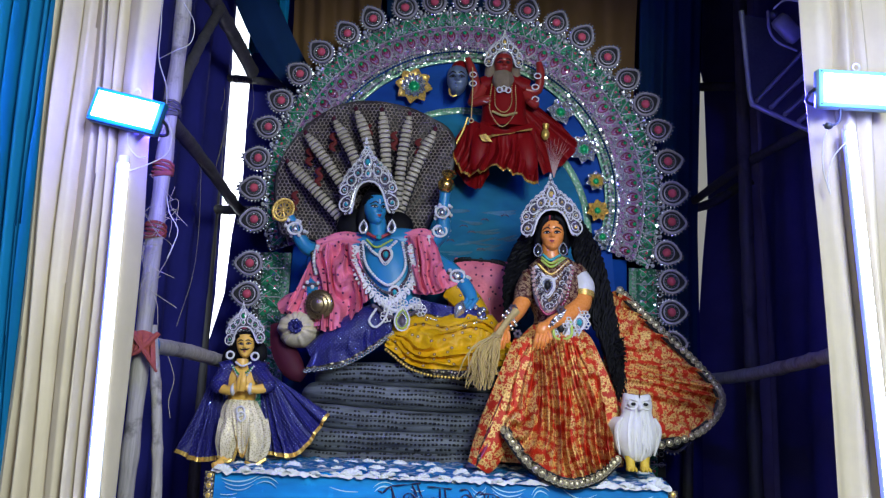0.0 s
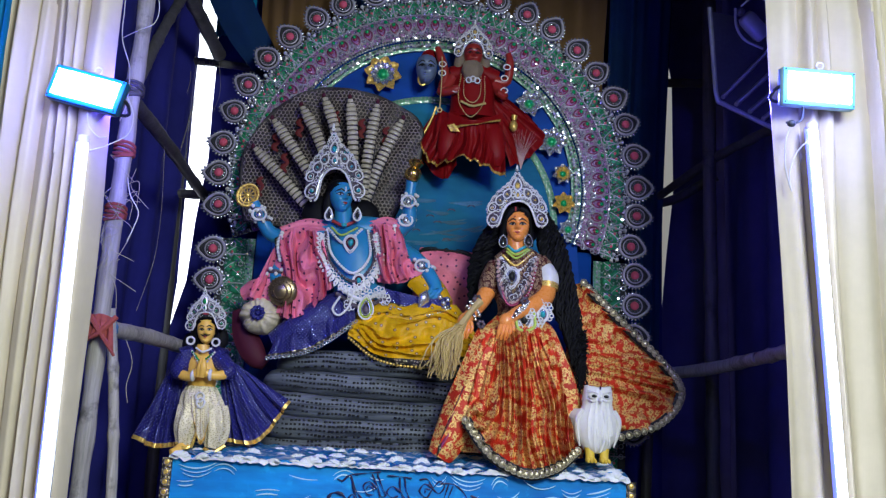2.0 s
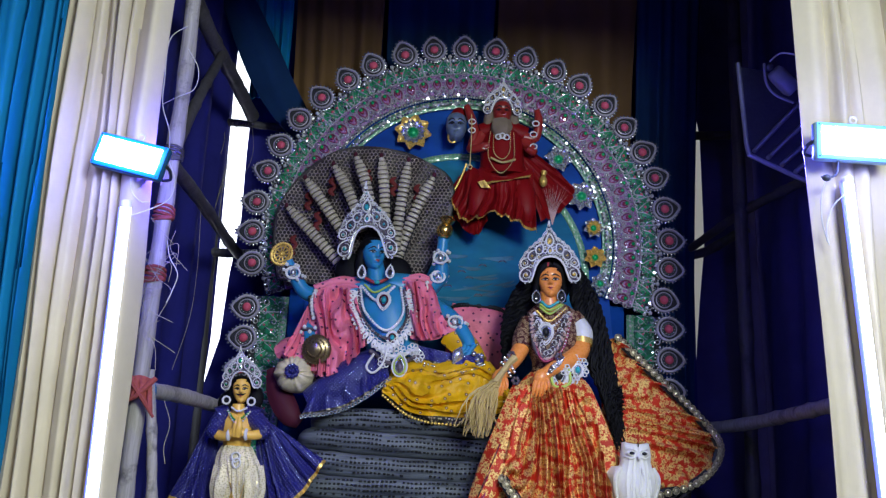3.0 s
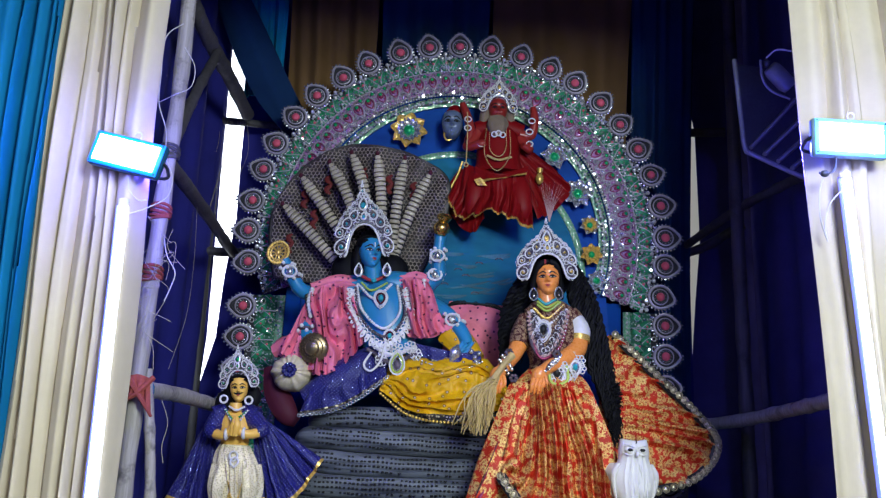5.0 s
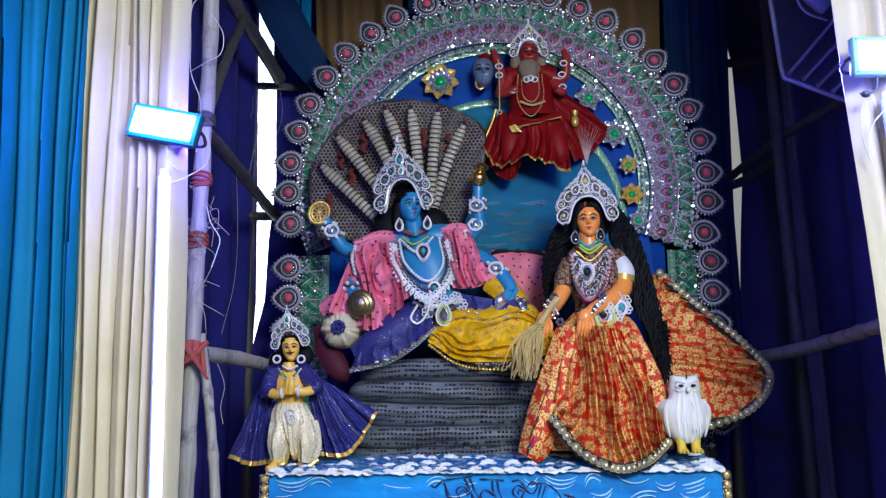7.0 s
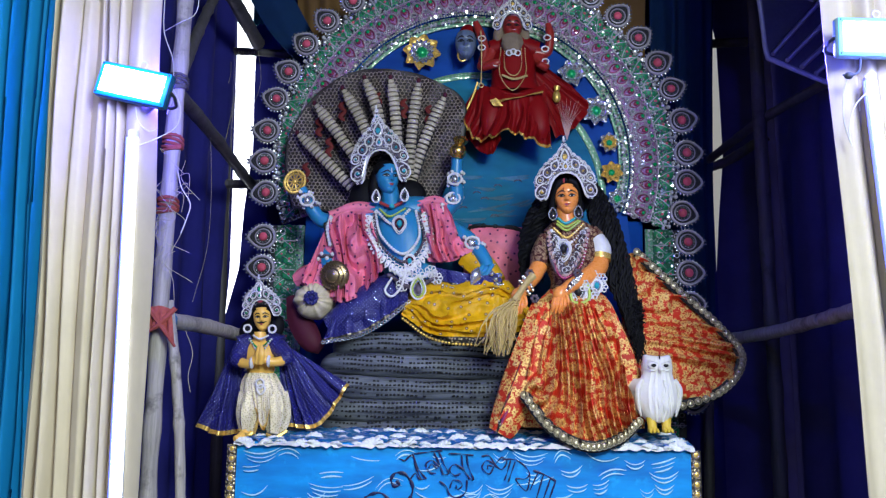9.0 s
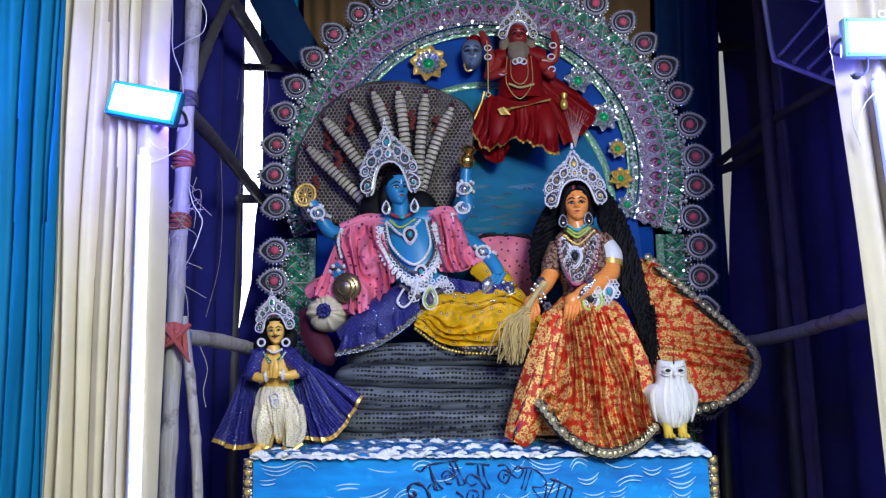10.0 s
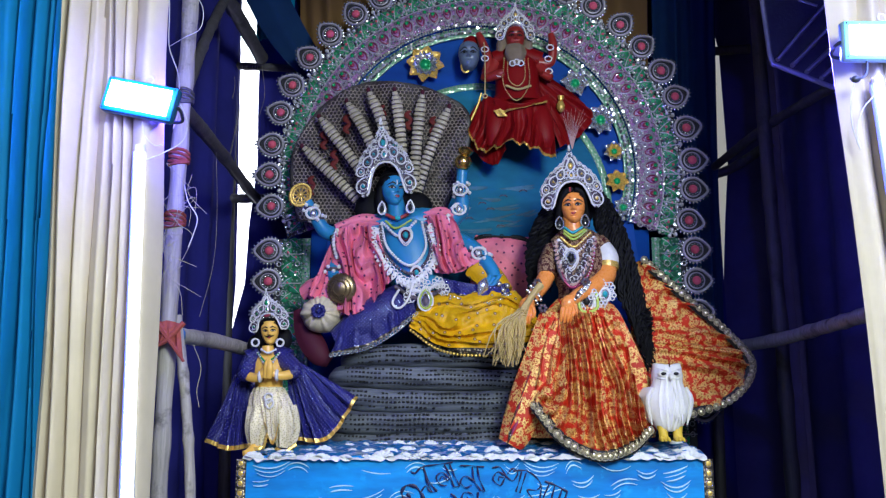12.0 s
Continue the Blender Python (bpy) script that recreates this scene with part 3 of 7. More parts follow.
def relief(x, z):
    """How far a modelled face stands out at (x, z): nose, brows, eye hollows, lips, cheeks, chin."""
    bell = lambda v, m, d: math.exp(-((v - m) / d) ** 2)
    ax = abs(x)
    rise = min(max((0.22 - z) / 0.52, 0), 1) * (1 if z > -0.30 else max(0.0, 1 - (-0.30 - z) / 0.10))
    y = 0.34 * rise * bell(x, 0, 0.105 + 0.05 * rise)
    y += 0.09 * bell(ax, 0.15, 0.07) * bell(z, -0.29, 0.07)
    y -= 0.12 * bell(ax, 0.42, 0.24) * bell(z, 0.05, 0.15)
    y += 0.05 * bell(ax, 0.42, 0.20) * bell(z, 0.03, 0.09)
    y += 0.05 * bell(ax, 0.45, 0.30) * bell(z, 0.33, 0.10)
    y += 0.07 * bell(ax, 0.52, 0.25) * bell(z, -0.36, 0.26)
    y += 0.085 * bell(x, 0, 0.24) * bell(z, -0.575, 0.055) + 0.10 * bell(x, 0, 0.20) * bell(z, -0.70, 0.06)
    y -= 0.04 * bell(x, 0, 0.3) * bell(z, -0.83, 0.06)
    return y + 0.11 * bell(x, 0, 0.22) * bell(z, -1.04, 0.13)


def head(g, c, w, tall, skin, ink, lip, white, hair, turn=0.0, nod=0.0, lean=0.0, painted=True):
    """A modelled clay head: c the middle between the eyes' depth and the nape, w its half width, tall its stretch."""
    rot = Euler((radians(nod), radians(-lean), turn)).to_matrix()
    width = lambda z: float(np.interp(z, FACE_Z, FACE_W))
    depth = lambda z: float(np.interp(z, FACE_Z, FACE_D))
    at = lambda x, y, z: Vector(c) + rot @ Vector((x * w, -y * w * 1.08, z * w * tall))
    rows = []
    for z in list(np.linspace(-1.28, -1.1, 4)) + list(np.linspace(-1.06, 0.60, 44)) + list(np.linspace(0.66, 1.22, 8)):
        row, W, D = [], width(z), depth(z)
        for j in range(64):
            t = 2 * math.pi * j / 64
            sn, x = math.sin(t), W * math.cos(t)
            front = max(sn, 0.0)
            y = D * front ** 0.85 + relief(x, z) * min(1, front * 2.2) if sn >= 0 else -0.92 * W * (-sn)
            row.append(at(x, y, z))
        rows.append(row)
    g.rings(rows, skin)

    def surface(x, z):
        W = width(z)
        return depth(z) * math.sqrt(max(0.0, 1 - (x / W) ** 2)) ** 0.85 + relief(x, z)

    def mark(pts, wide, mi, n=14, out=0.016):
        """A brush mark on the face through pts, with the half widths wide."""
        q = glide([(a, b, k) for (a, b), k in zip(pts, wide)], n)
        lines = []
        for i, p in enumerate(q):
            d = np.array(q[min(i + 1, n)][:2]) - np.array(q[max(i - 1, 0)][:2])
            d = d / (np.linalg.norm(d) + 1e-9)
            k = max(float(p[2]), 0.004)
            a, b = (p[0] - d[1] * k, p[1] + d[0] * k), (p[0] + d[1] * k, p[1] - d[0] * k)
            ya, yb, ym = surface(*a), surface(*b), surface(p[0], p[1])
            lines.append([at(a[0], ya + out, a[1]), at(p[0], ym + out * 1.3, p[1]), at(b[0], yb + out, b[1]), at(b[0], yb - 0.05, b[1]), at(a[0], ya - 0.05, a[1])])
        g.rings(lines, mi)
    if painted:
        for s in (-1, 1):
            mark([(s * 0.17, 0.0), (s * 0.32, 0.055), (s * 0.48, 0.06), (s * 0.66, 0.045)], [0.01, 0.036, 0.034, 0.010], white, 12, 0.010)
            mark([(s * 0.33, 0.065), (s * 0.42, 0.068), (s * 0.51, 0.068)], [0.07, 0.118, 0.07], ink, 8, 0.018)
            mark([(s * 0.15, -0.005), (s * 0.30, 0.115), (s * 0.50, 0.125), (s * 0.78, 0.06)], [0.026, 0.058, 0.060, 0.016], ink, 14, 0.022)
            mark([(s * 0.16, -0.02), (s * 0.40, -0.035), (s * 0.70, 0.04)], [0.012, 0.024, 0.014], ink, 12, 0.020)
            mark([(s * 0.13, 0.29), (s * 0.42, 0.40), (s * 0.84, 0.22)], [0.032, 0.060, 0.016], ink, 14, 0.016)
        mark([(-0.21, -0.575), (-0.09, -0.555), (0.0, -0.575), (0.09, -0.555), (0.21, -0.575)], [0.010, 0.042, 0.034, 0.042, 0.010], lip, 16, 0.012)
        mark([(-0.19, -0.60), (0.0, -0.670), (0.19, -0.60)], [0.010, 0.055, 0.010], lip, 14, 0.012)
        mark([(-0.22, -0.60), (0.0, -0.618), (0.22, -0.60)], [0.006, 0.010, 0.006], ink, 12, 0.020)
    if hair is not None:
        o = at(0, -0.25, 0.55)
        lines = []
        for i in range(13):
            a = math.pi * min(max(i / 12, 0.02), 0.98) - math.pi / 2
            lines.append([o + rot @ Vector((1.12 * w * math.cos(a) * math.cos(t), 1.28 * w * math.cos(a) * math.sin(t), 0.78 * w * tall * math.sin(a))) for t in np.linspace(0, 2 * math.pi, 33)[:-1]])
        g.rings(lines, hair)
    return at, surface


# ---- the tent: ground, cloth walls, ceiling, slits to daylight ----
ground = Geo()
ground.rings([[(-60, -60, -0.3), (60, -60, -0.3), (60, 60, -0.3), (-60, 60, -0.3)], [(-60, -60, 0), (60, -60, 0), (60, 60, 0), (-60, 60, 0)]])
thing("ground", ground, mats("earth"), "bare trodden earth under the tent", "ground", kind="structure", flat=True)


def hung(name, a, b, z0, z1, material, label, folds, amp, edge_a=None, edge_b=None, nu=90, nv=14, cat="wall"):
    """A cloth wall from plan point a to b, with vertical folds. edge_a, edge_b: (z, shift) rows that bend its ends."""
    d = Vector((b[0] - a[0], b[1] - a[1], 0))
    nrm = Vector((-d.y, d.x, 0)).normalized()

    def bend(rows, z):
        return float(np.interp(z, [r[0] for r in rows], [r[1] for r in rows])) if rows else 0.0
    g = Geo()

    def fn(u, v):
        z = z0 + (z1 - z0) * v
        p = Vector((a[0], a[1], 0)) + d * u
        p.x += bend(edge_a, z) * (1 - u) + bend(edge_b, z) * u
        w = amp * (math.sin(folds * 2 * math.pi * u + 0.7 * math.sin(z * 1.3 + 4 * u)) + 0.5 * math.sin(folds * 5.1 * u + z * 0.6) + 0.4 * noise.noise((u * folds * 2, z * 0.8, 3.1)))
        p += nrm * w
        return (p.x, p.y, z)
    g.sheet(fn, nu, nv, 0, 0.006)
    return thing(name, g, [material], label, cat, kind="structure")


hung("wall_west", (-1.75, 1.6), (-1.44, 5.62), 0, 5.6, M["navy_drape"], "dark navy cloth side wall with hanging folds", 12, 0.03)
hung("wall_back_west", (-3.2, 5.66), (-1.41, 5.66), 0, 5.6, M["navy_drape"], "dark navy cloth wall beside the daylight slit", 6, 0.015,
     None, ((1.2, -0.02), (2.18, -0.007), (2.4, 0.006), (3.17, -0.013), (3.97, -0.034), (4.13, -0.005), (4.34, -0.045), (5.6, -0.3)))
hung("wall_back", (-1.28, 5.66), (1.75, 5.66), 0, 5.6, M["navy_drape"], "dark navy cloth wall behind the shrine", 16, 0.02,
     ((1.2, -0.16), (2.10, -0.16), (2.22, -0.07), (2.7, -0.058), (2.915, -0.04), (3.09, -0.008), (3.86, -0.028), (4.0, -0.025), (4.13, -0.007), (4.34, -0.061), (5.6, -0.2)))
hung("wall_back_east", (1.80, 5.70), (3.4, 5.70), 0, 5.6, M["tarp"], "black plastic wall beyond the narrow slit", 5, 0.02,
     ((0, -0.06), (2.3, -0.05), (2.7, -0.015), (2.93, -0.005), (3.05, -0.02), (3.2, 0.03), (3.5, 0.025), (4.0, 0.015), (4.08, -0.06), (5.6, -0.06)))
hung("wall_east", (2.15, 5.6), (1.72, 1.6), 0, 5.6, M["tarp"], "dark cloth side wall, coloured purple for the lamps' haze", 7, 0.025)
hung("wall_outer_west", (-3.2, -2.5), (-3.2, 5.7), 0, 5.6, M["cream_curtain"], "plain cloth outer side of the tent", 20, 0.03)
hung("wall_outer_east", (3.3, 5.7), (3.3, -2.5), 0, 5.6, M["cream_curtain"], "plain cloth outer side of the tent", 20, 0.03)

# unseen cloth added above the front, so the arch's top lies in shade
g = Geo()
g.sheet(lambda u, v: (-1.6 + 3.5 * u, 3.0 + 0.02 * math.sin(u * 60), 3.92 + 1.18 * v), 90, 6, 0, 0.006)
thing("pelmet", g, mats("cream_curtain"), "unseen plain cloth strip added to shade the shrine's top", "pelmet", kind="structure")

# sunlit outside behind the slits
out = Geo()
out.box((-1.6, 6.6, 2.6), (1.6, 0.05, 6.0))
M["daylight"] = glow("daylight_haze", (0.94, 0.96, 1.0), 3.2)
thing("backdrop_west", out, mats("daylight"), "blown-out white daylight outside the tent", "backdrop", kind="structure")
out = Geo()
out.box((2.3, 6.6, 2.6), (1.2, 0.05, 6.0))
M["dull_daylight"] = glow("dull_daylight", (0.62, 0.60, 0.50), 0.45)
thing("backdrop_east", out, mats("dull_daylight"), "dull pale daylight outside the tent", "backdrop", kind="structure")

# ceiling and the striped drapes that hang from it at the back
# the ceiling's unseen front end is drawn forward to keep the sun off
g = Geo()
g.sheet(lambda u, v: (-3.3 + 6.7 * u, -0.6 + 6.5 * v, 5.45 - 0.25 * math.sin(math.pi * u * 4) ** 2 + 0.03 * math.sin(v * 20)), 48, 20, 0, 0.006)
thing("ceiling", g, mats("navy_drape"), "sagging dark blue cloth ceiling", "ceiling", kind="structure")


def back_drape(x0, x1, z0, material, label, y=5.45, lift=0.0):
    g = Geo()

    def fn(u, v):
        z = z0 + lift * (u - 0.5) ** 2 + (5.35 - z0) * v
        w = 0.03 * math.sin(u * 13 + 0.5 * math.sin(4 * v)) + 0.02 * math.sin(u * 29 + v * 2)
        return (x0 + (x1 - x0) * u + 0.06 * (1 - v) * (0.5 - u), y + w - 0.35 * v * v, z)
    g.sheet(fn, 40, 12, 0, 0.006)
    return thing("ceiling_drape", g, [material], label, "drape", "striped drapes under the ceiling")


back_drape(-1.020, -0.401, 3.55, M["brown_drape"], "brown cloth drape hanging above the arch", lift=0.5)
back_drape(-0.401, 0.345, 3.75, M["dusk_drape"], "dark navy cloth drape hanging above the arch")
back_drape(0.345, 1.30, 3.70, M["brown_drape"], "brown cloth drape hanging above the arch")
back_drape(1.28, 1.70, 1.8, M["dusk_drape"], "dark navy cloth drape hanging beside the arch", 5.48)
back_drape(-1.297, -1.0, 3.966, M["teal_drape"], "teal-blue cloth drape beside the daylight slit", 5.38)

# a navy swag from the ceiling down to the arch's shoulder
g = Geo()
g.tube([(-1.414, 5.25, 4.646), (-1.192, 5.25, 4.203), (-1.017, 5.25, 3.893), (-0.813, 5.25, 3.624)], [0.10, 0.12, 0.11, 0.07], 0, 18, 16, 0.5, folds=5, depth=0.12)
thing("swag", g, mats("dusk_drape"), "dark blue cloth swag tied down beside the arch", "drape")


# ---- the shrine's plinth ----
X0, X1, TOP = -0.905, 1.09, 1.385
plinth = thing("plinth", None, (), "sea-blue painted cloth plinth with white wave strokes", "plinth")
g = Geo()
g.sheet(lambda u, v: (X0 + (X1 - X0) * u, 4.0 + 0.006 * math.sin(u * 17) * math.sin(3 * v + 1), TOP * (1 - v)), 40, 12, 0, 0.02)
front = part("front_cloth", g, M["sea"], plinth)
g = Geo()
g.box(((X0 + X1) / 2, 4.58, TOP - 0.02), (X1 - X0, 1.12, 0.04))
part("deck", g, M["sea"], plinth)
for s in (X0 + 0.01, X1 - 0.01):
    g = Geo()
    g.box((s, 4.58, TOP / 2 - 0.02), (0.02, 1.12, TOP - 0.05))
    part("side_board", g, M["sea"], plinth)
    for y in (4.1, 5.08):
        g = Geo()
        g.box((s + (0.05 if s < 0 else -0.05), y, TOP / 2 - 0.03), (0.06, 0.06, TOP - 0.06))
        part("post", g, M["wood"], plinth)


def brush(g, c, length, bow, tilt, wide, y, mi=0, n=10):
    """One tapered brush stroke that stands a millimetre or two proud of the cloth."""
    ca, sa = math.cos(tilt), math.sin(tilt)
    top, low = [], []
    for i in range(n + 1):
        t = i / n * 2 - 1
        w = wide * (1 - t * t) ** 0.6 + 0.0006
        x, z = t * length / 2, bow * (t * t - 0.5)
        top.append((c[0] + x * ca - (z + w) * sa, y, c[1] + x * sa + (z + w) * ca))
        low.append((c[0] + x * ca - (z - w) * sa, y, c[1] + x * sa + (z - w) * ca))
    g.sheet(lambda u, v: tuple(np.array(low[round(u * n)]) * (1 - v) + np.array(top[round(u * n)]) * v), n, 1, mi, 0.002)


rnd = random.Random(5)
for row in range(9):
    for col in range(13):
        if rnd.random() < 0.78:
            g = Geo()
            x, z = X0 + 0.09 + col * 0.152 + rnd.uniform(-0.045, 0.045), TOP - 0.055 - row * 0.06 + rnd.uniform(-0.02, 0.02)
            ln, bw, tl = rnd.uniform(0.06, 0.17), rnd.choice((-1, 1, 1)) * rnd.uniform(0.004, 0.03), rnd.uniform(-0.12, 0.3)
            for k in range(rnd.choice((1, 2, 2, 3, 3))):
                brush(g, (min(x, X1 - 0.12), z - 0.018 * k), ln * (1 - 0.12 * k), bw, tl, rnd.uniform(0.0012, 0.0030), 3.9935 - 0.0012 * k)
            part("wave_stroke", g, M["stroke"], front)

# the painted word, as the brush wrote it
def letter(*strokes):
    g = Geo()
    for pts, w in strokes:
        q = glide(pts, 6 * (len(pts) - 1))
        g.tube([(p[0], 3.990, p[2]) for p in q], [0.66 * w * (0.75 + 0.35 * math.sin(i * 0.7)) for i in range(len(q))], 0, 6, len(q) - 1, 0.25)
    return g


word = [
    letter(([(-0.200, 4, 1.225), (-0.185, 4, 1.207), (-0.210, 4, 1.203), (-0.222, 4, 1.230), (-0.203, 4, 1.257), (-0.165, 4, 1.255), (-0.137, 4, 1.226), (-0.126, 4, 1.185), (-0.150, 4, 1.140), (-0.205, 4, 1.128), (-0.262, 4, 1.170), (-0.305, 4, 1.166), (-0.337, 4, 1.150)], 0.011),
           ([(-0.165, 4, 1.309), (-0.131, 4, 1.334), (-0.112, 4, 1.276), (-0.092, 4, 1.233)], 0.0065), ([(-0.131, 4, 1.341), (-0.104, 4, 1.276), (-0.068, 4, 1.234)], 0.006), ([(-0.165, 4, 1.309), (-0.186, 4, 1.318)], 0.005), ([(-0.141, 4, 1.228), (-0.117, 4, 1.257), (-0.099, 4, 1.233), (-0.068, 4, 1.234)], 0.005)),
    letter(([(-0.125, 4, 1.340), (-0.060, 4, 1.349), (0.000, 4, 1.357)], 0.005), ([(-0.037, 4, 1.347), (-0.011, 4, 1.297), (0.004, 4, 1.254)], 0.006), ([(-0.014, 4, 1.350), (0.011, 4, 1.292), (0.029, 4, 1.259), (0.004, 4, 1.252)], 0.005), ([(-0.012, 4, 1.285), (-0.044, 4, 1.313), (-0.071, 4, 1.296), (-0.055, 4, 1.262), (-0.026, 4, 1.258)], 0.0055), ([(-0.020, 4, 1.277), (-0.046, 4, 1.297), (-0.058, 4, 1.282)], 0.004)),
    letter(([(0.030, 4, 1.343), (0.080, 4, 1.342), (0.137, 4, 1.337)], 0.005), ([(0.085, 4, 1.338), (0.093, 4, 1.279), (0.123, 4, 1.236)], 0.0055), ([(0.107, 4, 1.337), (0.117, 4, 1.284), (0.138, 4, 1.236), (0.120, 4, 1.240)], 0.005), ([(0.098, 4, 1.274), (0.055, 4, 1.298), (0.033, 4, 1.273), (0.056, 4, 1.250), (0.083, 4, 1.260)], 0.0055),
           ([(-0.010, 4, 1.225), (0.020, 4, 1.201), (0.035, 4, 1.168), (0.070, 4, 1.158), (0.104, 4, 1.180), (0.110, 4, 1.231)], 0.006), ([(0.035, 4, 1.195), (0.047, 4, 1.228), (0.078, 4, 1.226), (0.088, 4, 1.206), (0.068, 4, 1.192), (0.062, 4, 1.210)], 0.0045)),
    letter(([(0.172, 4, 1.333), (0.206, 4, 1.336), (0.231, 4, 1.300)], 0.0055), ([(0.231, 4, 1.300), (0.196, 4, 1.316), (0.175, 4, 1.285), (0.207, 4, 1.259), (0.231, 4, 1.297), (0.261, 4, 1.330), (0.283, 4, 1.311), (0.261, 4, 1.279), (0.231, 4, 1.297)], 0.0055), ([(0.222, 4, 1.292), (0.200, 4, 1.296), (0.200, 4, 1.278)], 0.004)),
    letter(([(0.261, 4, 1.320), (0.315, 4, 1.322), (0.355, 4, 1.300), (0.382, 4, 1.264), (0.364, 4, 1.240), (0.322, 4, 1.238), (0.368, 4, 1.190), (0.386, 4, 1.255)], 0.0055), ([(0.300, 4, 1.318), (0.286, 4, 1.270), (0.273, 4, 1.232)], 0.0055), ([(0.320, 4, 1.313), (0.304, 4, 1.268), (0.290, 4, 1.226)], 0.005)),
    letter(([(0.399, 4, 1.276), (0.450, 4, 1.258), (0.497, 4, 1.232)], 0.0075), ([(0.419, 4, 1.267), (0.384, 4, 1.192)], 0.0055), ([(0.443, 4, 1.258), (0.408, 4, 1.145)], 0.0055), ([(0.473, 4, 1.241), (0.440, 4, 1.150)], 0.0055), ([(0.496, 4, 1.232), (0.464, 4, 1.145)], 0.006)),
]
for w in word:
    part("painted_letter", w, M["navy_paint"], front, "dark navy hand-painted letter")

# studded trims down the plinth's edges
def trim(x):
    g = Geo()
    g.box((x, 3.992, 0.69), (0.042, 0.012, 1.36))
    t = thing("studded_trim", g, mats("lace"), "black ribbon trim with gold sequin studs", "trim", "trims of the plinth")
    stud = Geo()
    stud.ball((0, 0, 0), (0.017, 0.006, 0.018), 0, 10, 6)
    stud.torus((0, -0.003, 0), 0.013, 0.003, 1, 10, 4)
    me = stud.mesh("stud", mats("gold", "silver"))
    for k in range(24):
        part("stud", me, None, t, at=pose(x, 3.984, 1.352 - k * 0.042))


trim(X0 - 0.02)
trim(X1 + 0.02)

# crumpled foam along the deck's edge
foam = thing("foam_trim", None, (), "crumpled white and blue cloth arranged as sea foam", "foam trim")
g = Geo()
g.sheet(lambda u, v: (X0 - 0.01 + (X1 - X0 + 0.02) * u, 3.985 + 0.36 * v, TOP - 0.008 + 0.052 * v ** 0.85 + 0.016 * abs(noise.noise((u * 34, v * 6, 0))) + 0.010 * abs(math.sin(u * 60 + 9 * v + 3 * noise.noise((u * 9, v * 3, 2))))), 260, 20, 0, 0.0)
part("blue_cloth", g, M["surf"], foam)
g = Geo()
g.sheet(lambda u, v: (X0 - 0.012 + (X1 - X0 + 0.024) * u, 3.968 + 0.055 * v - 0.008 * noise.noise((u * 50, v * 2, 7)), TOP - 0.014 + 0.020 * math.sin(math.pi * min(1, v * 1.15)) * (0.55 + noise.noise((u * 26, 0.3, 1))) + 0.010 * noise.noise((u * 75, v * 4, 5)) - (0.016 * abs(noise.noise((u * 42, 3, 3))) if v < 0.1 else 0)), 330, 6, 0, 0.006)
part("white_fringe", g, M["foam"], foam, "frayed white cloth edge")
ruffles = []
for k in range(4):
    r = random.Random(40 + k)
    g = Geo()
    wide, tall = r.uniform(0.042, 0.062), r.uniform(0.026, 0.038)

    def fan(u, v, wide=wide, tall=tall, k=k):
        a = math.pi * (0.04 + 0.92 * u)
        rr = v * (1 + 0.04 * math.sin(u * 31 + k))
        crease = 0.30 * math.sin(u * (34 + 4 * k)) * v
        return (-math.cos(a) * wide * rr, -0.018 * math.sin(math.pi * v * 0.8) + 0.012 * crease, math.sin(a) * tall * rr * (1 + 0.10 * crease))
    g.sheet(fan, 26, 5, 0, 0.008)
    ruffles.append(g.mesh("ruffle", mats("foam")))
for row, (y, z, n) in enumerate(((3.985, TOP - 0.014, 25), (4.08, TOP + 0.004, 22), (4.26, TOP + 0.026, 26))):
    for i in range(n):
        x = X0 + (X1 - X0) * (i + 0.5 + 0.3 * (row % 2) + rnd.uniform(-0.25, 0.25)) / n
        if x < X1 - 0.01 and not (row == 0 and x > 0.45 and x < 0.8):
            k = rnd.uniform(0.55, 1.05)
            part("ruffle", ruffles[rnd.randrange(4)], None, foam, at=pose(x, y + rnd.uniform(-0.012, 0.015), z, rnd.uniform(-35, 5), rnd.uniform(-18, 18), rnd.uniform(-25, 25)) @ Matrix.Diagonal((k, 1, k, 1)))


# ---- the arch behind the figures ----
CX, CZ, RM = 0.165, 2.96, 1.228
arch = thing("arch_backdrop", None, (), "glittering arched shrine backdrop with medallion edge", "backdrop arch")


def arc_band(r0, r1, y, a0, a1, n=90, rip=0.0, thick=0.012, c=(CX, CZ)):
    g = Geo()
    g.sheet(lambda u, v: (c[0] + (r0 + (r1 - r0) * v + rip * math.sin(u * 160)) * math.cos(radians(a0 + (a1 - a0) * u)), y - 0.006 * math.sin(math.pi * v), c[1] + (r0 + (r1 - r0) * v) * math.sin(radians(a0 + (a1 - a0) * u))), n, 3, 0, thick)
    return g


A0, A1 = -19.5, 199.5
g = Geo()
g.rings([[(CX + 0.94 * math.cos(radians(a)), y, max(1.4, CZ + 0.94 * math.sin(radians(a)))) for a in np.linspace(-20, 200, 60)] + [(CX - 0.99, y, 1.4), (CX + 0.99, y, 1.4)] for y in (5.03, 5.05)])
part("blue_panel", g, M["sky_deep"], arch, "royal blue painted panel")
g = Geo()
c2 = (0.17, 2.75)
g.rings([[(c2[0] + 0.74 * math.cos(radians(a)), y, c2[1] + 0.74 * math.sin(radians(a))) for a in np.linspace(-30, 210, 60)] + [(c2[0] - 0.66, y, 1.5), (c2[0] + 0.66, y, 1.5)] for y in (5.018, 5.028)])
skyp = part("sky_panel", g, M["sky_pale"], arch, "painted pale sky with wisps of cloud")
part("ribbon", arc_band(0.715, 0.755, 5.012, -30, 210, c=c2), M["green_border"], arch, "green sequined ribbon")
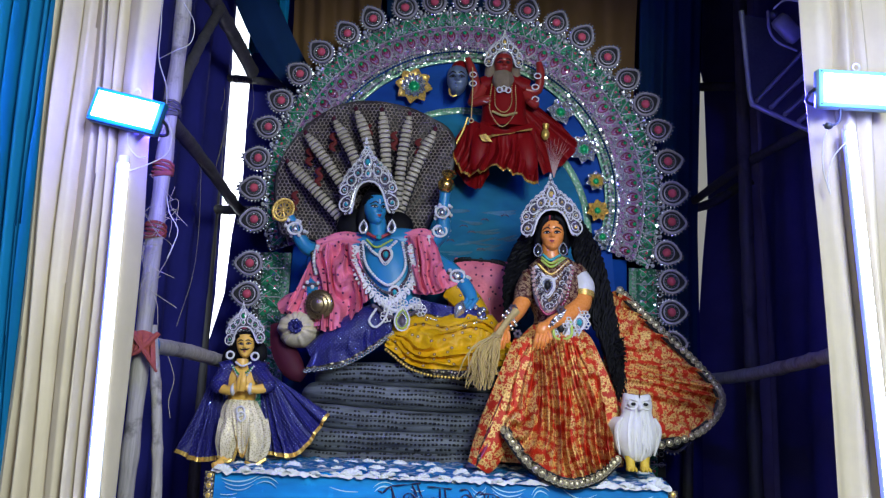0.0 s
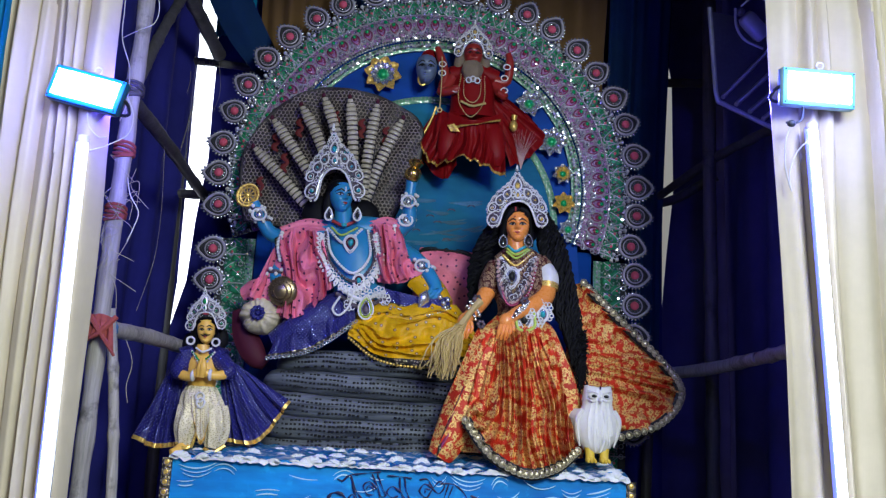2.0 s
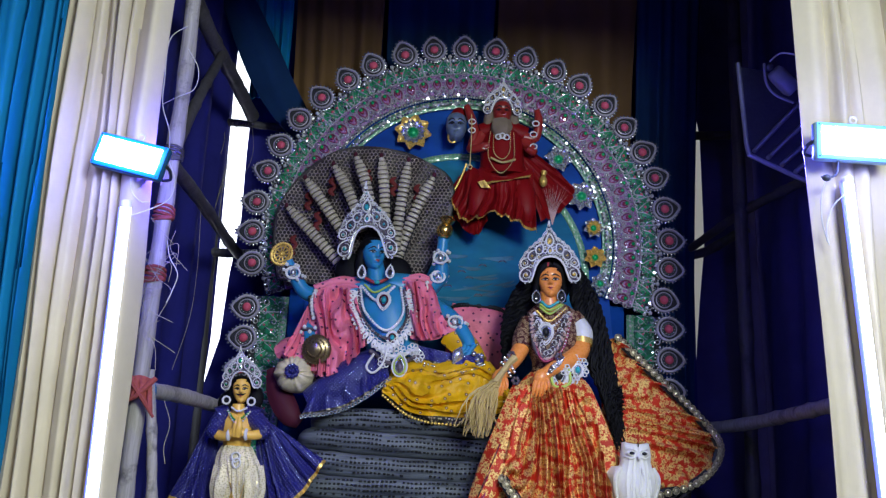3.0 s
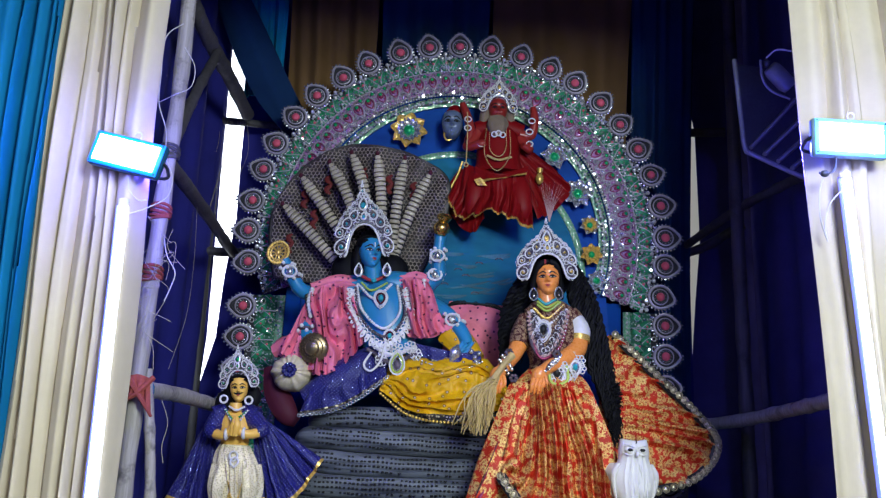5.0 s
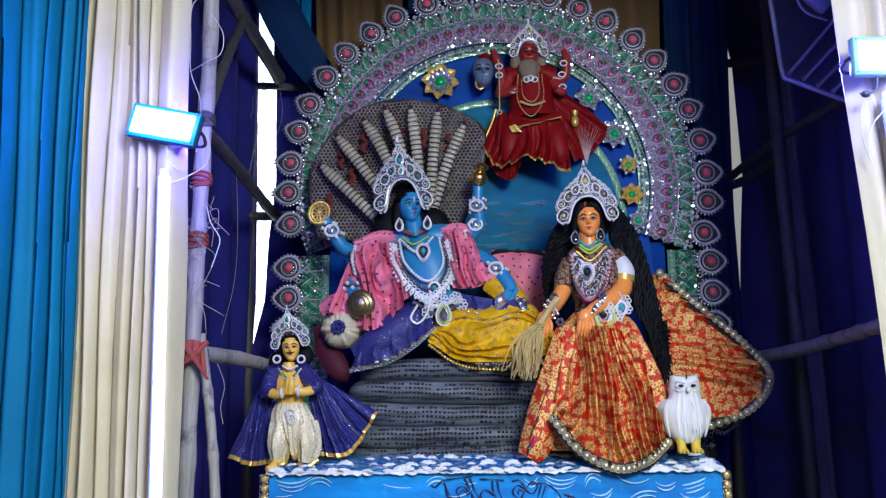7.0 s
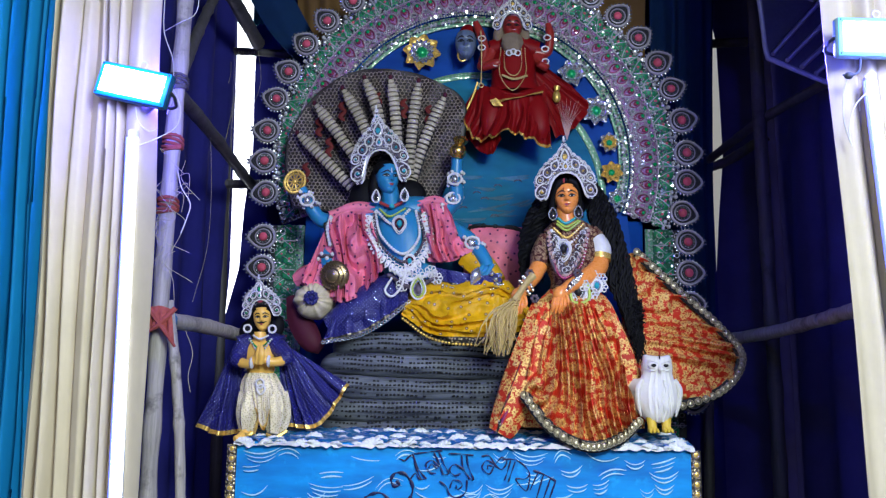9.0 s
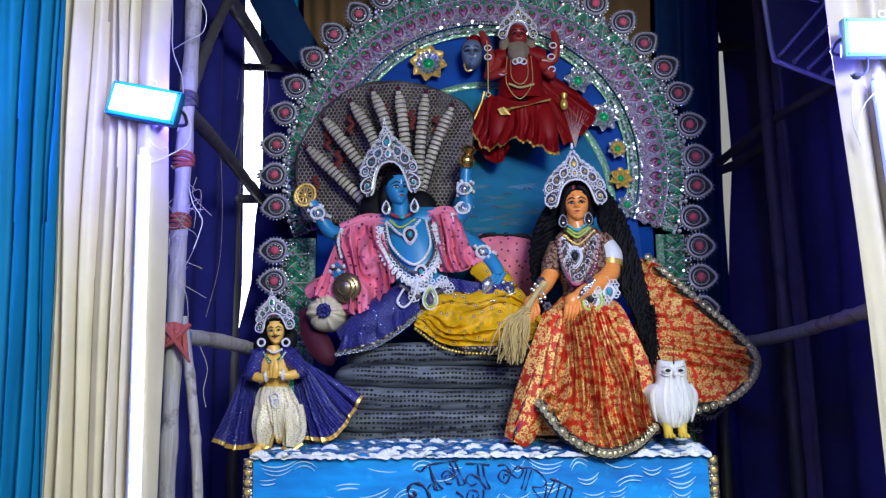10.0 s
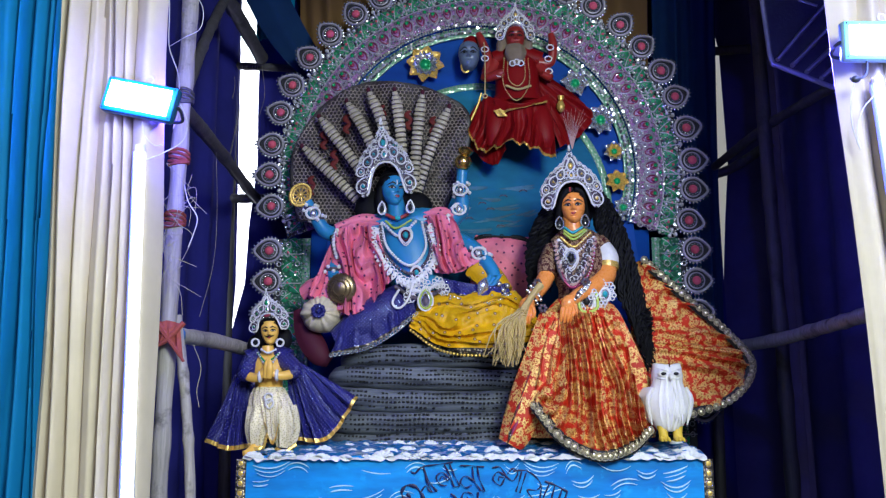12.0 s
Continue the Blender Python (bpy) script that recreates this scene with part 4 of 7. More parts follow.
for (x, z), ln in (((0.295, 2.747), 0.15), ((0.214, 2.798), 0.10), ((0.379, 2.865), 0.16), ((0.245, 2.68), 0.2), ((0.13, 2.614), 0.16), ((0.326, 2.646), 0.12), ((0.116, 2.866), 0.14), ((0.426, 2.712), 0.1)):
    g = Geo()
    for k in range(2):
        brush(g, (x + 0.03 * k, z - 0.010 * k), 1.3 * ln * (1 - 0.3 * k), 0.006, rnd.uniform(-0.15, 0.3), rnd.uniform(0.004, 0.008), 5.0155 - 0.001 * k)
    part("cloud_stroke", g, M["cloud"], skyp)
for x, z in ((0.174, 2.771), (0.412, 2.844), (0.277, 2.636), (0.22, 2.737), (0.098, 2.681), (0.296, 2.814)):
    g = Geo()
    brush(g, (x - 0.010, z), 0.03, -0.006, 0.4, 0.003, 5.013)
    brush(g, (x + 0.012, z), 0.03, -0.006, -0.4, 0.003, 5.012)
    part("bird_mark", g, M["navy_paint"], skyp)

part("sequined_border", arc_band(0.835, 0.895, 5.0, A0, A1), M["green_border"], arch, "green border sewn with sequins")
part("lilac_band", arc_band(0.925, 1.062, 5.0, A0, A1), M["purple"], arch, "lilac glitter band")
part("mesh_band", arc_band(1.062, 1.145, 5.004, A0, A1), M["mesh_dark"], arch, "dark mesh band under leaves and wire")
part("edge_backing", arc_band(1.145, 1.185, 5.012, A0, A1), M["dark_ring"], arch)
g = Geo()
g.tube([(CX + 0.912 * math.cos(radians(a)), 4.992, CZ + 0.912 * math.sin(radians(a))) for a in np.linspace(A0, A1, 60)], 0.007, 0, 6, 120)
part("silver_cord", g, M["silver"], arch)
g = Geo()
g.tube([(CX + 1.062 * math.cos(radians(a)), 4.990, CZ + 1.062 * math.sin(radians(a))) for a in np.linspace(A0, A1, 60)], 0.004, 0, 6, 120)
part("silver_cord", g, M["grey_ring"], arch)


def around(r, a, y, k=1.0):
    """A pose on the arch at radius r and angle a, its x axis pointing outwards."""
    return pose(CX + r * math.cos(radians(a)), y, CZ + r * math.sin(radians(a))) @ Matrix.Rotation(-radians(a), 4, "Y") @ Matrix.Diagonal((k, 1, k, 1))


# medallion: scalloped silver rim, grey drop, dark bowl, ring of pins, velvet stud
g = Geo()
n_tip = 24
for j in range(n_tip):
    t = 2 * math.pi * (j + 0.5) / n_tip
    k = 1 + 0.30 * max(0, math.cos(t)) ** 6
    g.ball((0.074 * k * math.cos(t), 0.002, 0.074 * math.sin(t)), (0.0135, 0.004, 0.0075), 0, 6, 5, (0, -math.degrees(t), 0), 1.6)
g.rings([[(q * (1 + 0.30 * max(0, math.cos(t)) ** 6) * math.cos(t), y, q * math.sin(t)) for t in np.linspace(0, 2 * math.pi, 25)[:-1]] for q, y in ((0.02, 0.006), (0.074, 0.006), (0.074, -0.002), (0.066, -0.006))], 1)
g.torus((0, -0.006, 0), 0.066, 0.0075, 2, 24, 6, 1.0, 0, 0.30)
g.torus((0, -0.008, 0), 0.054, 0.004, 1, 24, 5, 1.0, 0, 0.22)
g.torus((0, -0.007, 0), 0.045, 0.004, 2, 20, 5)
for j in range(12):
    t = 2 * math.pi * j / 12
    g.ball((0.033 * math.cos(t), -0.008, 0.033 * math.sin(t)), 0.004, 0, 5, 4)
med = g.mesh("medallion", mats("silver", "dark_ring", "grey_ring"))
g = Geo()
g.ball((0, -0.010, 0), (0.025, 0.015, 0.025), 0, 12, 8)
stud_me = g.mesh("stud", mats("gem"))


def medallion(m, k=1.0):
    o = part("medallion", med, None, arch, at=m @ Matrix.Diagonal((k, 1, k, 1)))
    part("stud", stud_me, None, o)


for i in range(-11, 13):
    a = 82.6 + (8.98 if i >= 0 else 8.85) * i
    medallion(around(RM, a + rnd.uniform(-0.5, 0.5), 4.985 + rnd.uniform(-0.006, 0.006), rnd.uniform(0.96, 1.05)))

# lilac band: paisleys of red and green foil in wire curls; green band: leaves and pins
g = Geo()
g.torus((0, 0, 0), 0.036, 0.004, 0, 16, 5, 0.85, 180, 0.5)
g.torus((0, -0.002, 0), 0.026, 0.003, 1, 14, 5, 0.85, 180, 0.4)
g.ball((0.006, 0, 0), (0.016, 0.007, 0.014), 2, 10, 6)
g.ball((0.016, -0.007, 0), (0.011, 0.006, 0.012), 3, 8, 6)
for s in (-1, 1):
    g.torus((-0.030, 0, s * 0.036), 0.014, 0.003, 0, 10, 4)
    g.torus((0.026, 0, s * 0.040), 0.011, 0.003, 0, 10, 4)
    g.ball((-0.030, -0.002, s * 0.036), 0.006, 4, 6, 4)
    g.ball((0.044, -0.002, s * 0.022), 0.006, 4, 6, 4)
g.torus((-0.052, 0, 0), 0.012, 0.003, 0, 10, 4)
pais = g.mesh("paisley_ornament", mats("grey_ring", "red_gem", "red_gem", "emerald", "silver"))
for a in np.arange(A0 + 2, A1 - 1, 4.75):
    part("paisley_ornament", pais, None, arch, at=around(0.998, a, 4.988, rnd.uniform(0.95, 1.08)))
leaf = []
for k in range(2):
    g = Geo()
    g.sheet(lambda u, v, k=k: ((u - 0.5) * 0.078, -0.008 * math.sin(math.pi * v) - 0.004 * math.sin(math.pi * u), (v - 0.5) * 0.056 * math.sin(math.pi * min(0.98, max(0.02, u ** 0.8))) * (1 + 0.2 * math.sin(9 * u + k))), 10, 4, 0, 0.003)
    g.tube([(-0.036, -0.009, 0), (0, -0.014, 0.003), (0.037, -0.006, 0)], 0.0022, 1, 5)
    g.ball((0.0, -0.010, 0.010 * (-1) ** k), 0.007, 2, 7, 5)
    leaf.append(g.mesh("leaf_ornament", mats("green", "grey_ring", "gem")))
for j, a in enumerate(np.arange(A0 + 1, A1 - 1, 2.95)):
    part("leaf_ornament", leaf[j % 2], None, arch, at=around(1.112, a, 4.992, 1.25) @ pose(0, 0, 0, 0, (-1) ** j * 28, 0))
g = Geo()
for r, y, st, q in ((0.865, 4.990, 1.45, 0.0125), (0.932, 4.990, 1.1, 0.0045), (1.075, 4.988, 1.35, 0.006), (1.150, 4.992, 1.5, 0.0075), (1.172, 4.996, 1.5, 0.006)):
    for a in np.arange(A0, A1, st):
        if rnd.random() < 0.9:
            aa, rr = a + rnd.uniform(-0.2, 0.2), r + rnd.uniform(-0.004, 0.004)
            g.ball((CX + rr * math.cos(radians(aa)), y, CZ + rr * math.sin(radians(aa))), q * rnd.uniform(0.7, 1.25), 0, 5, 4)
for k in range(900):
    aa, rr = rnd.uniform(A0, A1), rnd.choice((rnd.uniform(0.93, 1.06), rnd.uniform(1.06, 1.18)))
    g.ball((CX + rr * math.cos(radians(aa)), 4.986, CZ + rr * math.sin(radians(aa))), rnd.uniform(0.002, 0.005), 0, 5, 3)
for a in np.arange(A0, A1, 1.05):
    ca, sa = math.cos(radians(a)), math.sin(radians(a))
    g.tube([(CX + 0.900 * ca, 4.988, CZ + 0.900 * sa), (CX + 0.926 * ca, 4.988, CZ + 0.926 * sa)], 0.0042, 0, 4, 2)
part("sequins", g, M["sequin"], arch, "scattered silver sequins and pins", kind="stuff")
g = Geo()
for a in np.arange(A0, A1, 1.9):
    g.torus((CX + 1.163 * math.cos(radians(a)), 4.995, CZ + 1.163 * math.sin(radians(a))), 0.013, 0.003, 0, 8, 4)
    g.torus((CX + 1.10 * math.cos(radians(a)), 4.982, CZ + 1.10 * math.sin(radians(a))), 0.016, 0.0032, 0, 8, 4)
for a in np.arange(A0, A1, 1.5):
    for rr in (rnd.uniform(0.935, 0.97), rnd.uniform(1.03, 1.055), rnd.uniform(1.07, 1.18)):
        g.torus((CX + rr * math.cos(radians(a)), 4.990, CZ + rr * math.sin(radians(a))), rnd.uniform(0.009, 0.018), 0.0032, 0, 8, 4)
part("wire_loops", g, M["silver"], arch, "loops of silver wire", kind="stuff")

g = Geo()
for a in np.arange(A0 + 2 + 2.375, A1 - 1, 4.75):
    m = around(1.042, a, 4.986)
    g.ball(m @ Vector((0, 0, 0)), (0.012, 0.006, 0.012), 0, 8, 5)
    for s in (-1, 1):
        g.ball(m @ Vector((0.022, -0.002, 0.022 * s)), 0.008, 1, 6, 4)
part("green_lobes", g, mats("emerald", "sequin"), arch, "green foil lobes with silver pins", kind="stuff")
g = Geo()
for i in range(-11, 14):
    a = 82.6 + (8.98 if i >= 0 else 8.85) * (i - 0.5)
    m = around(1.115, a, 4.978)
    g.tube([m @ Vector((-0.052, 0, 0)), m @ Vector((0.062, 0, 0))], 0.0042, 0, 5, 2)
    for x, z, q in ((0.03, 0.02, 0.012), (0.03, -0.02, 0.012), (-0.03, 0.016, 0.009), (-0.03, -0.016, 0.009), (0.058, 0.0, 0.013)):
        g.ball(m @ Vector((x, -0.002, z)), q, 0, 7, 5)
part("silver_bars", g, M["sequin"], arch, "radial silver bars with beads", kind="stuff")

# flat mirror sequins, each tilted its own way
g = Geo()
rs = random.Random(61)


def mirror_sequin(x, y, z, r):
    rot = Euler((rs.gauss(0, 0.20), 0, rs.gauss(0, 0.20))).to_matrix()
    ring = [Vector((x, y, z)) + rot @ Vector((r * math.cos(t), 0, r * math.sin(t))) for t in (0.26, 1.31, 2.36, 3.40, 4.45, 5.50)]
    g.add(ring + [q + Vector((0, 0.002, 0)) for q in ring], [(5, 4, 3, 2, 1, 0), (6, 7, 8, 9, 10, 11)] + [(k, (k + 1) % 6, 6 + (k + 1) % 6, 6 + k) for k in range(6)])


for r0, spread, step_, size in ((0.852, 0.003, 1.15, 0.009), (0.880, 0.003, 1.15, 0.009), (0.912, 0.004, 0.85, 0.008), (1.00, 0.05, 1.1, 0.006), (1.155, 0.02, 0.8, 0.0085), (1.10, 0.04, 1.0, 0.006)):
    for a in np.arange(A0, A1, step_):
        r1, a1 = r0 + rs.uniform(-spread, spread), radians(a + rs.uniform(-0.3, 0.3))
        mirror_sequin(CX + r1 * math.cos(a1), 4.978, CZ + r1 * math.sin(a1), size * rs.uniform(0.45, 0.95))
for x0, x1 in ((-0.98, -0.82), (1.145, 1.30)):
    for k in range(110):
        mirror_sequin(rs.uniform(x0, x1), 4.978, rs.uniform(1.45, 2.55), rs.uniform(0.003, 0.007))
part("mirror_sequins", g, M["mirror"], arch, "small tilted mirror sequins", kind="stuff", flat=True)

# straight feet of the arch
for s, x_in, x_med in ((-1, -0.815, -1.047), (1, 1.140, 1.380)):
    x_out = x_in + s * 0.16
    g = Geo()
    g.box(((x_in + x_out) / 2, 5.004, 1.975), (abs(x_out - x_in), 0.012, 1.17))
    part("foot_panel", g, M["green_lace"], arch, "green lace panel")
    g = Geo()
    g.box((x_in + s * 0.02, 4.994, 1.975), (0.042, 0.01, 1.17))
    part("foot_border", g, M["green_border"], arch)
    g = Geo()
    g.box((x_out + s * 0.022, 5.010, 1.975), (0.046, 0.008, 1.17))
    part("foot_edge", g, M["dark_ring"], arch)
    for k in range(6):
        turn = pose(x_med, 4.984, 2.487 - k * 0.178) @ (Matrix.Rotation(math.pi, 4, "Y") if s < 0 else Matrix.Identity(4))
        medallion(turn)
    for k in range(26):
        part("leaf_ornament", leaf[k % 2], None, arch, at=pose(x_in + s * (0.085 + 0.045 * (k % 2)), 4.992, 2.53 - k * 0.044, 0, (-1) ** k * 40, 0))
    g = Geo()
    for k in range(40):
        z = 2.55 - k * 0.028
        for x, q in ((x_in + s * 0.02, 0.009), (x_out - s * 0.01, 0.006), (x_out + s * 0.03, 0.006)):
            g.ball((x + rnd.uniform(-0.003, 0.003), 4.988, z), q * rnd.uniform(0.7, 1.2), 0, 5, 4)
        if k % 2:
            g.torus((x_out + s * 0.018, 4.995, z), 0.013, 0.003, 0, 8, 4)
            g.torus((x_in + s * rnd.uniform(0.055, 0.15), 4.984, z), rnd.uniform(0.011, 0.018), 0.0032, 0, 8, 4)
        if k % 6 == 3:
            g.tube([(x_in + s * 0.045, 4.982, z), (x_out + s * 0.04, 4.982, z)], 0.004, 0, 5, 2)
    part("sequins", g, M["sequin"], arch, kind="stuff")
# prop behind the arch
for x in (-0.6, 0.95):
    g = Geo()
    g.tube([(x, 5.09, 0), (x, 5.09, 3.5)], 0.03, 0, 8)
    part("prop_pole", g, M["dark_bamboo"], arch)


# foil flowers pinned to the panel
def flower(c, r, petals, outer, inner, label):
    f = thing("foil_flower", None, (), label, "flower", "foil flowers on the panel")
    f.matrix_world = pose(*c)
    for ring, (k, mat, y) in enumerate(((1.0, outer, 0.0), (0.74, inner, -0.012))):
        g = Geo()
        g.sheet(lambda u, v: (r * k * (0.12 + 0.88 * u), -0.035 * math.sin(u * 2.2) * k - 0.006 * abs(v - 0.5) * 4, r * k * 0.34 * (v - 0.5) * 2 * math.sin(math.pi * min(0.97, 0.08 + u * 0.92)) ** 0.8), 7, 4, 0, 0.003)
        me = g.mesh("petal", [mat])
        for j in range(petals):
            part("petal", me, None, f, at=pose(0, y, 0) @ Matrix.Rotation(radians(360 * (j + 0.5 * ring) / petals + 8), 4, "Y"))
    g = Geo()
    g.ball((0, -0.03, 0), (r * 0.30, r * 0.2, r * 0.30), 0, 12, 8)
    part("heart", g, M["emerald"], f)


flower((-0.158, 4.99, 3.605), 0.112, 8, M["gold"], M["silver"], "gold and silver foil flower with green heart")
flower((0.867, 4.99, 3.257), 0.090, 8, M["silver"], M["silver"], "silver foil flower with green heart")
flower((0.725, 4.99, 3.483), 0.085, 6, M["silver"], M["silver"], "silver foil flower half behind the red figure")
flower((0.939, 4.99, 3.063), 0.062, 7, M["silver"], M["gold"], "small silver foil flower with gold heart")
flower((0.949, 4.99, 2.885), 0.066, 7, M["gold"], M["gold"], "small gold foil flower with green heart")
flower((0.979, 4.99, 2.73), 0.060, 7, M["silver"], M["silver"], "small silver foil flower beside the black hair")

g = Geo()
g.box((0.16, 5.06, 2.0), (1.96, 0.012, 1.24))
part("lower_panel", g, M["sky_deep"], arch, "royal blue painted panel")


# ---- curtains at the front of the stall ----
def curtain(name, l0, l1, r0, r1, z0, z1, y, material, pleats, amp, label, seed):
    """A pleated curtain; l0, l1: left edge's x at z0 and z1; r0, r1: right edge's."""
    r = random.Random(seed)
    cuts = sorted(r.uniform(0, 1) for _ in range(pleats - 1))
    cuts = [0] + [0.55 * c + 0.45 * (i + 1) / pleats for i, c in enumerate(cuts)] + [1]
    deep = [r.uniform(0.6, 1.3) for _ in range(pleats + 1)]
    g = Geo()
    nu = pleats * 12

    def fn(u, v):
        z = z0 + (z1 - z0) * v
        uu = min(max(u + 0.010 * math.sin(3 * z + 9 * u), 0), 1)
        k = max(i for i in range(pleats) if cuts[i] <= uu + 1e-9)
        t = (uu - cuts[k]) / (cuts[k + 1] - cuts[k])
        w = abs(math.sin(math.pi * t)) ** 0.7 * deep[k] * (1 + 0.2 * math.sin(2.1 * z + k * 1.7))
        w += 0.10 * math.sin(t * 9 + k * 2 + z)
        a, b = l0 + (l1 - l0) * v, r0 + (r1 - r0) * v
        return (a + (b - a) * u + 0.005 * math.sin(z * 4 + k), y - amp * w, z)
    g.sheet(fn, nu, 26, 0, 0.004)
    o = thing(name, g, [material], label, "curtain", "front curtains")
    rail = Geo()
    rail.tube([(min(l1, r1) - 0.02, y + 0.02, z1), (max(l1, r1) + 0.02, y + 0.02, z1)], 0.014, 0, 8)
    part("rail", rail, M["dark_bamboo"], o)
    return o


curtain("cream_curtain", -1.272, -1.388, -0.912, -1.010, 0.02, 4.7, 2.86, M["cream_curtain"], 7, 0.062, "cream cotton curtain hanging in pleats beside blue one", 3)
curtain("blue_curtain", -1.62, -1.80, -1.262, -1.378, 0.02, 4.7, 2.90, M["blue_curtain"], 10, 0.11, "azure blue curtain hanging in deep pleats", 8)
curtain("cream_curtain", 1.378, 1.222, 2.15, 2.05, 0.02, 4.7, 2.86, M["cream_curtain"], 11, 0.048, "cream cotton curtain lit by flood and tube", 21)


# ---- lamps ----
def flood_lamp(m, w, h, label, rim="blue_housing", edge="led_edge"):
    o = thing("flood_lamp", None, (), label, "lamp", "lit flood lamps")
    o.matrix_world = m
    g = Geo()
    g.box((0, 0.012, 0), (w, 0.034, h), 0, None, 0.006)
    shell = part("housing", g, M[rim], o)
    for k in range(7):
        g = Geo()
        g.box((-w * 0.36 + k * w * 0.12, 0.036, 0), (0.006, 0.02, h * 0.8))
        part("cooling_fin", g, M[rim], shell)
    g = Geo()
    g.box((0, -0.006, 0), (w * 0.97, 0.004, h * 0.94), 0, None, 0.001)
    part("glass_edge", g, M[edge], o, "glowing azure glass edge")
    g = Geo()
    g.box((0, -0.0115, 0), (w * 0.86, 0.004, h * 0.74), 0, None, 0.001)
    part("led_panel", g, M["led"], o, "dazzling white LED panel")
    for x in (-1, 1):
        for z in (-1, 1):
            g = Geo()
            g.ball((x * w * 0.462, -0.011, z * h * 0.42), (0.003, 0.003, 0.003), 0, 8, 4)
            part("screw", g, M["housing"], o)
    g = Geo()
    g.tube([(-w * 0.5, 0.01, 0), (-w * 0.52, 0.05, -0.01), (-w * 0.40, 0.09, -0.03), (w * 0.40, 0.09, -0.03), (w * 0.52, 0.05, -0.01), (w * 0.5, 0.01, 0)], 0.006, 0, 6, 24)
    part("bracket", g, M["housing"], o)
    g = Geo()
    g.torus((0.01, 0.01, h * 0.62), 0.012, 0.003, 0, 12, 5)
    part("ring", g, M["wire"], o)
    return o


lc, rc = (-1.011, 2.74, 2.563), (1.400, 2.74, 2.751)
flood_lamp(pose(*lc) @ pose(0, 0, 0, 0, 12.5, 0) @ pose(0, 0, 0, 0, 0, -4), 0.246, 0.118, "lit blue-rimmed LED flood lamp on cream curtain")
flood_lamp(pose(*rc) @ pose(0, 0, 0, 0, -1.0, 0) @ pose(0, 0, 0, 6, 0, 4), 0.262, 0.132, "lit LED flood lamp with pale blue glass edge", "pale_housing", "led_edge_pale")


def tube_lamp(top, low, label, long=1.2):
    o = thing("tube_lamp", None, (), label, "lamp", "lit tube lamps")
    a, b = Vector(top), Vector(low)
    d = (b - a).normalized()
    b = a + d * long
    rot = Vector((0, 0, -1)).rotation_difference(d).to_matrix().to_4x4()
    o.matrix_world = Matrix.Translation(a) @ rot
    g = Geo()
    g.tube([(0, 0, -0.012), (0, 0, 0.012 - long)], 0.0165, 0, 14, 2)
    part("diffuser", g, M["tube"], o, "glowing white tube")
    # glowing strip put in for the violet reflection on the batten's side
    g = Geo()
    g.box((-0.019, 0.004, -long / 2), (0.006, 0.016, long - 0.03))
    part("side_reflection", g, M["batten_reflection"], o, "violet reflection on the batten's side, made as glowing strip")
    g = Geo()
    g.box((0, 0.022, -long / 2), (0.030, 0.014, long))
    part("batten", g, M["plastic"], o)
    for z in (-0.006, 0.006 - long):
        g = Geo()
        g.tube([(0, 0, z + 0.012), (0, 0, z - 0.012)], 0.0175, 0, 12, 2)
        part("end_cap", g, M["plastic"], o)


tube_lamp((-1.011, 2.77, 2.410), (-0.981, 2.77, 1.306), "lit white tube lamp fixed upright on the curtain")
tube_lamp((1.389, 2.77, 2.632), (1.442, 2.77, 1.585), "lit white tube lamp leaning on the curtain", 1.5)

# unlit floods among the poles
o = thing("unlit_flood_lamp", None, (), "unlit grey flood lamp seen from its ribbed back", "lamp")
g = Geo()
g.tube([(1.336, 3.6, 3.472), (1.354, 3.6, 3.189), (1.367, 3.6, 3.049), (1.406, 3.6, 3.016), (1.651, 3.6, 2.91)], 0.011, 0, 8, 30)
part("frame", g, M["light_metal"], o)
g = Geo()
g.rings([[(1.357, 3.63, 3.469), (1.383, 3.63, 3.051), (1.715, 3.63, 2.911), (1.752, 3.63, 3.42)], [(1.368, 3.66, 3.485), (1.394, 3.66, 3.063), (1.729, 3.66, 2.922), (1.767, 3.66, 3.436)]])
part("back_plate", g, M["housing"], o, flat=True)
for k in range(5):
    a, b = Vector((1.396, 3.61, 3.055)), Vector((1.61, 3.61, 3.296))
    s = Vector((1.456, 3.61, 3.026)) - a
    g = Geo()
    g.tube([a + s * k, b + s * k * 1.15 + Vector((0.03, 0, 0.02)) * k], 0.011, 0, 6, 3, 1.6)
    part("cooling_rib", g, M["light_metal"], o)
o = thing("unlit_flood_lamp", None, (), "small unlit flood lamp with pale metal case", "lamp")
g = Geo()
c = Vector((1.476, 3.45, 3.322))
g.box(c, (0.13, 0.05, 0.075), 0, (10, 42, 12), 0.012)
part("case", g, M["light_metal"], o)
g = Geo()
g.tube([(1.383, 3.42, 3.383), (1.388, 3.42, 3.297), (1.424, 3.42, 3.241), (1.501, 3.42, 3.208)], 0.006, 0, 6)
part("bracket", g, M["light_metal"], o)
g = Geo()
g.ball((1.407, 3.42, 3.368), 0.018, 0, 10, 6)
part("knob", g, M["housing"], o)
for pts in ([(1.409, 3.42, 3.395), (1.456, 3.42, 3.436), (1.52, 3.42, 3.434), (1.559, 3.42, 3.42)],):
    g = Geo()
    g.tube(pts, 0.004, 0, 5)
    part("lead", g, M["wire"], o)
g = Geo()
g.tube([c, (1.75, 3.5, c.z + 0.02), (1.95, 3.55, c.z + 0.03)], 0.010, 0, 6)
part("arm", g, M["housing"], o)
g = Geo()
g.ball((1.304, 2.74, 2.620), (0.016, 0.012, 0.012), 0, 10, 6)
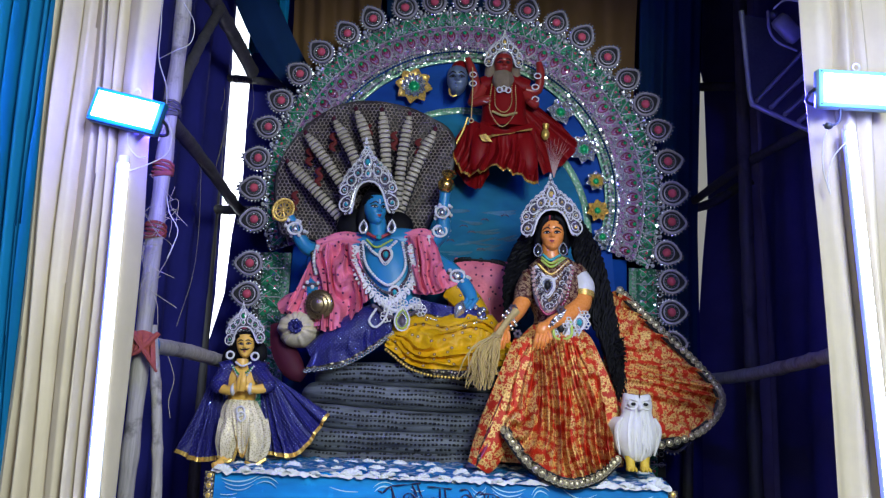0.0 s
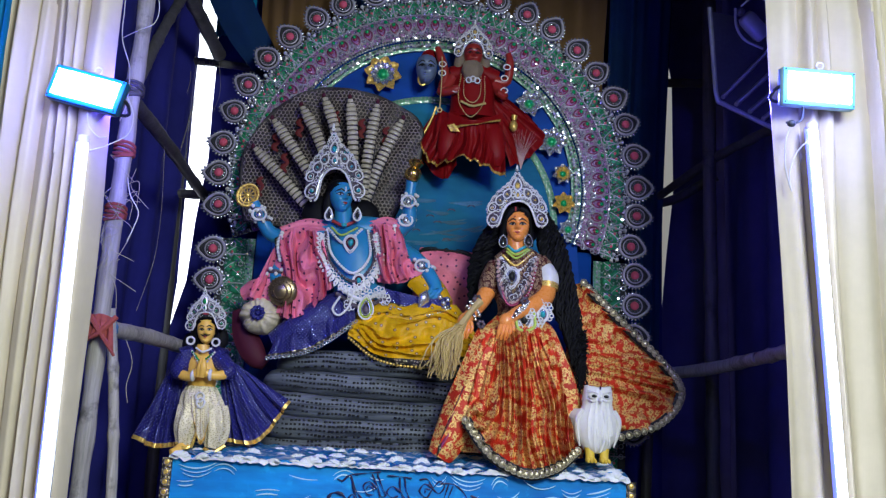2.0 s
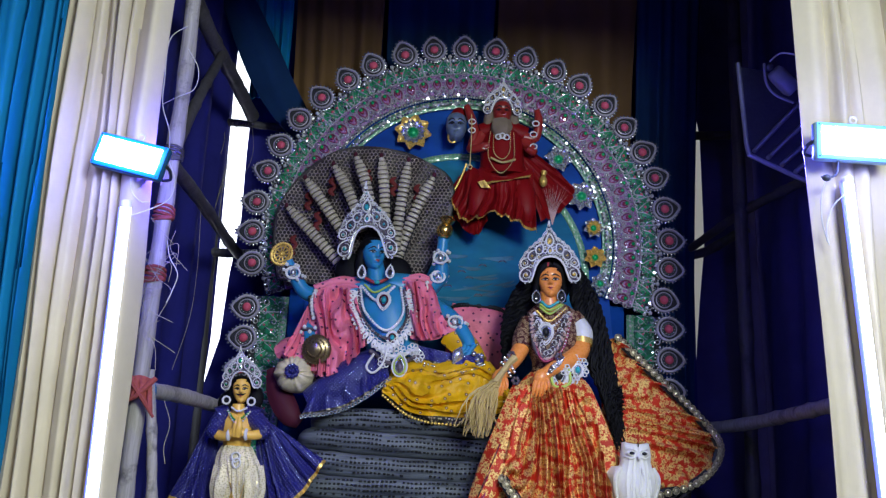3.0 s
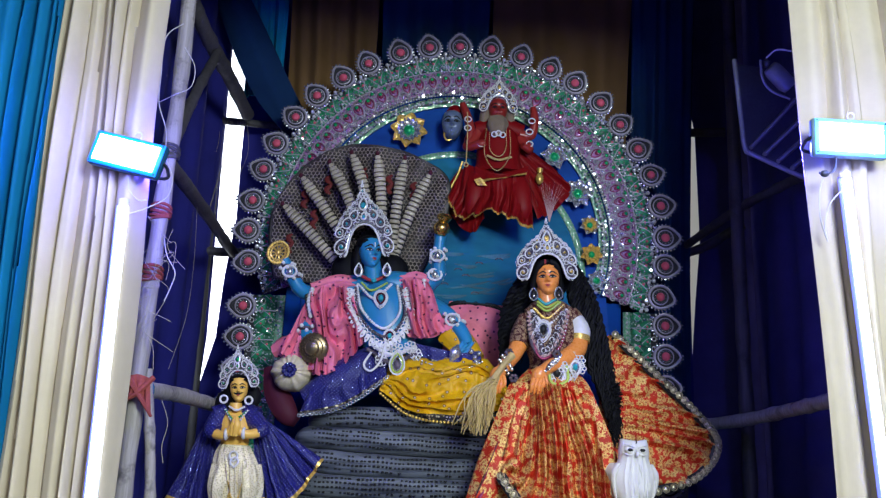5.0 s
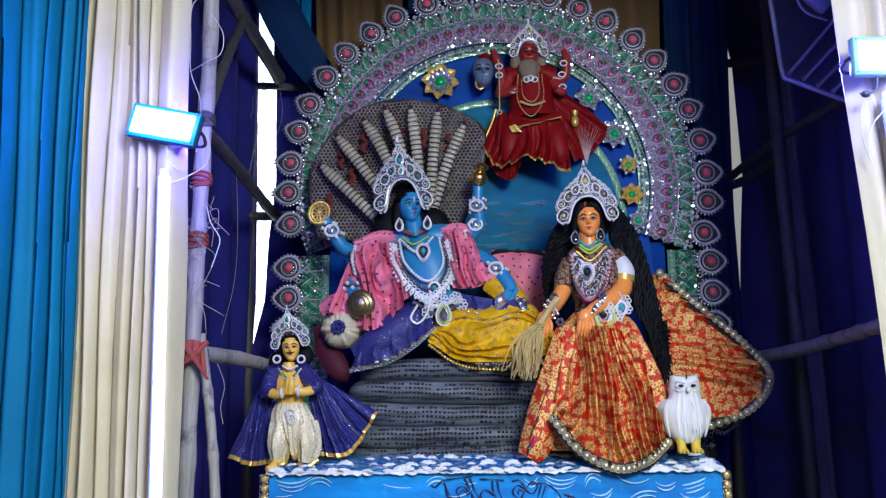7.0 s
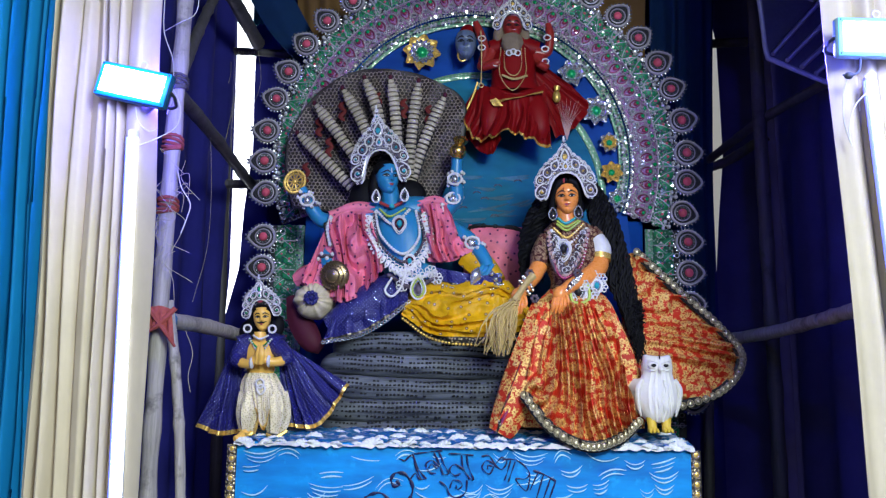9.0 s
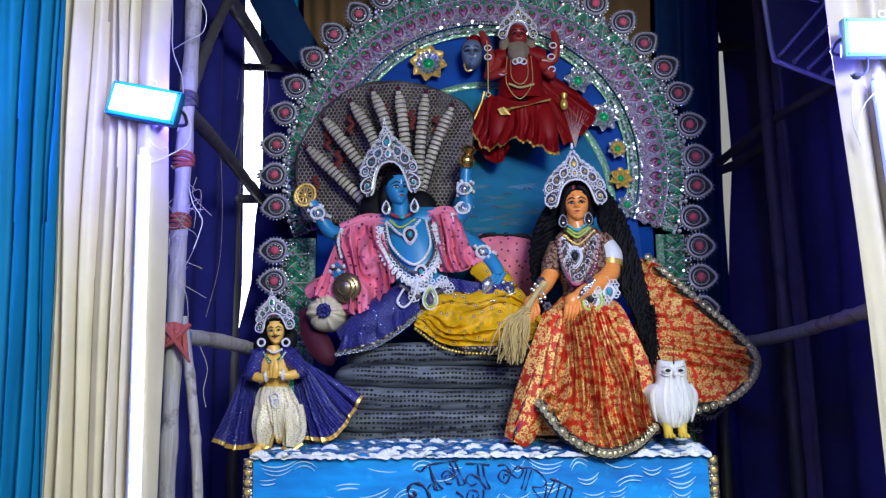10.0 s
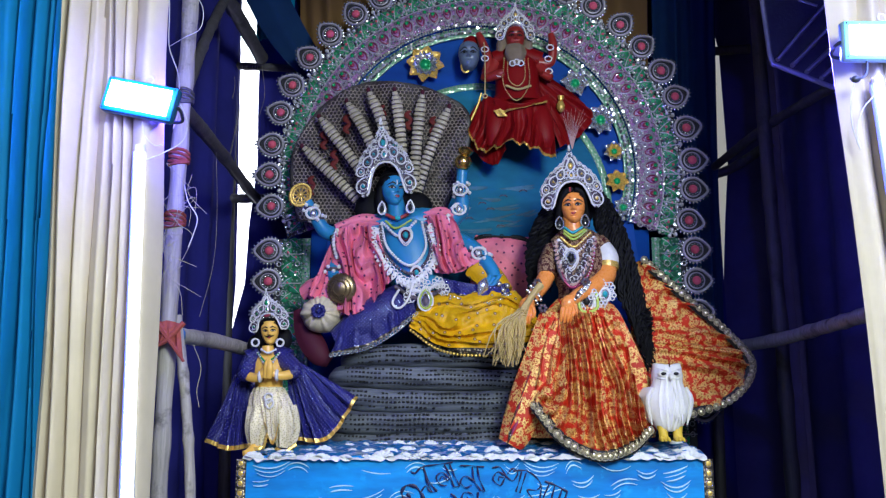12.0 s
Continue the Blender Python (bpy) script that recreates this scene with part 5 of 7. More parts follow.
g.tube([(1.286, 2.74, 2.622), (1.326, 2.742, 2.626), (1.345, 2.746, 2.648), (1.352, 2.75, 2.692)], 0.004, 0, 6, 12)
thing("plug", g, mats("housing"), "dark lamp plug hanging at the curtain's edge", "plug")


# ---- bamboo frame ----
def pole(pts, rad, label, dark=False, joints=5, wraps=(), name="bamboo_pole"):
    """A bamboo pole through pts, with swollen joints; wraps: (share of the length, material)."""
    q = glide(pts, 60)
    rr = []
    for i in range(61):
        s = i / 60 * joints
        rr.append(rad * (1 + 0.14 * math.exp(-((s - round(s)) * 60 / joints / 1.1) ** 2)) * (1 + 0.03 * math.sin(i * 0.9)))
    g = Geo()
    g.tube([tuple(p) for p in q], rr, 0, 10, 60)
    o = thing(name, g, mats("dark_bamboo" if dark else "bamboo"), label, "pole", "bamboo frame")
    for at, key in wraps:
        w = Geo()
        i = int(at * 60)
        a, b = Vector(q[i]), Vector(q[min(i + 1, 60)])
        d = (b - a).normalized()
        for k in range(5):
            c = a + d * (k - 2) * 0.011
            side = d.cross(Vector((0, 1, 0))).normalized()
            up = side.cross(d)
            ring = [c + (side * math.cos(t) + up * math.sin(t)) * rad * (1.18 + 0.06 * (k % 2)) + d * 0.008 * math.sin(t + k) for t in np.linspace(0, 2 * math.pi, 13)[:-1]]
            w.tube([tuple(p) for p in ring], 0.0065, 0, 5, loop=True)
        part("tie", w, M[key], o)
    return o


pole([(-1.098, 3.35, 4.336), (-1.06, 3.35, 3.23), (-1.061, 3.33, 2.69), (-1.066, 3.33, 2.188), (-1.066, 3.33, 1.628), (-1.061, 3.33, 1.101), (-0.997, 3.3, 0.011)], 0.031,
     "weathered upright bamboo pole with red cloth ties", False, 11, ((0.31, "dark_bamboo"), (0.385, "rope"), (0.48, "rope")))
pole([(-1.11, 3.27, 1.859), (-1.077, 3.45, 1.863), (-1.04, 3.9, 1.878), (-0.974, 4.4, 1.868)], 0.032, "short level bamboo tied to the upright pole", False, 3, ((0.12, "rope"), (0.30, "cord")))
pole([(-1.061, 3.4, 1.933), (-1.01, 3.4, 1.629), (-0.968, 3.4, 1.213), (-0.907, 3.4, 0.161)], 0.020, "thin bamboo prop behind the upright pole", False, 4)
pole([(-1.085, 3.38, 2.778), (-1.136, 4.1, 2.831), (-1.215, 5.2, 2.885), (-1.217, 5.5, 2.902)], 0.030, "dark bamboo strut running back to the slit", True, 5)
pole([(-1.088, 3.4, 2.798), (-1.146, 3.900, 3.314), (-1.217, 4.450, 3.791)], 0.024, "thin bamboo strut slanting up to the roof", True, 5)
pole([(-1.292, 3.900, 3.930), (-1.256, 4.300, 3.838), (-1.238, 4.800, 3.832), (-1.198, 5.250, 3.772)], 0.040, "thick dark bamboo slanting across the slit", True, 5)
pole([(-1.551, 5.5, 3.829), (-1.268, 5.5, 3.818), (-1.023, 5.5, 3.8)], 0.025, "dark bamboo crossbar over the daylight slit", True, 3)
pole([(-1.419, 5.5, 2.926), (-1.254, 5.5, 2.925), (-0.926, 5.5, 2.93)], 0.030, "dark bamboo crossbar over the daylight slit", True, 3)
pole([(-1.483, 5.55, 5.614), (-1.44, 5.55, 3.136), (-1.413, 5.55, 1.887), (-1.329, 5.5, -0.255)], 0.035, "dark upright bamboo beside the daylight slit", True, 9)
pole([(1.563, 4.9, 1.928), (1.702, 4.6, 1.948), (1.77, 4.2, 1.971), (1.761, 3.8, 1.977), (1.785, 3.4, 1.988)], 0.033, "level bamboo along the dark side wall", False, 5)
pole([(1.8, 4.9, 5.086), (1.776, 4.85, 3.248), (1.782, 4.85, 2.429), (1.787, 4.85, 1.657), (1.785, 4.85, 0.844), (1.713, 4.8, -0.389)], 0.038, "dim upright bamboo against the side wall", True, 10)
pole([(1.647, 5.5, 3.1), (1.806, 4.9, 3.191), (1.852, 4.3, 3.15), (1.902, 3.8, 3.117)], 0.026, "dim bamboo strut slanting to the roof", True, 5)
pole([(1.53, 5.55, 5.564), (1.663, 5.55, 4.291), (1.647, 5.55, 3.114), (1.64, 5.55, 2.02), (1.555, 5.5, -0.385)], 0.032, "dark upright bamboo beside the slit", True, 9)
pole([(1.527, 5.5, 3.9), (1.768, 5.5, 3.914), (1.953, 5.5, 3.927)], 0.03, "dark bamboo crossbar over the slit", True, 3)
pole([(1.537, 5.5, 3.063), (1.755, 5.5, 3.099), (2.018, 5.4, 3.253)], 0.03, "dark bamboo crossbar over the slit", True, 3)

# loose ends of the red cloth ties
g = Geo()
drape(g, [(-1.083, 3.26, 1.892), (-1.046, 3.26, 1.9), (-1.003, 3.26, 1.888)], [(-1.083, 3.25, 1.795), (-1.043, 3.25, 1.832), (-0.985, 3.25, 1.762)], 0, 3, 0.012, 16, 6)
g.tube([(-1.08, 3.25, 1.885), (-1.023, 3.25, 1.811), (-0.978, 3.25, 1.749)], [0.012, 0.009, 0.005], 0, 6)
g.tube([(-0.985, 3.25, 1.891), (-1.039, 3.25, 1.832), (-1.075, 3.25, 1.807)], [0.010, 0.010, 0.006], 0, 6)
thing("cloth_tie", g, mats("rope"), "faded red cloth strip knotted round the bamboo", "tie")

# wires and fibres
def strand(pts, r, key, name, label, cat):
    g = Geo()
    g.tube(pts, r, 0, 5, 8 * (len(pts) - 1))
    return thing(name, g, mats(key), label, cat, "loose wires and fibres")


for pts, r in (([(-1.059, 3.33, 3.369), (-1.114, 3.27, 3.264), (-1.107, 3.25, 3.084), (-1.1, 3.25, 2.965), (-1.058, 3.25, 2.847), (-1.035, 3.2, 2.691), (-0.983, 3, 2.552)], 0.0022),
               ([(-1.101, 3.25, 2.97), (-1.026, 3.2, 2.985), (-0.968, 3.2, 3.022), (-0.963, 3.2, 3.106), (-1.012, 3.2, 3.19)], 0.0018),
               ([(-0.909, 2.76, 2.577), (-0.887, 2.78, 2.551), (-0.872, 2.8, 2.499), (-0.884, 2.8, 2.44), (-0.939, 2.79, 2.398), (-0.992, 2.775, 2.369)], 0.002),
               ([(-1.006, 2.76, 2.492), (-1.003, 2.78, 2.454), (-0.974, 2.79, 2.424), (-0.944, 2.79, 2.424)], 0.0022),
               ([(-1.021, 3.28, 2.422), (-0.993, 3.25, 2.347), (-0.956, 3.25, 2.285), (-0.966, 3.25, 2.226), (-0.984, 3.25, 2.172)], 0.0022),
               ([(1.300, 2.742, 2.612), (1.292, 2.76, 2.56), (1.296, 2.775, 2.48), (1.318, 2.79, 2.41)], 0.0024),
               ([(1.372, 2.765, 2.575), (1.335, 2.775, 2.53), (1.315, 2.785, 2.46), (1.322, 2.79, 2.40)], 0.0024)):
    strand(pts, r, "wire", "wire", "thin pale wire hanging loose", "wire")
rnd2 = random.Random(14)
for k in range(16):
    a = (-1.50 + rnd2.uniform(0, 0.26), 5.475, 3.815)
    ln = rnd2.uniform(0.25, 0.8)
    strand([a, (a[0] + rnd2.uniform(-0.03, 0.03), 5.45, a[2] - ln / 2), (a[0] - rnd2.uniform(0.0, 0.10), 5.45, a[2] - ln)], 0.0012, "fibre", "fibre", "dry fibre hanging from the bamboo", "fibre")
for k in range(22):
    t = rnd2.uniform(0, 1)
    a = (-1.03 - 0.02 * t + rnd2.uniform(-0.04, 0.05), 3.28, 2.50 - 0.42 * t)
    strand([a, (a[0] + rnd2.uniform(-0.05, 0.06), 3.26, a[2] - rnd2.uniform(-0.04, 0.08)), (a[0] + rnd2.uniform(-0.07, 0.09), 3.26, a[2] - rnd2.uniform(0.05, 0.18))], 0.0011, "fibre", "fibre", "dry fibre caught on the bamboo pole", "fibre")
for pts in ([(-1.13, 4.08, 2.819), (-1.198, 4.4, 2.568), (-1.261, 4.6, 2.337), (-1.318, 4.6, 2.066)], [(-1.048, 3.6, 1.839), (-1.013, 3.6, 1.747), (-1.025, 3.6, 1.656), (-1.012, 3.6, 1.589)]):
    strand(pts, 0.0014, "fibre", "fibre", "long dry fibre hanging before the navy wall", "fibre")


# ---- the coiled serpent couch ----
couch = thing("serpent_couch", None, (), "grey coiled serpent couch with raised many-necked hood", "couch")
rnd3 = random.Random(9)
n_coil = 5
for k in range(n_coil):
    z = 1.432 + k * 0.102
    half = (0.545, 0.565, 0.560, 0.530, 0.480)[k]
    xc = -0.075 + 0.006 * k
    yf = 4.43 + (0.012, 0.0, 0.004, 0.014, 0.03)[k]
    r = 0.057
    ring = []
    for t in np.linspace(0, 2 * math.pi, 49)[:-1]:
        cx, sx = math.cos(t), math.sin(t)
        ring.append((xc + half * math.copysign(abs(cx) ** 0.55, cx), yf + 0.26 - 0.26 * math.copysign(abs(sx) ** 0.7, sx), z + 0.014 * math.sin(t * 2 + k)))
    g = Geo()
    g.tube(ring, [r * (1 + 0.04 * math.sin(i * 0.8 + k) + 0.03 * math.sin(i * 2.1 + 3 * k)) for i in range(48)], 0, 16, loop=True)
    coil = part("coil", g, M["coil"], couch)
    g = Geo()
    for row in (-0.42, -0.06, 0.26, 0.60):
        a = row * 1.15
        for i in range(52):
            x = xc - half * 0.96 + 2 * half * 0.96 * (i + 0.5 + 0.12 * rnd3.uniform(-1, 1)) / 52
            if rnd3.random() < (0.2 if row in (-0.42, 0.60) else 0.05):
                continue
            s = (x - xc) / half
            c = math.copysign(abs(s) ** (1 / 0.55), s)
            sn = math.sqrt(max(0, 1 - c * c))
            y = yf + 0.26 - 0.26 * sn ** 0.7
            t = math.atan2(sn, c)
            zz = z + 0.014 * math.sin(t * 2 + k)
            g.box((x, y - r * 1.07 * math.cos(a), zz + r * 1.07 * math.sin(a) + 0.0022 * math.sin(i * 0.55 + 2 * k)), (rnd3.uniform(0.0105, 0.0160), 0.006, rnd3.uniform(0.0080, 0.0112)), 0, (-math.degrees(a), rnd3.uniform(-8, 8), math.degrees(-0.5 * s * abs(s))), 0.0024)
    part("stitching", g, M["ink"], coil, "rows of black dashes", kind="stuff")

# hood: a ribbed shell of net over dark cloth
hood_g = Geo()
base = Vector((-0.348, 4.83, 2.58))
edge = [(-0.857, 4.83, 2.625), (-0.898, 4.83, 2.829), (-0.891, 4.83, 3.035), (-0.775, 4.82, 3.243), (-0.631, 4.82, 3.368), (-0.485, 4.82, 3.428), (-0.338, 4.82, 3.43), (-0.175, 4.82, 3.405), (-0.045, 4.82, 3.349), (0.058, 4.83, 3.29), (0.099, 4.83, 3.188), (0.075, 4.83, 2.987), (-0.015, 4.84, 2.76), (-0.079, 4.84, 2.613)]
E_ = glide(edge, 60)
hood_g.sheet(lambda u, v: tuple(np.array(base) * (1 - v) + np.array(E_[round(u * 60)]) * v + np.array((0, -0.05 * math.sin(math.pi * v * 0.95) * (0.55 + 0.45 * math.cos((u - 0.5) * 5)) - 0.012 * math.sin(u * 44) * v - 0.02 * v ** 6, 0))), 60, 14, 0, 0.03)
hood = part("hood", hood_g, M["net"], couch, "spread dark hood under pale net")
rim_angle = [math.atan2(p[0] - base.x, p[2] - base.z) for p in E_]
rim_far = [math.hypot(p[0] - base.x, p[2] - base.z) for p in E_]


def hood_depth(x, z):
    """The hood's front at (x, z), or None beyond its rim."""
    a, far = math.atan2(x - base.x, z - base.z), math.hypot(x - base.x, z - base.z)
    if not rim_angle[0] < a < rim_angle[-1]:
        return None
    i = float(np.interp(a, rim_angle, range(61)))
    u, v = i / 60, far / float(np.interp(a, rim_angle, rim_far))
    if v > 0.985:
        return None
    return 4.811 - 0.05 * math.sin(math.pi * v * 0.95) * (0.55 + 0.45 * math.cos((u - 0.5) * 5)) - 0.012 * math.sin(u * 44) * v - 0.02 * v ** 6


# hexagons of thread, each with three of its sides
g = Geo()
cell = 0.0225
for i in range(-32, 33):
    for j in range(-6, 48):
        cx, cz = base.x + cell * (i + 0.5 * (j % 2)), base.z + cell * 0.866 * j
        q = [(cx + cell * 0.577 * math.sin(radians(60 * k)), cz + cell * 0.577 * math.cos(radians(60 * k))) for k in range(4)]
        for (xa, za), (xb, zb) in zip(q, q[1:]):
            ya, yb = hood_depth(xa, za), hood_depth(xb, zb)
            if ya is None or yb is None:
                continue
            dx, dz = 0.0027 * (zb - za) / (cell * 0.577), -0.0027 * (xb - xa) / (cell * 0.577)
            g.add([(xa - dx, ya, za - dz), (xb - dx, yb, zb - dz), (xb, yb - 0.004, zb), (xa, ya - 0.004, za), (xb + dx, yb, zb + dz), (xa + dx, ya, za + dz)], [(0, 1, 2, 3), (3, 2, 4, 5)])
part("netting", g, M["netting"], hood, "pale hexagonal netting", kind="stuff")
g = Geo()
g.tube([tuple(p) for p in E_], 0.012, 0, 6, 80)
part("hood_rim", g, M["ink"], hood)


def neck(a, b, w0, w1, bow):
    """A row of pale belly plates from the tip a to the root b, over a dark strip."""
    a, b = Vector(a), Vector(b)
    ln = (b - a).length
    d = (b - a).normalized()
    side = d.cross(Vector((0, 1, 0))).normalized()
    n = max(6, int(ln / 0.027))
    k = Geo()
    k.tube([tuple(a), tuple((a + b) / 2 + side * bow + Vector((0, -0.018, 0))), tuple(b)], [w0 * 0.26, (w0 + w1) * 0.28, w1 * 0.56], 0, 8, 12, 0.3)
    o = part("neck", k, M["ink"], couch, "dark neck with pale banded belly plates")
    for i in range(n):
        g = Geo()
        t = (i + 0.5) / n
        c = a + d * ln * t + side * bow * math.sin(math.pi * t) + Vector((0, -0.030 * math.sin(math.pi * t), 0))
        w = w0 + (w1 - w0) * t
        k_ = (0.50, 0.74, 0.90)[i] if i < 3 else 1.0
        q = d * (ln / n * 0.365)
        g.tube([c - q, c - q * 0.7, c + q * 0.7, c + q], [w * k_ * 0.44, w * k_ * 0.50, w * k_ * 0.52, w * k_ * 0.46], 0, 14, 6, 0.5)
        part("belly_plate", g, M["plate"], o)
    g = Geo()
    g.ball(a + Vector((0, 0.0, 0)) - d * 0.012, (w0 * 0.20, 0.012, 0.016), 0, 10, 6)
    part("snout", g, M["maroon"], o, "dark maroon snout")


for a, b, bow in (((-0.824, 4.72, 3.02), (-0.495, 4.7, 2.69), 0.0), ((-0.733, 4.7, 3.184), (-0.454, 4.68, 2.812), 0.0), ((-0.581, 4.69, 3.269), (-0.385, 4.66, 2.876), 0.012), ((-0.461, 4.68, 3.327), (-0.349, 4.66, 2.998), 0.01),
                  ((-0.318, 4.68, 3.329), (-0.267, 4.66, 2.875), 0.008), ((-0.164, 4.68, 3.311), (-0.206, 4.68, 2.784), -0.006), ((-0.019, 4.7, 3.237), (-0.194, 4.7, 2.742), -0.012)):
    neck(a, b, 0.062, 0.056, bow)
for c, tl in (((-0.712, 4.75, 3.068), 25), ((-0.777, 4.76, 2.809), 30), ((-0.584, 4.73, 3.153), 20), ((-0.386, 4.71, 3.201), 5), ((-0.24, 4.71, 3.167), -5), ((-0.102, 4.73, 3.139), -15), ((-0.648, 4.72, 2.944), 35)):
    g = Geo()
    c = Vector(c)
    g.tube([c + Vector((0.01, -0.01, 0.055)), c + Vector((-0.012, -0.014, 0.03)), c + Vector((0.014, -0.014, 0.0)), c + Vector((-0.010, -0.014, -0.03)), c + Vector((0.014, -0.012, -0.055))], [0.006, 0.014, 0.010, 0.015, 0.006], 0, 6, 16, 0.4)
    part("red_motif", g, M["dull_red"], hood, "red painted curl")


# ---- the blue reclining figure: one clay statue in cloth and shola ----
SK, HA, PK, NV, YE, WH, GO, FI, TU, IN, LI, LA, LM, MA, SI = range(15)
g = Geo()
# head, hair, crown
fc = (-0.316, 4.575, 2.738)
g.ball((-0.316, 4.66, 2.732), (0.100, 0.085, 0.155), HA, 16, 10)
g.ball((-0.200, 4.67, 2.655), (0.095, 0.05, 0.098), HA, 16, 10)
g.ball((-0.435, 4.67, 2.650), (0.092, 0.05, 0.108), HA, 16, 10)
g.tube([(-0.372, 4.58, 2.76), (-0.385, 4.60, 2.68), (-0.372, 4.61, 2.60)], [0.022, 0.030, 0.026], HA, 10)
g.tube([(-0.348, 4.535, 2.594), (-0.288, 4.528, 2.57), (-0.229, 4.54, 2.6)], 0.009, LI, 8)
g.ball((-0.284, 4.518, 2.571), (0.016, 0.01, 0.012), TU, 8, 6)
on, skin_at = head(g, fc, 0.060, 1.18, SK, IN, LI, WH, HA, 0.46, 3, 4)
g.tube([on(0, skin_at(0, 0.60) + 0.02, 0.60), on(0, skin_at(0, 0.3) + 0.02, 0.24)], 0.003, WH, 5)
g.tube([(-0.305, 4.6, 2.695), (-0.286, 4.6, 2.562)], [0.044, 0.056], SK, 12)
tiara(g, (-0.338, 4.515, 2.700), 0.152, 0.395, FI, WH, SI, TU, 0.029, 6, 0.12)
for c in ((-0.366, 4.50, 2.612), (-0.218, 4.50, 2.620)):
    g.torus(c, 0.026, 0.0045, WH, 14, 5, 0.8, 90, 0.7)
    g.torus(c, 0.017, 0.0035, SI, 12, 5, 0.8, 90, 0.6)
    g.ball(c, (0.009, 0.008, 0.013), IN, 8, 6)
# torso
g.tube([(-0.282, 4.62, 2.576), (-0.241, 4.6, 2.469), (-0.2, 4.57, 2.327), (-0.178, 4.55, 2.19), (-0.175, 4.55, 2.101)], [0.07, 0.155, 0.150, 0.125, 0.12], SK, 20, 20, 0.75)
g.tube([(-0.531, 4.64, 2.501), (-0.38, 4.64, 2.549), (-0.137, 4.64, 2.579), (-0.009, 4.64, 2.554)], [0.055, 0.078, 0.075, 0.055], SK, 14, 16)
# four arms
g.tube([(-0.546, 4.66, 2.505), (-0.613, 4.61, 2.501), (-0.672, 4.56, 2.516), (-0.724, 4.53, 2.595), (-0.76, 4.52, 2.66)], [0.055, 0.045, 0.038, 0.034, 0.026], SK, 12)
g.tube([(-0.571, 4.63, 2.413), (-0.606, 4.58, 2.349), (-0.616, 4.53, 2.287), (-0.59, 4.48, 2.22)], [0.038, 0.038, 0.038, 0.032], SK, 12)
g.tube([(-0.046, 4.64, 2.538), (0.009, 4.62, 2.596), (0.052, 4.6, 2.643), (0.049, 4.58, 2.725), (0.053, 4.57, 2.81), (0.056, 4.57, 2.86)], [0.055, 0.048, 0.040, 0.036, 0.030, 0.034], SK, 12)
g.tube([(-0.021, 4.6, 2.484), (0.068, 4.54, 2.435), (0.137, 4.5, 2.379), (0.198, 4.46, 2.289), (0.214, 4.44, 2.239)], [0.055, 0.046, 0.040, 0.036, 0.032], SK, 12)
for s in ((0, 0), (6, -4), (-5, 3), (10, 4)):
    a = Vector((0.208, 4.43, 2.243)) + Vector((s[0] * 0.003, 0, s[1] * 0.003))
    g.tube([a, a + Vector((-0.02, -0.012, -0.03)), a + Vector((-0.05, -0.01, -0.045))], [0.013, 0.011, 0.008], SK, 7)
# bangles and armlets
for c, r in (((-0.742, 4.525, 2.624), 0.036), ((-0.706, 4.535, 2.571), 0.040), ((-0.615, 4.52, 2.297), 0.043), ((0.049, 4.585, 2.711), 0.042), ((0.049, 4.58, 2.756), 0.040), ((0.04, 4.61, 2.633), 0.046), ((0.154, 4.49, 2.356), 0.045), ((0.119, 4.5, 2.388), 0.046)):
    g.ball(c, (r, r, 0.016), FI, 12, 6)
    for j in range(9):
        t = 2 * math.pi * j / 9
        g.ball((c[0] + r * math.cos(t), c[1] + r * math.sin(t), c[2] + 0.012 * (-1) ** j), 0.011, WH, 6, 4)
for c in ((0.043, 4.535, 2.726), (0.036, 4.565, 2.629), (-0.723, 4.49, 2.592), (0.136, 4.455, 2.371)):
    g.torus(c, 0.030, 0.007, WH, 12, 5, 1.2, 90)
    g.ball(c, (0.018, 0.012, 0.022), SI, 8, 6)
# necklaces
for pts, n, r, mi in (([(-0.347, 4.53, 2.556), (-0.292, 4.5, 2.513), (-0.216, 4.52, 2.559)], 18, 0.0065, LM), ([(-0.365, 4.53, 2.547), (-0.272, 4.47, 2.465), (-0.192, 4.52, 2.553)], 18, 0.009, WH),
                      ([(-0.37, 4.52, 2.536), (-0.329, 4.46, 2.398), (-0.216, 4.43, 2.304), (-0.137, 4.46, 2.397), (-0.157, 4.52, 2.547)], 44, 0.0085, WH), ([(-0.375, 4.51, 2.522), (-0.34, 4.45, 2.366), (-0.21, 4.42, 2.261), (-0.113, 4.45, 2.371), (-0.139, 4.52, 2.534)], 44, 0.0095, FI)):
    beads(g, pts, n, r, mi)
    g.tube(pts, r * 0.45, SI, 6, 24)
fringe = glide([(-0.38, 4.5, 2.501), (-0.344, 4.44, 2.341), (-0.209, 4.41, 2.225), (-0.102, 4.44, 2.349), (-0.127, 4.51, 2.514)], 30)
for p in fringe:
    g.torus(p, 0.012, 0.003, WH, 8, 4)
    away = Vector((p[0] - fringe[15][0], 0, p[2] - fringe[0][2] + 0.06)).normalized()
    g.tube([Vector(p), Vector(p) + away * 0.024, Vector(p) + away * 0.044], [0.007, 0.0125, 0.003], WH, 6, 4, 0.4)
    g.ball(Vector(p) + away * 0.026 + Vector((0, -0.006, 0)), 0.004, SI, 5, 4)
for c, r in (((-0.239, 4.46, 2.468), 0.036), ((-0.181, 4.42, 2.267), 0.030)):
    g.torus(c, r * 1.12, 0.0035, WH, 16, 5, 0.9, 270, 0.4)
    g.torus(c, r * 0.9, 0.0045, WH, 16, 5, 0.9, 270, 0.4)
    g.torus(c, r * 0.65, 0.005, MA, 14, 5, 0.9, 270, 0.3)
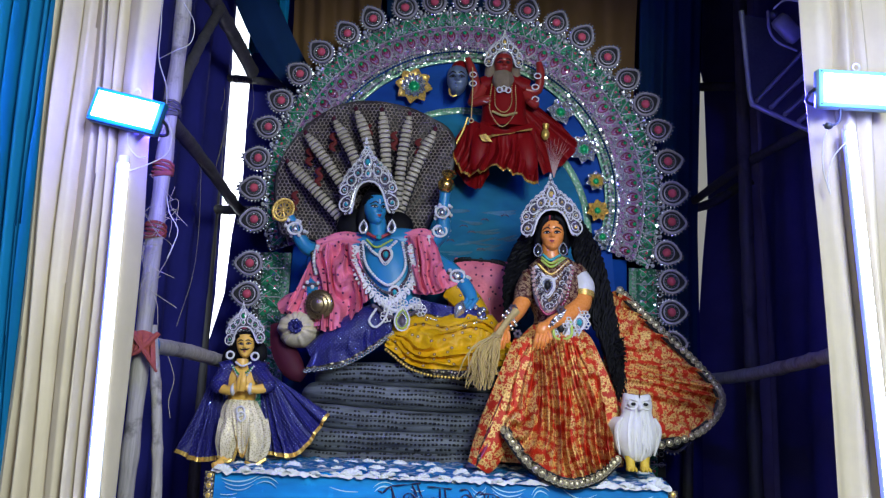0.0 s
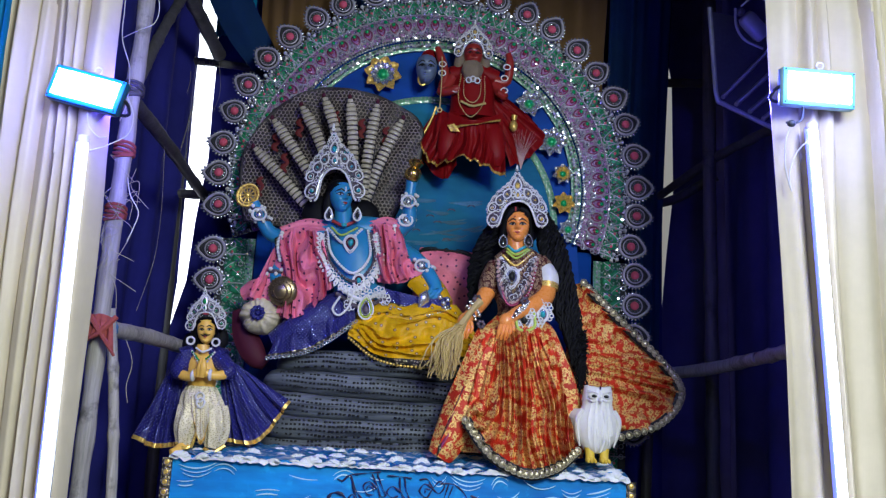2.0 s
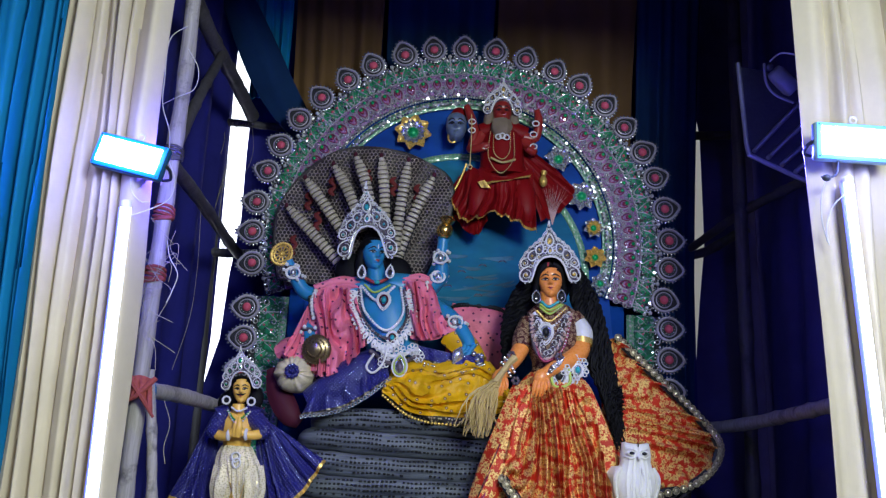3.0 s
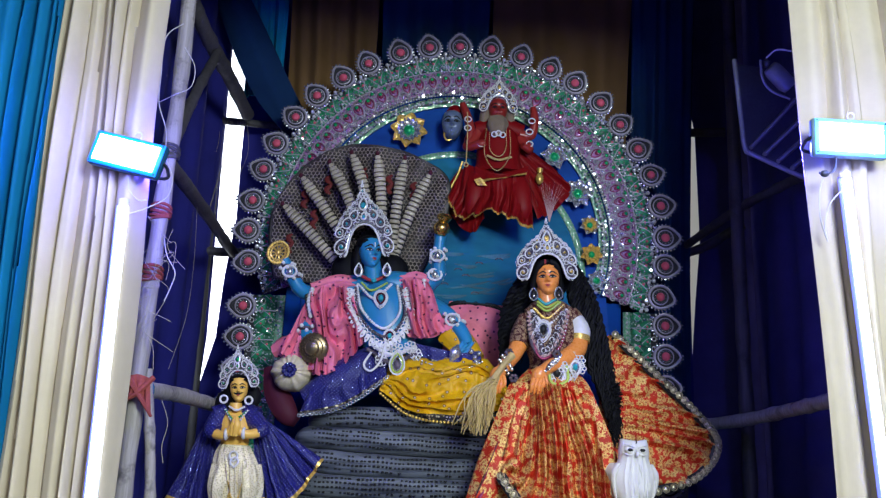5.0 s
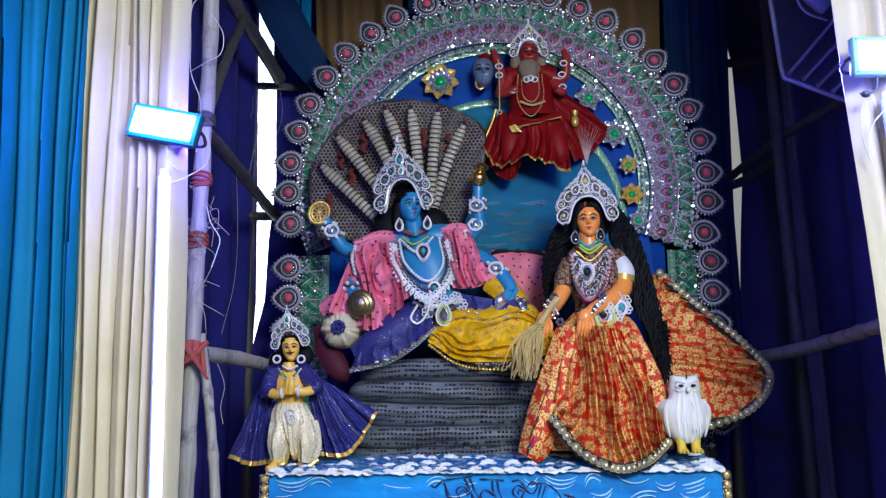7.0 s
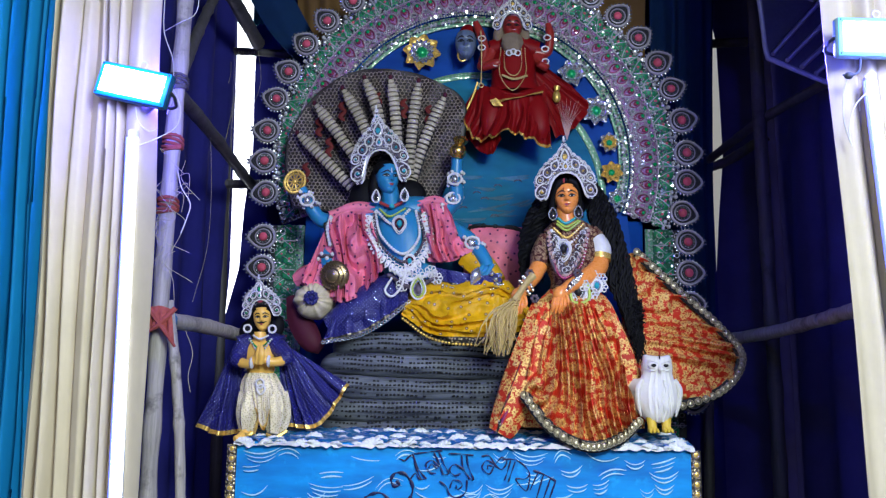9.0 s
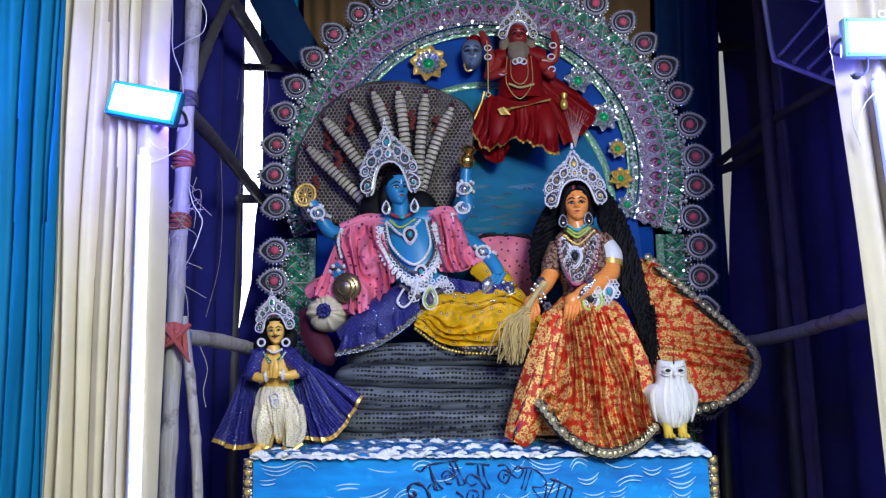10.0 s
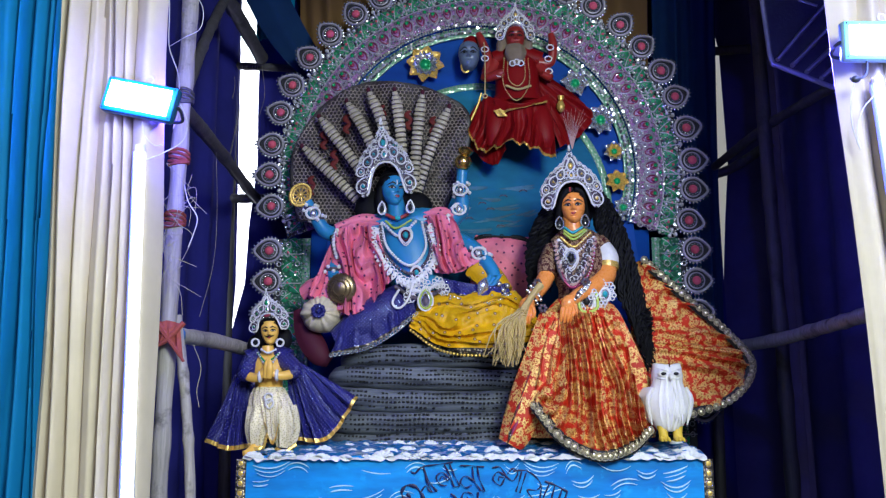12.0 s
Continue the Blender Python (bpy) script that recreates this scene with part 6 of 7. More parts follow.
    g.ball(c, (r * 0.4, 0.012, r * 0.5), TU, 10, 6)
# pink shawl over both shoulders
drape(g, [(-0.621, 4.54, 2.481), (-0.541, 4.51, 2.522), (-0.463, 4.5, 2.526), (-0.392, 4.5, 2.519)], [(-0.564, 4.43, 2.057), (-0.485, 4.42, 2.055), (-0.395, 4.42, 2.112), (-0.308, 4.43, 2.234)], PK, 4.5, 0.052, 130, 36, None, 0.0, False, warp=2.4)
drape(g, [(-0.625, 4.57, 2.481), (-0.596, 4.57, 2.505), (-0.553, 4.56, 2.515)], [(-0.735, 4.48, 2.167), (-0.647, 4.45, 2.091), (-0.502, 4.44, 2.075)], PK, 4, 0.030, 60, 24, None, 0, True, warp=2.4)
drape(g, [(-0.133, 4.52, 2.577), (-0.074, 4.52, 2.589), (0.003, 4.53, 2.578)], [(-0.095, 4.42, 2.301), (-0.01, 4.42, 2.266), (0.106, 4.43, 2.32)], PK, 3.2, 0.040, 70, 24, None, 0, False, warp=2.4)
drape(g, [(-0.10, 4.46, 2.36), (0.0, 4.47, 2.36), (0.10, 4.49, 2.40)], [(-0.09, 4.44, 2.27), (0.02, 4.45, 2.27), (0.15, 4.47, 2.335)], PK, 2, 0.016, 40, 14, None, 0, False)
g.tube([(-0.608, 4.57, 2.505), (-0.467, 4.6, 2.554), (-0.347, 4.6, 2.553)], [0.042, 0.052, 0.034], PK, 40, 22, 0.9, folds=9, depth=0.12)
g.tube([(-0.151, 4.6, 2.583), (-0.06, 4.6, 2.595), (0.0, 4.6, 2.576)], [0.038, 0.048, 0.040], PK, 40, 20, 0.9, folds=9, depth=0.12)
g.tube([(-0.622, 4.545, 2.482), (-0.607, 4.53, 2.412), (-0.593, 4.52, 2.365)], 0.020, LA, 8)
for p in glide([(-0.603, 4.53, 2.509), (-0.615, 4.52, 2.44), (-0.596, 4.5, 2.362)], 8):
    g.ball(p, 0.013, WH, 6, 4)
for p in glide([(-0.021, 4.55, 2.589), (-0.009, 4.55, 2.534), (-0.021, 4.55, 2.473)], 6):
    g.ball(p, 0.013, WH, 6, 4)
# waist ornaments
beads(g, [(-0.267, 4.42, 2.221), (-0.169, 4.4, 2.169), (-0.05, 4.42, 2.214)], 20, 0.012, WH)
beads(g, [(-0.284, 4.42, 2.192), (-0.169, 4.4, 2.131), (-0.038, 4.42, 2.185)], 22, 0.012, FI)
for c in ((-0.2, 4.4, 2.183), (-0.072, 4.4, 2.211), (-0.135, 4.39, 2.196), (-0.214, 4.4, 2.14), (-0.044, 4.41, 2.178)):
    for j in range(7):
        t = 2 * math.pi * j / 7
        g.torus((c[0] + 0.02 * math.cos(t), c[1], c[2] + 0.02 * math.sin(t)), 0.011, 0.003, WH, 8, 4)
g.torus((-0.134, 4.39, 2.119), 0.050, 0.005, WH, 14, 5, 0.75, 90, 0.5)
g.torus((-0.134, 4.385, 2.118), 0.038, 0.0045, LM, 14, 5, 0.75, 90, 0.5)
g.torus((-0.134, 4.385, 2.118), 0.028, 0.004, SI, 14, 5, 0.75, 90, 0.5)
g.ball((-0.134, 4.39, 2.113), (0.020, 0.01, 0.028), FI, 8, 6)
g.tube([(-0.266, 4.4, 2.178), (-0.299, 4.39, 2.111), (-0.264, 4.39, 2.082), (-0.219, 4.39, 2.13), (-0.2, 4.4, 2.212)], 0.006, WH, 6)
# legs: navy sequined thigh, yellow knee and skirts with lace
g.tube([(-0.178, 4.55, 2.145), (-0.306, 4.5, 2.096), (-0.462, 4.48, 1.998), (-0.585, 4.48, 1.924)], [0.10, 0.105, 0.095, 0.06], NV, 18, 20, 0.9, folds=9, depth=0.05)
drape(g, [(-0.211, 4.44, 2.16), (-0.329, 4.42, 2.143), (-0.443, 4.42, 2.086), (-0.55, 4.42, 2.015)], [(-0.18, 4.4, 2.063), (-0.292, 4.39, 1.969), (-0.423, 4.39, 1.894), (-0.601, 4.4, 1.856)], NV, 5, 0.016, 40, 14, (0.86, LA), 0.0, False)
g.tube([(-0.163, 4.55, 2.116), (-0.045, 4.48, 2.063), (0.126, 4.44, 2.072), (0.255, 4.44, 2.115)], [0.10, 0.115, 0.105, 0.075], YE, 18, 20, 0.85, folds=8, depth=0.05)
g.tube([(0.256, 4.46, 2.132), (0.325, 4.44, 2.043), (0.379, 4.43, 1.957), (0.429, 4.43, 1.934)], [0.075, 0.075, 0.06, 0.04], YE, 16, 16, 0.9, folds=7, depth=0.06)
g.tube([(0.102, 4.52, 2.317), (0.188, 4.5, 2.254), (0.257, 4.47, 2.162)], [0.06, 0.07, 0.06], YE, 16, 12, 0.8, folds=7, depth=0.06)
def swagged(up, low, mi, folds, amp, band, nu=90, nv=34):
    """Cloth gathered sideways from knee to hip, its folds running along it."""
    A, B = glide(up, nu), glide(low, nu)

    def fn(u, v):
        i = round(u * nu)
        p = A[i] * (1 - v) + B[i] * v
        w = folds * (v * (1.15 - 0.45 * u) - 0.16 * math.sin(math.pi * u)) + 1.7 * noise.noise((u * 3.2, v * 2.4, 2.2))
        f = 1 - abs(math.sin(math.pi * w)) ** 0.7
        return (p[0], p[1] - 0.03 * math.sin(math.pi * v) - amp * f * (0.35 + 0.65 * math.sin(math.pi * min(1, u * 1.1))) - 0.4 * amp * noise.noise((u * 16, v * 7, 4)), p[2] - 0.3 * amp * f)
    g.sheet(fn, nu, nv, mi, 0.005, band)


swagged([(-0.181, 4.43, 2.078), (-0.044, 4.42, 2.136), (0.126, 4.39, 2.126), (0.282, 4.4, 2.158), (0.419, 4.41, 2.039)], [(-0.219, 4.4, 1.99), (-0.086, 4.37, 1.891), (0.08, 4.35, 1.859), (0.275, 4.36, 1.873), (0.458, 4.38, 1.921)], YE, 4.4, 0.050, (0.90, LA), 120, 44)
drape(g, [(-0.05, 4.44, 2.24), (0.07, 4.41, 2.212), (0.183, 4.4, 2.196), (0.275, 4.41, 2.211)], [(-0.039, 4.42, 2.157), (0.083, 4.39, 2.123), (0.196, 4.38, 2.116), (0.29, 4.4, 2.152)], NV, 3, 0.012, 36, 8, (0.7, LA), 0.0, False)
for p in glide([(-0.044, 4.4, 2.154), (0.083, 4.37, 2.115), (0.195, 4.36, 2.108), (0.289, 4.38, 2.15)], 22):
    g.ball(p, 0.006, SI, 6, 4)
for p in glide([(-0.207, 4.39, 1.972), (-0.072, 4.35, 1.876), (0.094, 4.33, 1.844), (0.287, 4.34, 1.86), (0.451, 4.37, 1.912)], 40):
    g.ball(p, 0.008, GO, 6, 4)
for p in glide([(-0.179, 4.385, 2.056), (-0.291, 4.375, 1.959), (-0.422, 4.375, 1.884), (-0.599, 4.385, 1.849)], 26):
    g.torus(p, 0.008, 0.003, SI, 8, 4)
for c in ((0.253, 4.385, 2.173), (0.273, 4.385, 2.193), (0.234, 4.385, 2.202), (0.261, 4.385, 2.151)):
    g.ball(c, 0.014, SI, 8, 5)
thing("blue_statue", g, mats("blue_skin", "black", "pink", "navy", "yellow", "white", "gold", "filigree", "turquoise", "ink", "lips", "lace", "lime", "maroon", "silver"),
      "blue painted clay statue reclining in pink shawl and yellow skirt", "statue")

# what it holds
disc = thing("discus", None, (), "gold openwork discus held upright by statue", "discus")
disc.matrix_world = pose(*(-0.791, 4.49, 2.69)) @ pose(0, 0, 0, 0, 35, 25)
g = Geo()
g.torus((0, 0, 0), 0.050, 0.008, 0, 22, 6, 1.25)
g.torus((0, 0, 0), 0.036, 0.005, 0, 20, 5, 1.25)
part("rim", g, M["gold"], disc)
for j in range(10):
    t = 2 * math.pi * j / 10
    g = Geo()
    g.tube([(0, 0, 0), (0.05 * math.cos(t), 0, 0.062 * math.sin(t))], 0.004, 0, 5, 2)
    part("spoke", g, M["gold"], disc)
g = Geo()
g.ball((0, -0.004, 0), (0.014, 0.012, 0.016), 0, 10, 6)
part("hub", g, M["gold"], disc)
mace = thing("mace", None, (), "dull brass mace with round domed head", "mace")
mace.matrix_world = pose(*(-0.555, 4.41, 2.186)) @ pose(0, 0, 0, 8, 0, -10)
g = Geo()
prof = [(0.072, 0.012), (0.076, 0.0), (0.070, -0.010), (0.052, -0.016), (0.050, -0.024), (0.036, -0.030), (0.034, -0.040), (0.016, -0.046), (0.004, -0.048)]
g.rings([[(r * math.cos(t), y, r * math.sin(t)) for t in np.linspace(0, 2 * math.pi, 29)[:-1]] for r, y in prof])
part("head", g, M["brass"], mace)
g = Geo()
for r, y in ((0.073, -0.004), (0.052, -0.020), (0.035, -0.036)):
    for t in np.linspace(0, 2 * math.pi, 25)[:-1]:
        g.ball((r * math.cos(t), y - 0.004, r * math.sin(t)), 0.005, 0, 5, 4)
part("beading", g, M["brass"], mace, kind="stuff")
pot = thing("gold_pot", None, (), "small gold pot raised on the statue's hand", "pot")
pot.matrix_world = pose(*(0.062, 4.53, 2.892)) @ pose(0, 0, 0, 10, 12, 0) @ Matrix.Diagonal((0.95, 0.95, 0.98, 1))
g = Geo()
prof = [(0.010, -0.058), (0.030, -0.052), (0.044, -0.030), (0.046, -0.008), (0.034, 0.012), (0.024, 0.020), (0.036, 0.034), (0.043, 0.048), (0.034, 0.060), (0.014, 0.068)]
g.rings([[(r * (1 + 0.05 * math.cos(8 * t)) * math.cos(t), r * math.sin(t), z) for t in np.linspace(0, 2 * math.pi, 25)[:-1]] for r, z in prof])
part("body", g, M["gold_metal"], pot)
conch = thing("conch", None, (), "white conch shell in the statue's lowered hand", "conch")
conch.matrix_world = pose(*(0.149, 4.39, 2.186)) @ pose(0, 0, 0, 0, 20, 0)
g = Geo()
prof = [(0.003, -0.06), (0.012, -0.04), (0.026, -0.012), (0.031, 0.012), (0.024, 0.026), (0.019, 0.034), (0.012, 0.042), (0.004, 0.052)]
g.rings([[(r * (1 + 0.10 * math.cos(3 * t)) * math.cos(t), r * math.sin(t), z) for t in np.linspace(0, 2 * math.pi, 21)[:-1]] for r, z in prof])
part("shell", g, M["silver"], conch)

# cushions
def cushion(c, s, tilt, mat, label, edge):
    o = thing("cushion", None, (), label, "cushion", "cushions of the couch")
    o.matrix_world = pose(*c) @ pose(0, 0, 0, *tilt)
    g = Geo()
    rows = []
    for i in range(13):
        v = i / 12 * 2 - 1
        rows.append([(s[0] * math.copysign(abs(math.cos(t)) ** 0.55, math.cos(t)) * (1 - 0.10 * abs(v) ** 4), s[1] * math.copysign(abs(math.sin(t)) ** 0.8, math.sin(t)) * math.sqrt(max(0.02, 1 - v ** 4)) * (1 + 0.05 * math.sin(5 * t + 4 * v)), s[2] * v) for t in np.linspace(0, 2 * math.pi, 33)[:-1]])
    g.rings(rows)
    part("cover", g, mat, o)
    g = Geo()
    pts = [(s[0] * math.copysign(abs(math.cos(t)) ** 0.4, math.cos(t)) * 0.98, -0.4 * s[1], s[2] * math.copysign(abs(math.sin(t)) ** 0.4, math.sin(t)) * 0.98) for t in np.linspace(0, 2 * math.pi, 65)[:-1]]
    for p in pts:
        g.torus(p, 0.011, 0.003, 0, 8, 4)
    g.tube(pts, 0.006, 0, 5, loop=True)
    part("lace_edge", g, edge, o)


cushion((0.261, 4.78, 2.323), (0.165, 0.06, 0.20), (6, 4, -8), M["pink"], "pink dotted cushion with black lace edge", M["ink"])
o = thing("bolster", None, (), "cream and maroon bolster with gathered round end", "cushion")
g = Geo()
c = (-0.666, 4.5, 2.068)
rows = []
for k, y in ((0.12, -0.075), (0.3, -0.080), (0.6, -0.070), (0.85, -0.045), (1.0, 0.0), (0.97, 0.05), (0.8, 0.09)):
    rows.append([(c[0] + 0.105 * k * math.cos(t) * (1 + 0.10 * noise.noise((2 * math.cos(t), 2 * math.sin(t), 3 * k))), c[1] + y + 0.030 * k * noise.noise((3.2 * math.cos(t), 3.2 * math.sin(t), 1.5 * k)) + 0.006 * k * math.cos(13 * t + 2 * math.sin(3 * t)), c[2] + 0.095 * k * math.sin(t) * (1 + 0.10 * noise.noise((2 * math.cos(t), 2 * math.sin(t), 5 + k)))) for t in np.linspace(0, 2 * math.pi, 141)[:-1]])
g.rings(rows)
part("cover", g, M["satin"], o)
g = Geo()
g.tube([(-0.788, 4.62, 2.187), (-0.716, 4.6, 2.214), (-0.601, 4.56, 2.223)], [0.035, 0.055, 0.04], 0, 14, 12, 0.9, folds=7, depth=0.07)
part("pink_fold", g, M["pink"], o)
g = Geo()
g.tube([(-0.794, 4.6, 2.1), (-0.752, 4.58, 1.974), (-0.687, 4.56, 1.87), (-0.628, 4.56, 1.826)], [0.035, 0.06, 0.06, 0.03], 0, 14, 12, 0.7, folds=7, depth=0.08)
part("maroon_fold", g, M["maroon"], o)
g = Geo()
for j in range(9):
    t = 2 * math.pi * j / 9
    c = (-0.668, 4.4, 2.071)
    g.ball((c[0] + 0.026 * math.cos(t), c[1], c[2] + 0.026 * math.sin(t)), (0.013, 0.008, 0.013), 0, 8, 5)
g.ball((-0.667, 4.395, 2.07), 0.014, 0, 8, 6)
part("rosette", g, M["navy"], o)


# ---- the seated figure in red and gold brocade ----
SK, HA, BR, WH, GO, FI, TU, IN, LI, LA, BL, SI, RD, GR, CO, PL = range(16)
g = Geo()
fc = (0.596, 4.275, 2.567)
g.ball((0.616, 4.36, 2.636), (0.120, 0.10, 0.16), HA, 16, 10)
head(g, fc, 0.059, 1.13, SK, IN, LI, WH, HA, -0.13, 2, 2)
for s in (-1, 1):
    g.tube([(fc[0] + s * 0.004, fc[1] - 0.045, fc[2] + 0.082), (fc[0] + s * 0.044, fc[1] - 0.036, fc[2] + 0.060), (fc[0] + s * 0.066, fc[1] + 0.005, fc[2] - 0.01), (fc[0] + s * 0.070, fc[1] + 0.04, fc[2] - 0.09)], [0.014, 0.018, 0.017, 0.018], HA, 8)
g.tube([(0.575, 4.215, 2.651), (0.574, 4.21, 2.63)], 0.005, LI, 5)
g.ball((0.572, 4.203, 2.6), 0.004, LI, 6, 4)
g.tube([(0.586, 4.29, 2.529), (0.606, 4.3, 2.397)], [0.040, 0.052], SK, 12)
tiara(g, (0.588, 4.195, 2.548), 0.148, 0.292, FI, WH, SI, GO, 0.0255, 3, -0.05)
for j in range(17):
    a = Vector((0.590, 4.20, 2.842))
    g.tube([a, a + Vector((0.0035 * (j - 7), 0, 0.10)), a + Vector((0.0075 * (j - 6), -0.01, 0.18 + 0.03 * math.sin(2.3 * j)))], [0.0014, 0.0009, 0.0005], PL, 4)
for c in ((0.522, 4.23, 2.473), (0.649, 4.25, 2.488)):
    g.torus(c, 0.026, 0.0042, SI, 14, 5, 0.75, 90, 0.4)
    g.ball(c, (0.014, 0.008, 0.020), IN, 10, 6)
    g.ball((c[0], c[1] - 0.008, c[2] - 0.008), 0.006, SI, 6, 4)
# wavy hair down both sides
rh = random.Random(31)
def lock(pts, r):
    q = glide(pts, 30)
    ph = rh.uniform(0, 6)
    g.tube([(p[0] + 0.015 * math.sin(i * 1.7 + ph), p[1] + 0.013 * math.cos(i * 1.7 + ph), p[2]) for i, p in enumerate(q)], [r * (1 + 0.25 * math.sin(i * 1.5 + ph)) * (1 if i < 26 else (31 - i) / 5.5) for i in range(31)], HA, 6, 30)
for k in range(120):
    u = k / 119
    j = lambda s=0.02: rh.uniform(-s, s)
    a, b, c, d, e = Vector((0.725, 4.36, 2.665)), Vector((0.787, 4.36, 2.489)), Vector((0.839, 4.34, 2.255)), Vector((0.904, 4.3, 2.026)), Vector((0.942, 4.26, 1.778))
    w = (u - 0.5)
    lock([a + Vector((0.05 * w, j(), 0)), b + Vector((0.12 * w, j(0.03), 0)), c + Vector((0.125 * w, j(0.03), 0)), d + Vector((0.065 * w, j(0.02), 0.03 * j(1))), e + Vector((0.028 * w, j(), rh.uniform(-0.06, 0.30)))], 0.0058)
for k in range(90):
    u = k / 89
    w = u - 0.5
    a, b, c, d = Vector((0.532, 4.37, 2.654)), Vector((0.477, 4.38, 2.495)), Vector((0.446, 4.38, 2.35)), Vector((0.43, 4.38, 2.149))
    lock([a + Vector((0.05 * w, 0, 0)), b + Vector((0.12 * w, rh.uniform(-0.02, 0.03), 0)), c + Vector((0.13 * w, rh.uniform(-0.02, 0.03), 0)), d + Vector((0.09 * w, 0, rh.uniform(-0.03, 0.20)))], 0.006)
# torso and arms
g.tube([(0.617, 4.33, 2.448), (0.619, 4.32, 2.366), (0.612, 4.29, 2.262), (0.621, 4.3, 2.165), (0.627, 4.32, 2.07)], [0.06, 0.120, 0.130, 0.105, 0.12], BL, 20, 20, 0.8)
g.tube([(0.514, 4.33, 2.369), (0.611, 4.33, 2.411), (0.73, 4.33, 2.368)], [0.055, 0.075, 0.06], BL, 14)
g.tube([(0.512, 4.31, 2.359), (0.473, 4.28, 2.281), (0.457, 4.25, 2.22)], [0.058, 0.054, 0.048], BL, 14, folds=6, depth=0.04)
g.tube([(0.457, 4.25, 2.225), (0.426, 4.22, 2.168), (0.375, 4.18, 2.1), (0.348, 4.16, 2.06)], [0.041, 0.038, 0.030, 0.027], SK, 12)
g.tube([(0.731, 4.32, 2.366), (0.754, 4.3, 2.316), (0.756, 4.29, 2.275)], [0.058, 0.060, 0.054], WH, 14, folds=5, depth=0.06)
g.tube([(0.705, 4.325, 2.395), (0.735, 4.315, 2.359)], [0.06, 0.062], BL, 14)
g.tube([(0.756, 4.29, 2.275), (0.736, 4.25, 2.213), (0.665, 4.19, 2.155), (0.587, 4.14, 2.11), (0.546, 4.12, 2.073)], [0.048, 0.048, 0.040, 0.031, 0.030], SK, 14)
g.tube([(0.756, 4.29, 2.287), (0.754, 4.285, 2.258)], [0.057, 0.056], GO, 14)
for c0 in ((0.539, 4.11, 2.069), (0.348, 4.15, 2.064)):
    c0 = Vector(c0)
    g.ball(c0, (0.036, 0.026, 0.042), SK, 12, 8, (0, 25, 0))
    for k in range(4):
        a = c0 + Vector((-0.028 + 0.016 * k, -0.012, -0.022))
        g.tube([a, a + Vector((-0.008, -0.012, -0.035)), a + Vector((-0.012, 0.0, -0.072 + 0.006 * abs(k - 1.5)))], [0.012, 0.0105, 0.007], SK, 7)
    a = c0 + Vector((0.026, -0.012, -0.008))
    g.tube([a, a + Vector((0.006, -0.01, -0.03)), a + Vector((0.0, -0.006, -0.052))], [0.012, 0.010, 0.007], SK, 7)
for c, r, tl in (((0.597, 4.14, 2.116), 0.042, 35), ((0.622, 4.16, 2.135), 0.046, 35), ((0.58, 4.13, 2.104), 0.040, 35), ((0.378, 4.18, 2.106), 0.040, -35), ((0.396, 4.195, 2.129), 0.042, -35)):
    g.ball(c, (0.013, r, r), WH if r > 0.041 else FI, 12, 8, (0, tl, 0))
    for j in range(10):
        t = 2 * math.pi * j / 10
        o3 = Euler((0, radians(tl), 0)).to_matrix() @ Vector((0, r * math.cos(t), r * math.sin(t)))
        g.ball(Vector(c) + o3, 0.008, SI, 6, 4)
for c in ((0.624, 4.13, 2.173), (0.401, 4.16, 2.173), (0.423, 4.14, 2.05)):
    for j in range(6):
        t = 2 * math.pi * j / 6
        g.ball((c[0] + 0.014 * math.cos(t), c[1], c[2] + 0.014 * math.sin(t)), (0.009, 0.006, 0.009), FI, 6, 4)
# jewellery
for pts, n, r, mi in (([(0.552, 4.255, 2.459), (0.585, 4.235, 2.432), (0.633, 4.255, 2.461)], 14, 0.008, TU), ([(0.546, 4.25, 2.444), (0.588, 4.225, 2.413), (0.645, 4.25, 2.449)], 16, 0.0065, GR), ([(0.544, 4.24, 2.427), (0.59, 4.22, 2.395), (0.656, 4.25, 2.446)], 16, 0.0065, GR), ([(0.527, 4.24, 2.408), (0.587, 4.21, 2.357), (0.672, 4.25, 2.432)], 18, 0.007, GO), ([(0.516, 4.24, 2.394), (0.585, 4.2, 2.322), (0.688, 4.25, 2.409)], 20, 0.010, WH),
                      ([(0.498, 4.24, 2.352), (0.51, 4.18, 2.23), (0.55, 4.17, 2.174), (0.633, 4.18, 2.23), (0.68, 4.24, 2.379)], 34, 0.010, FI), ([(0.504, 4.24, 2.363), (0.52, 4.175, 2.219), (0.565, 4.165, 2.152), (0.648, 4.175, 2.218), (0.697, 4.24, 2.384)], 38, 0.008, RD)):
    beads(g, pts, n, r, mi)
    g.tube(pts, r * 0.5, WH, 6, 24)
for c, r in (((0.567, 4.19, 2.298), 0.042), ((0.63, 4.15, 2.09), 0.050), ((0.721, 4.18, 2.121), 0.030)):
    g.torus(c, r * 1.1, 0.0035, WH, 16, 5, 0.8, 270, 0.4)
    g.torus(c, r * 0.88, 0.0045, WH, 16, 5, 0.8, 270, 0.4)
    g.torus(c, r * 0.62, 0.006, SI, 14, 5, 0.8, 270, 0.3)
    g.ball(c, (r * 0.38, 0.012, r * 0.5), IN if r > 0.04 else TU, 10, 6)
for c in ((0.701, 4.18, 2.17), (0.745, 4.19, 2.155), (0.595, 4.14, 2.049), (0.666, 4.15, 2.063), (0.7, 4.16, 2.078), (0.656, 4.14, 2.115), (0.749, 4.19, 2.117)):
    for j in range(6):
        t = 2 * math.pi * j / 6
        g.torus((c[0] + 0.017 * math.cos(t), c[1], c[2] + 0.017 * math.sin(t)), 0.010, 0.003, WH, 8, 4)
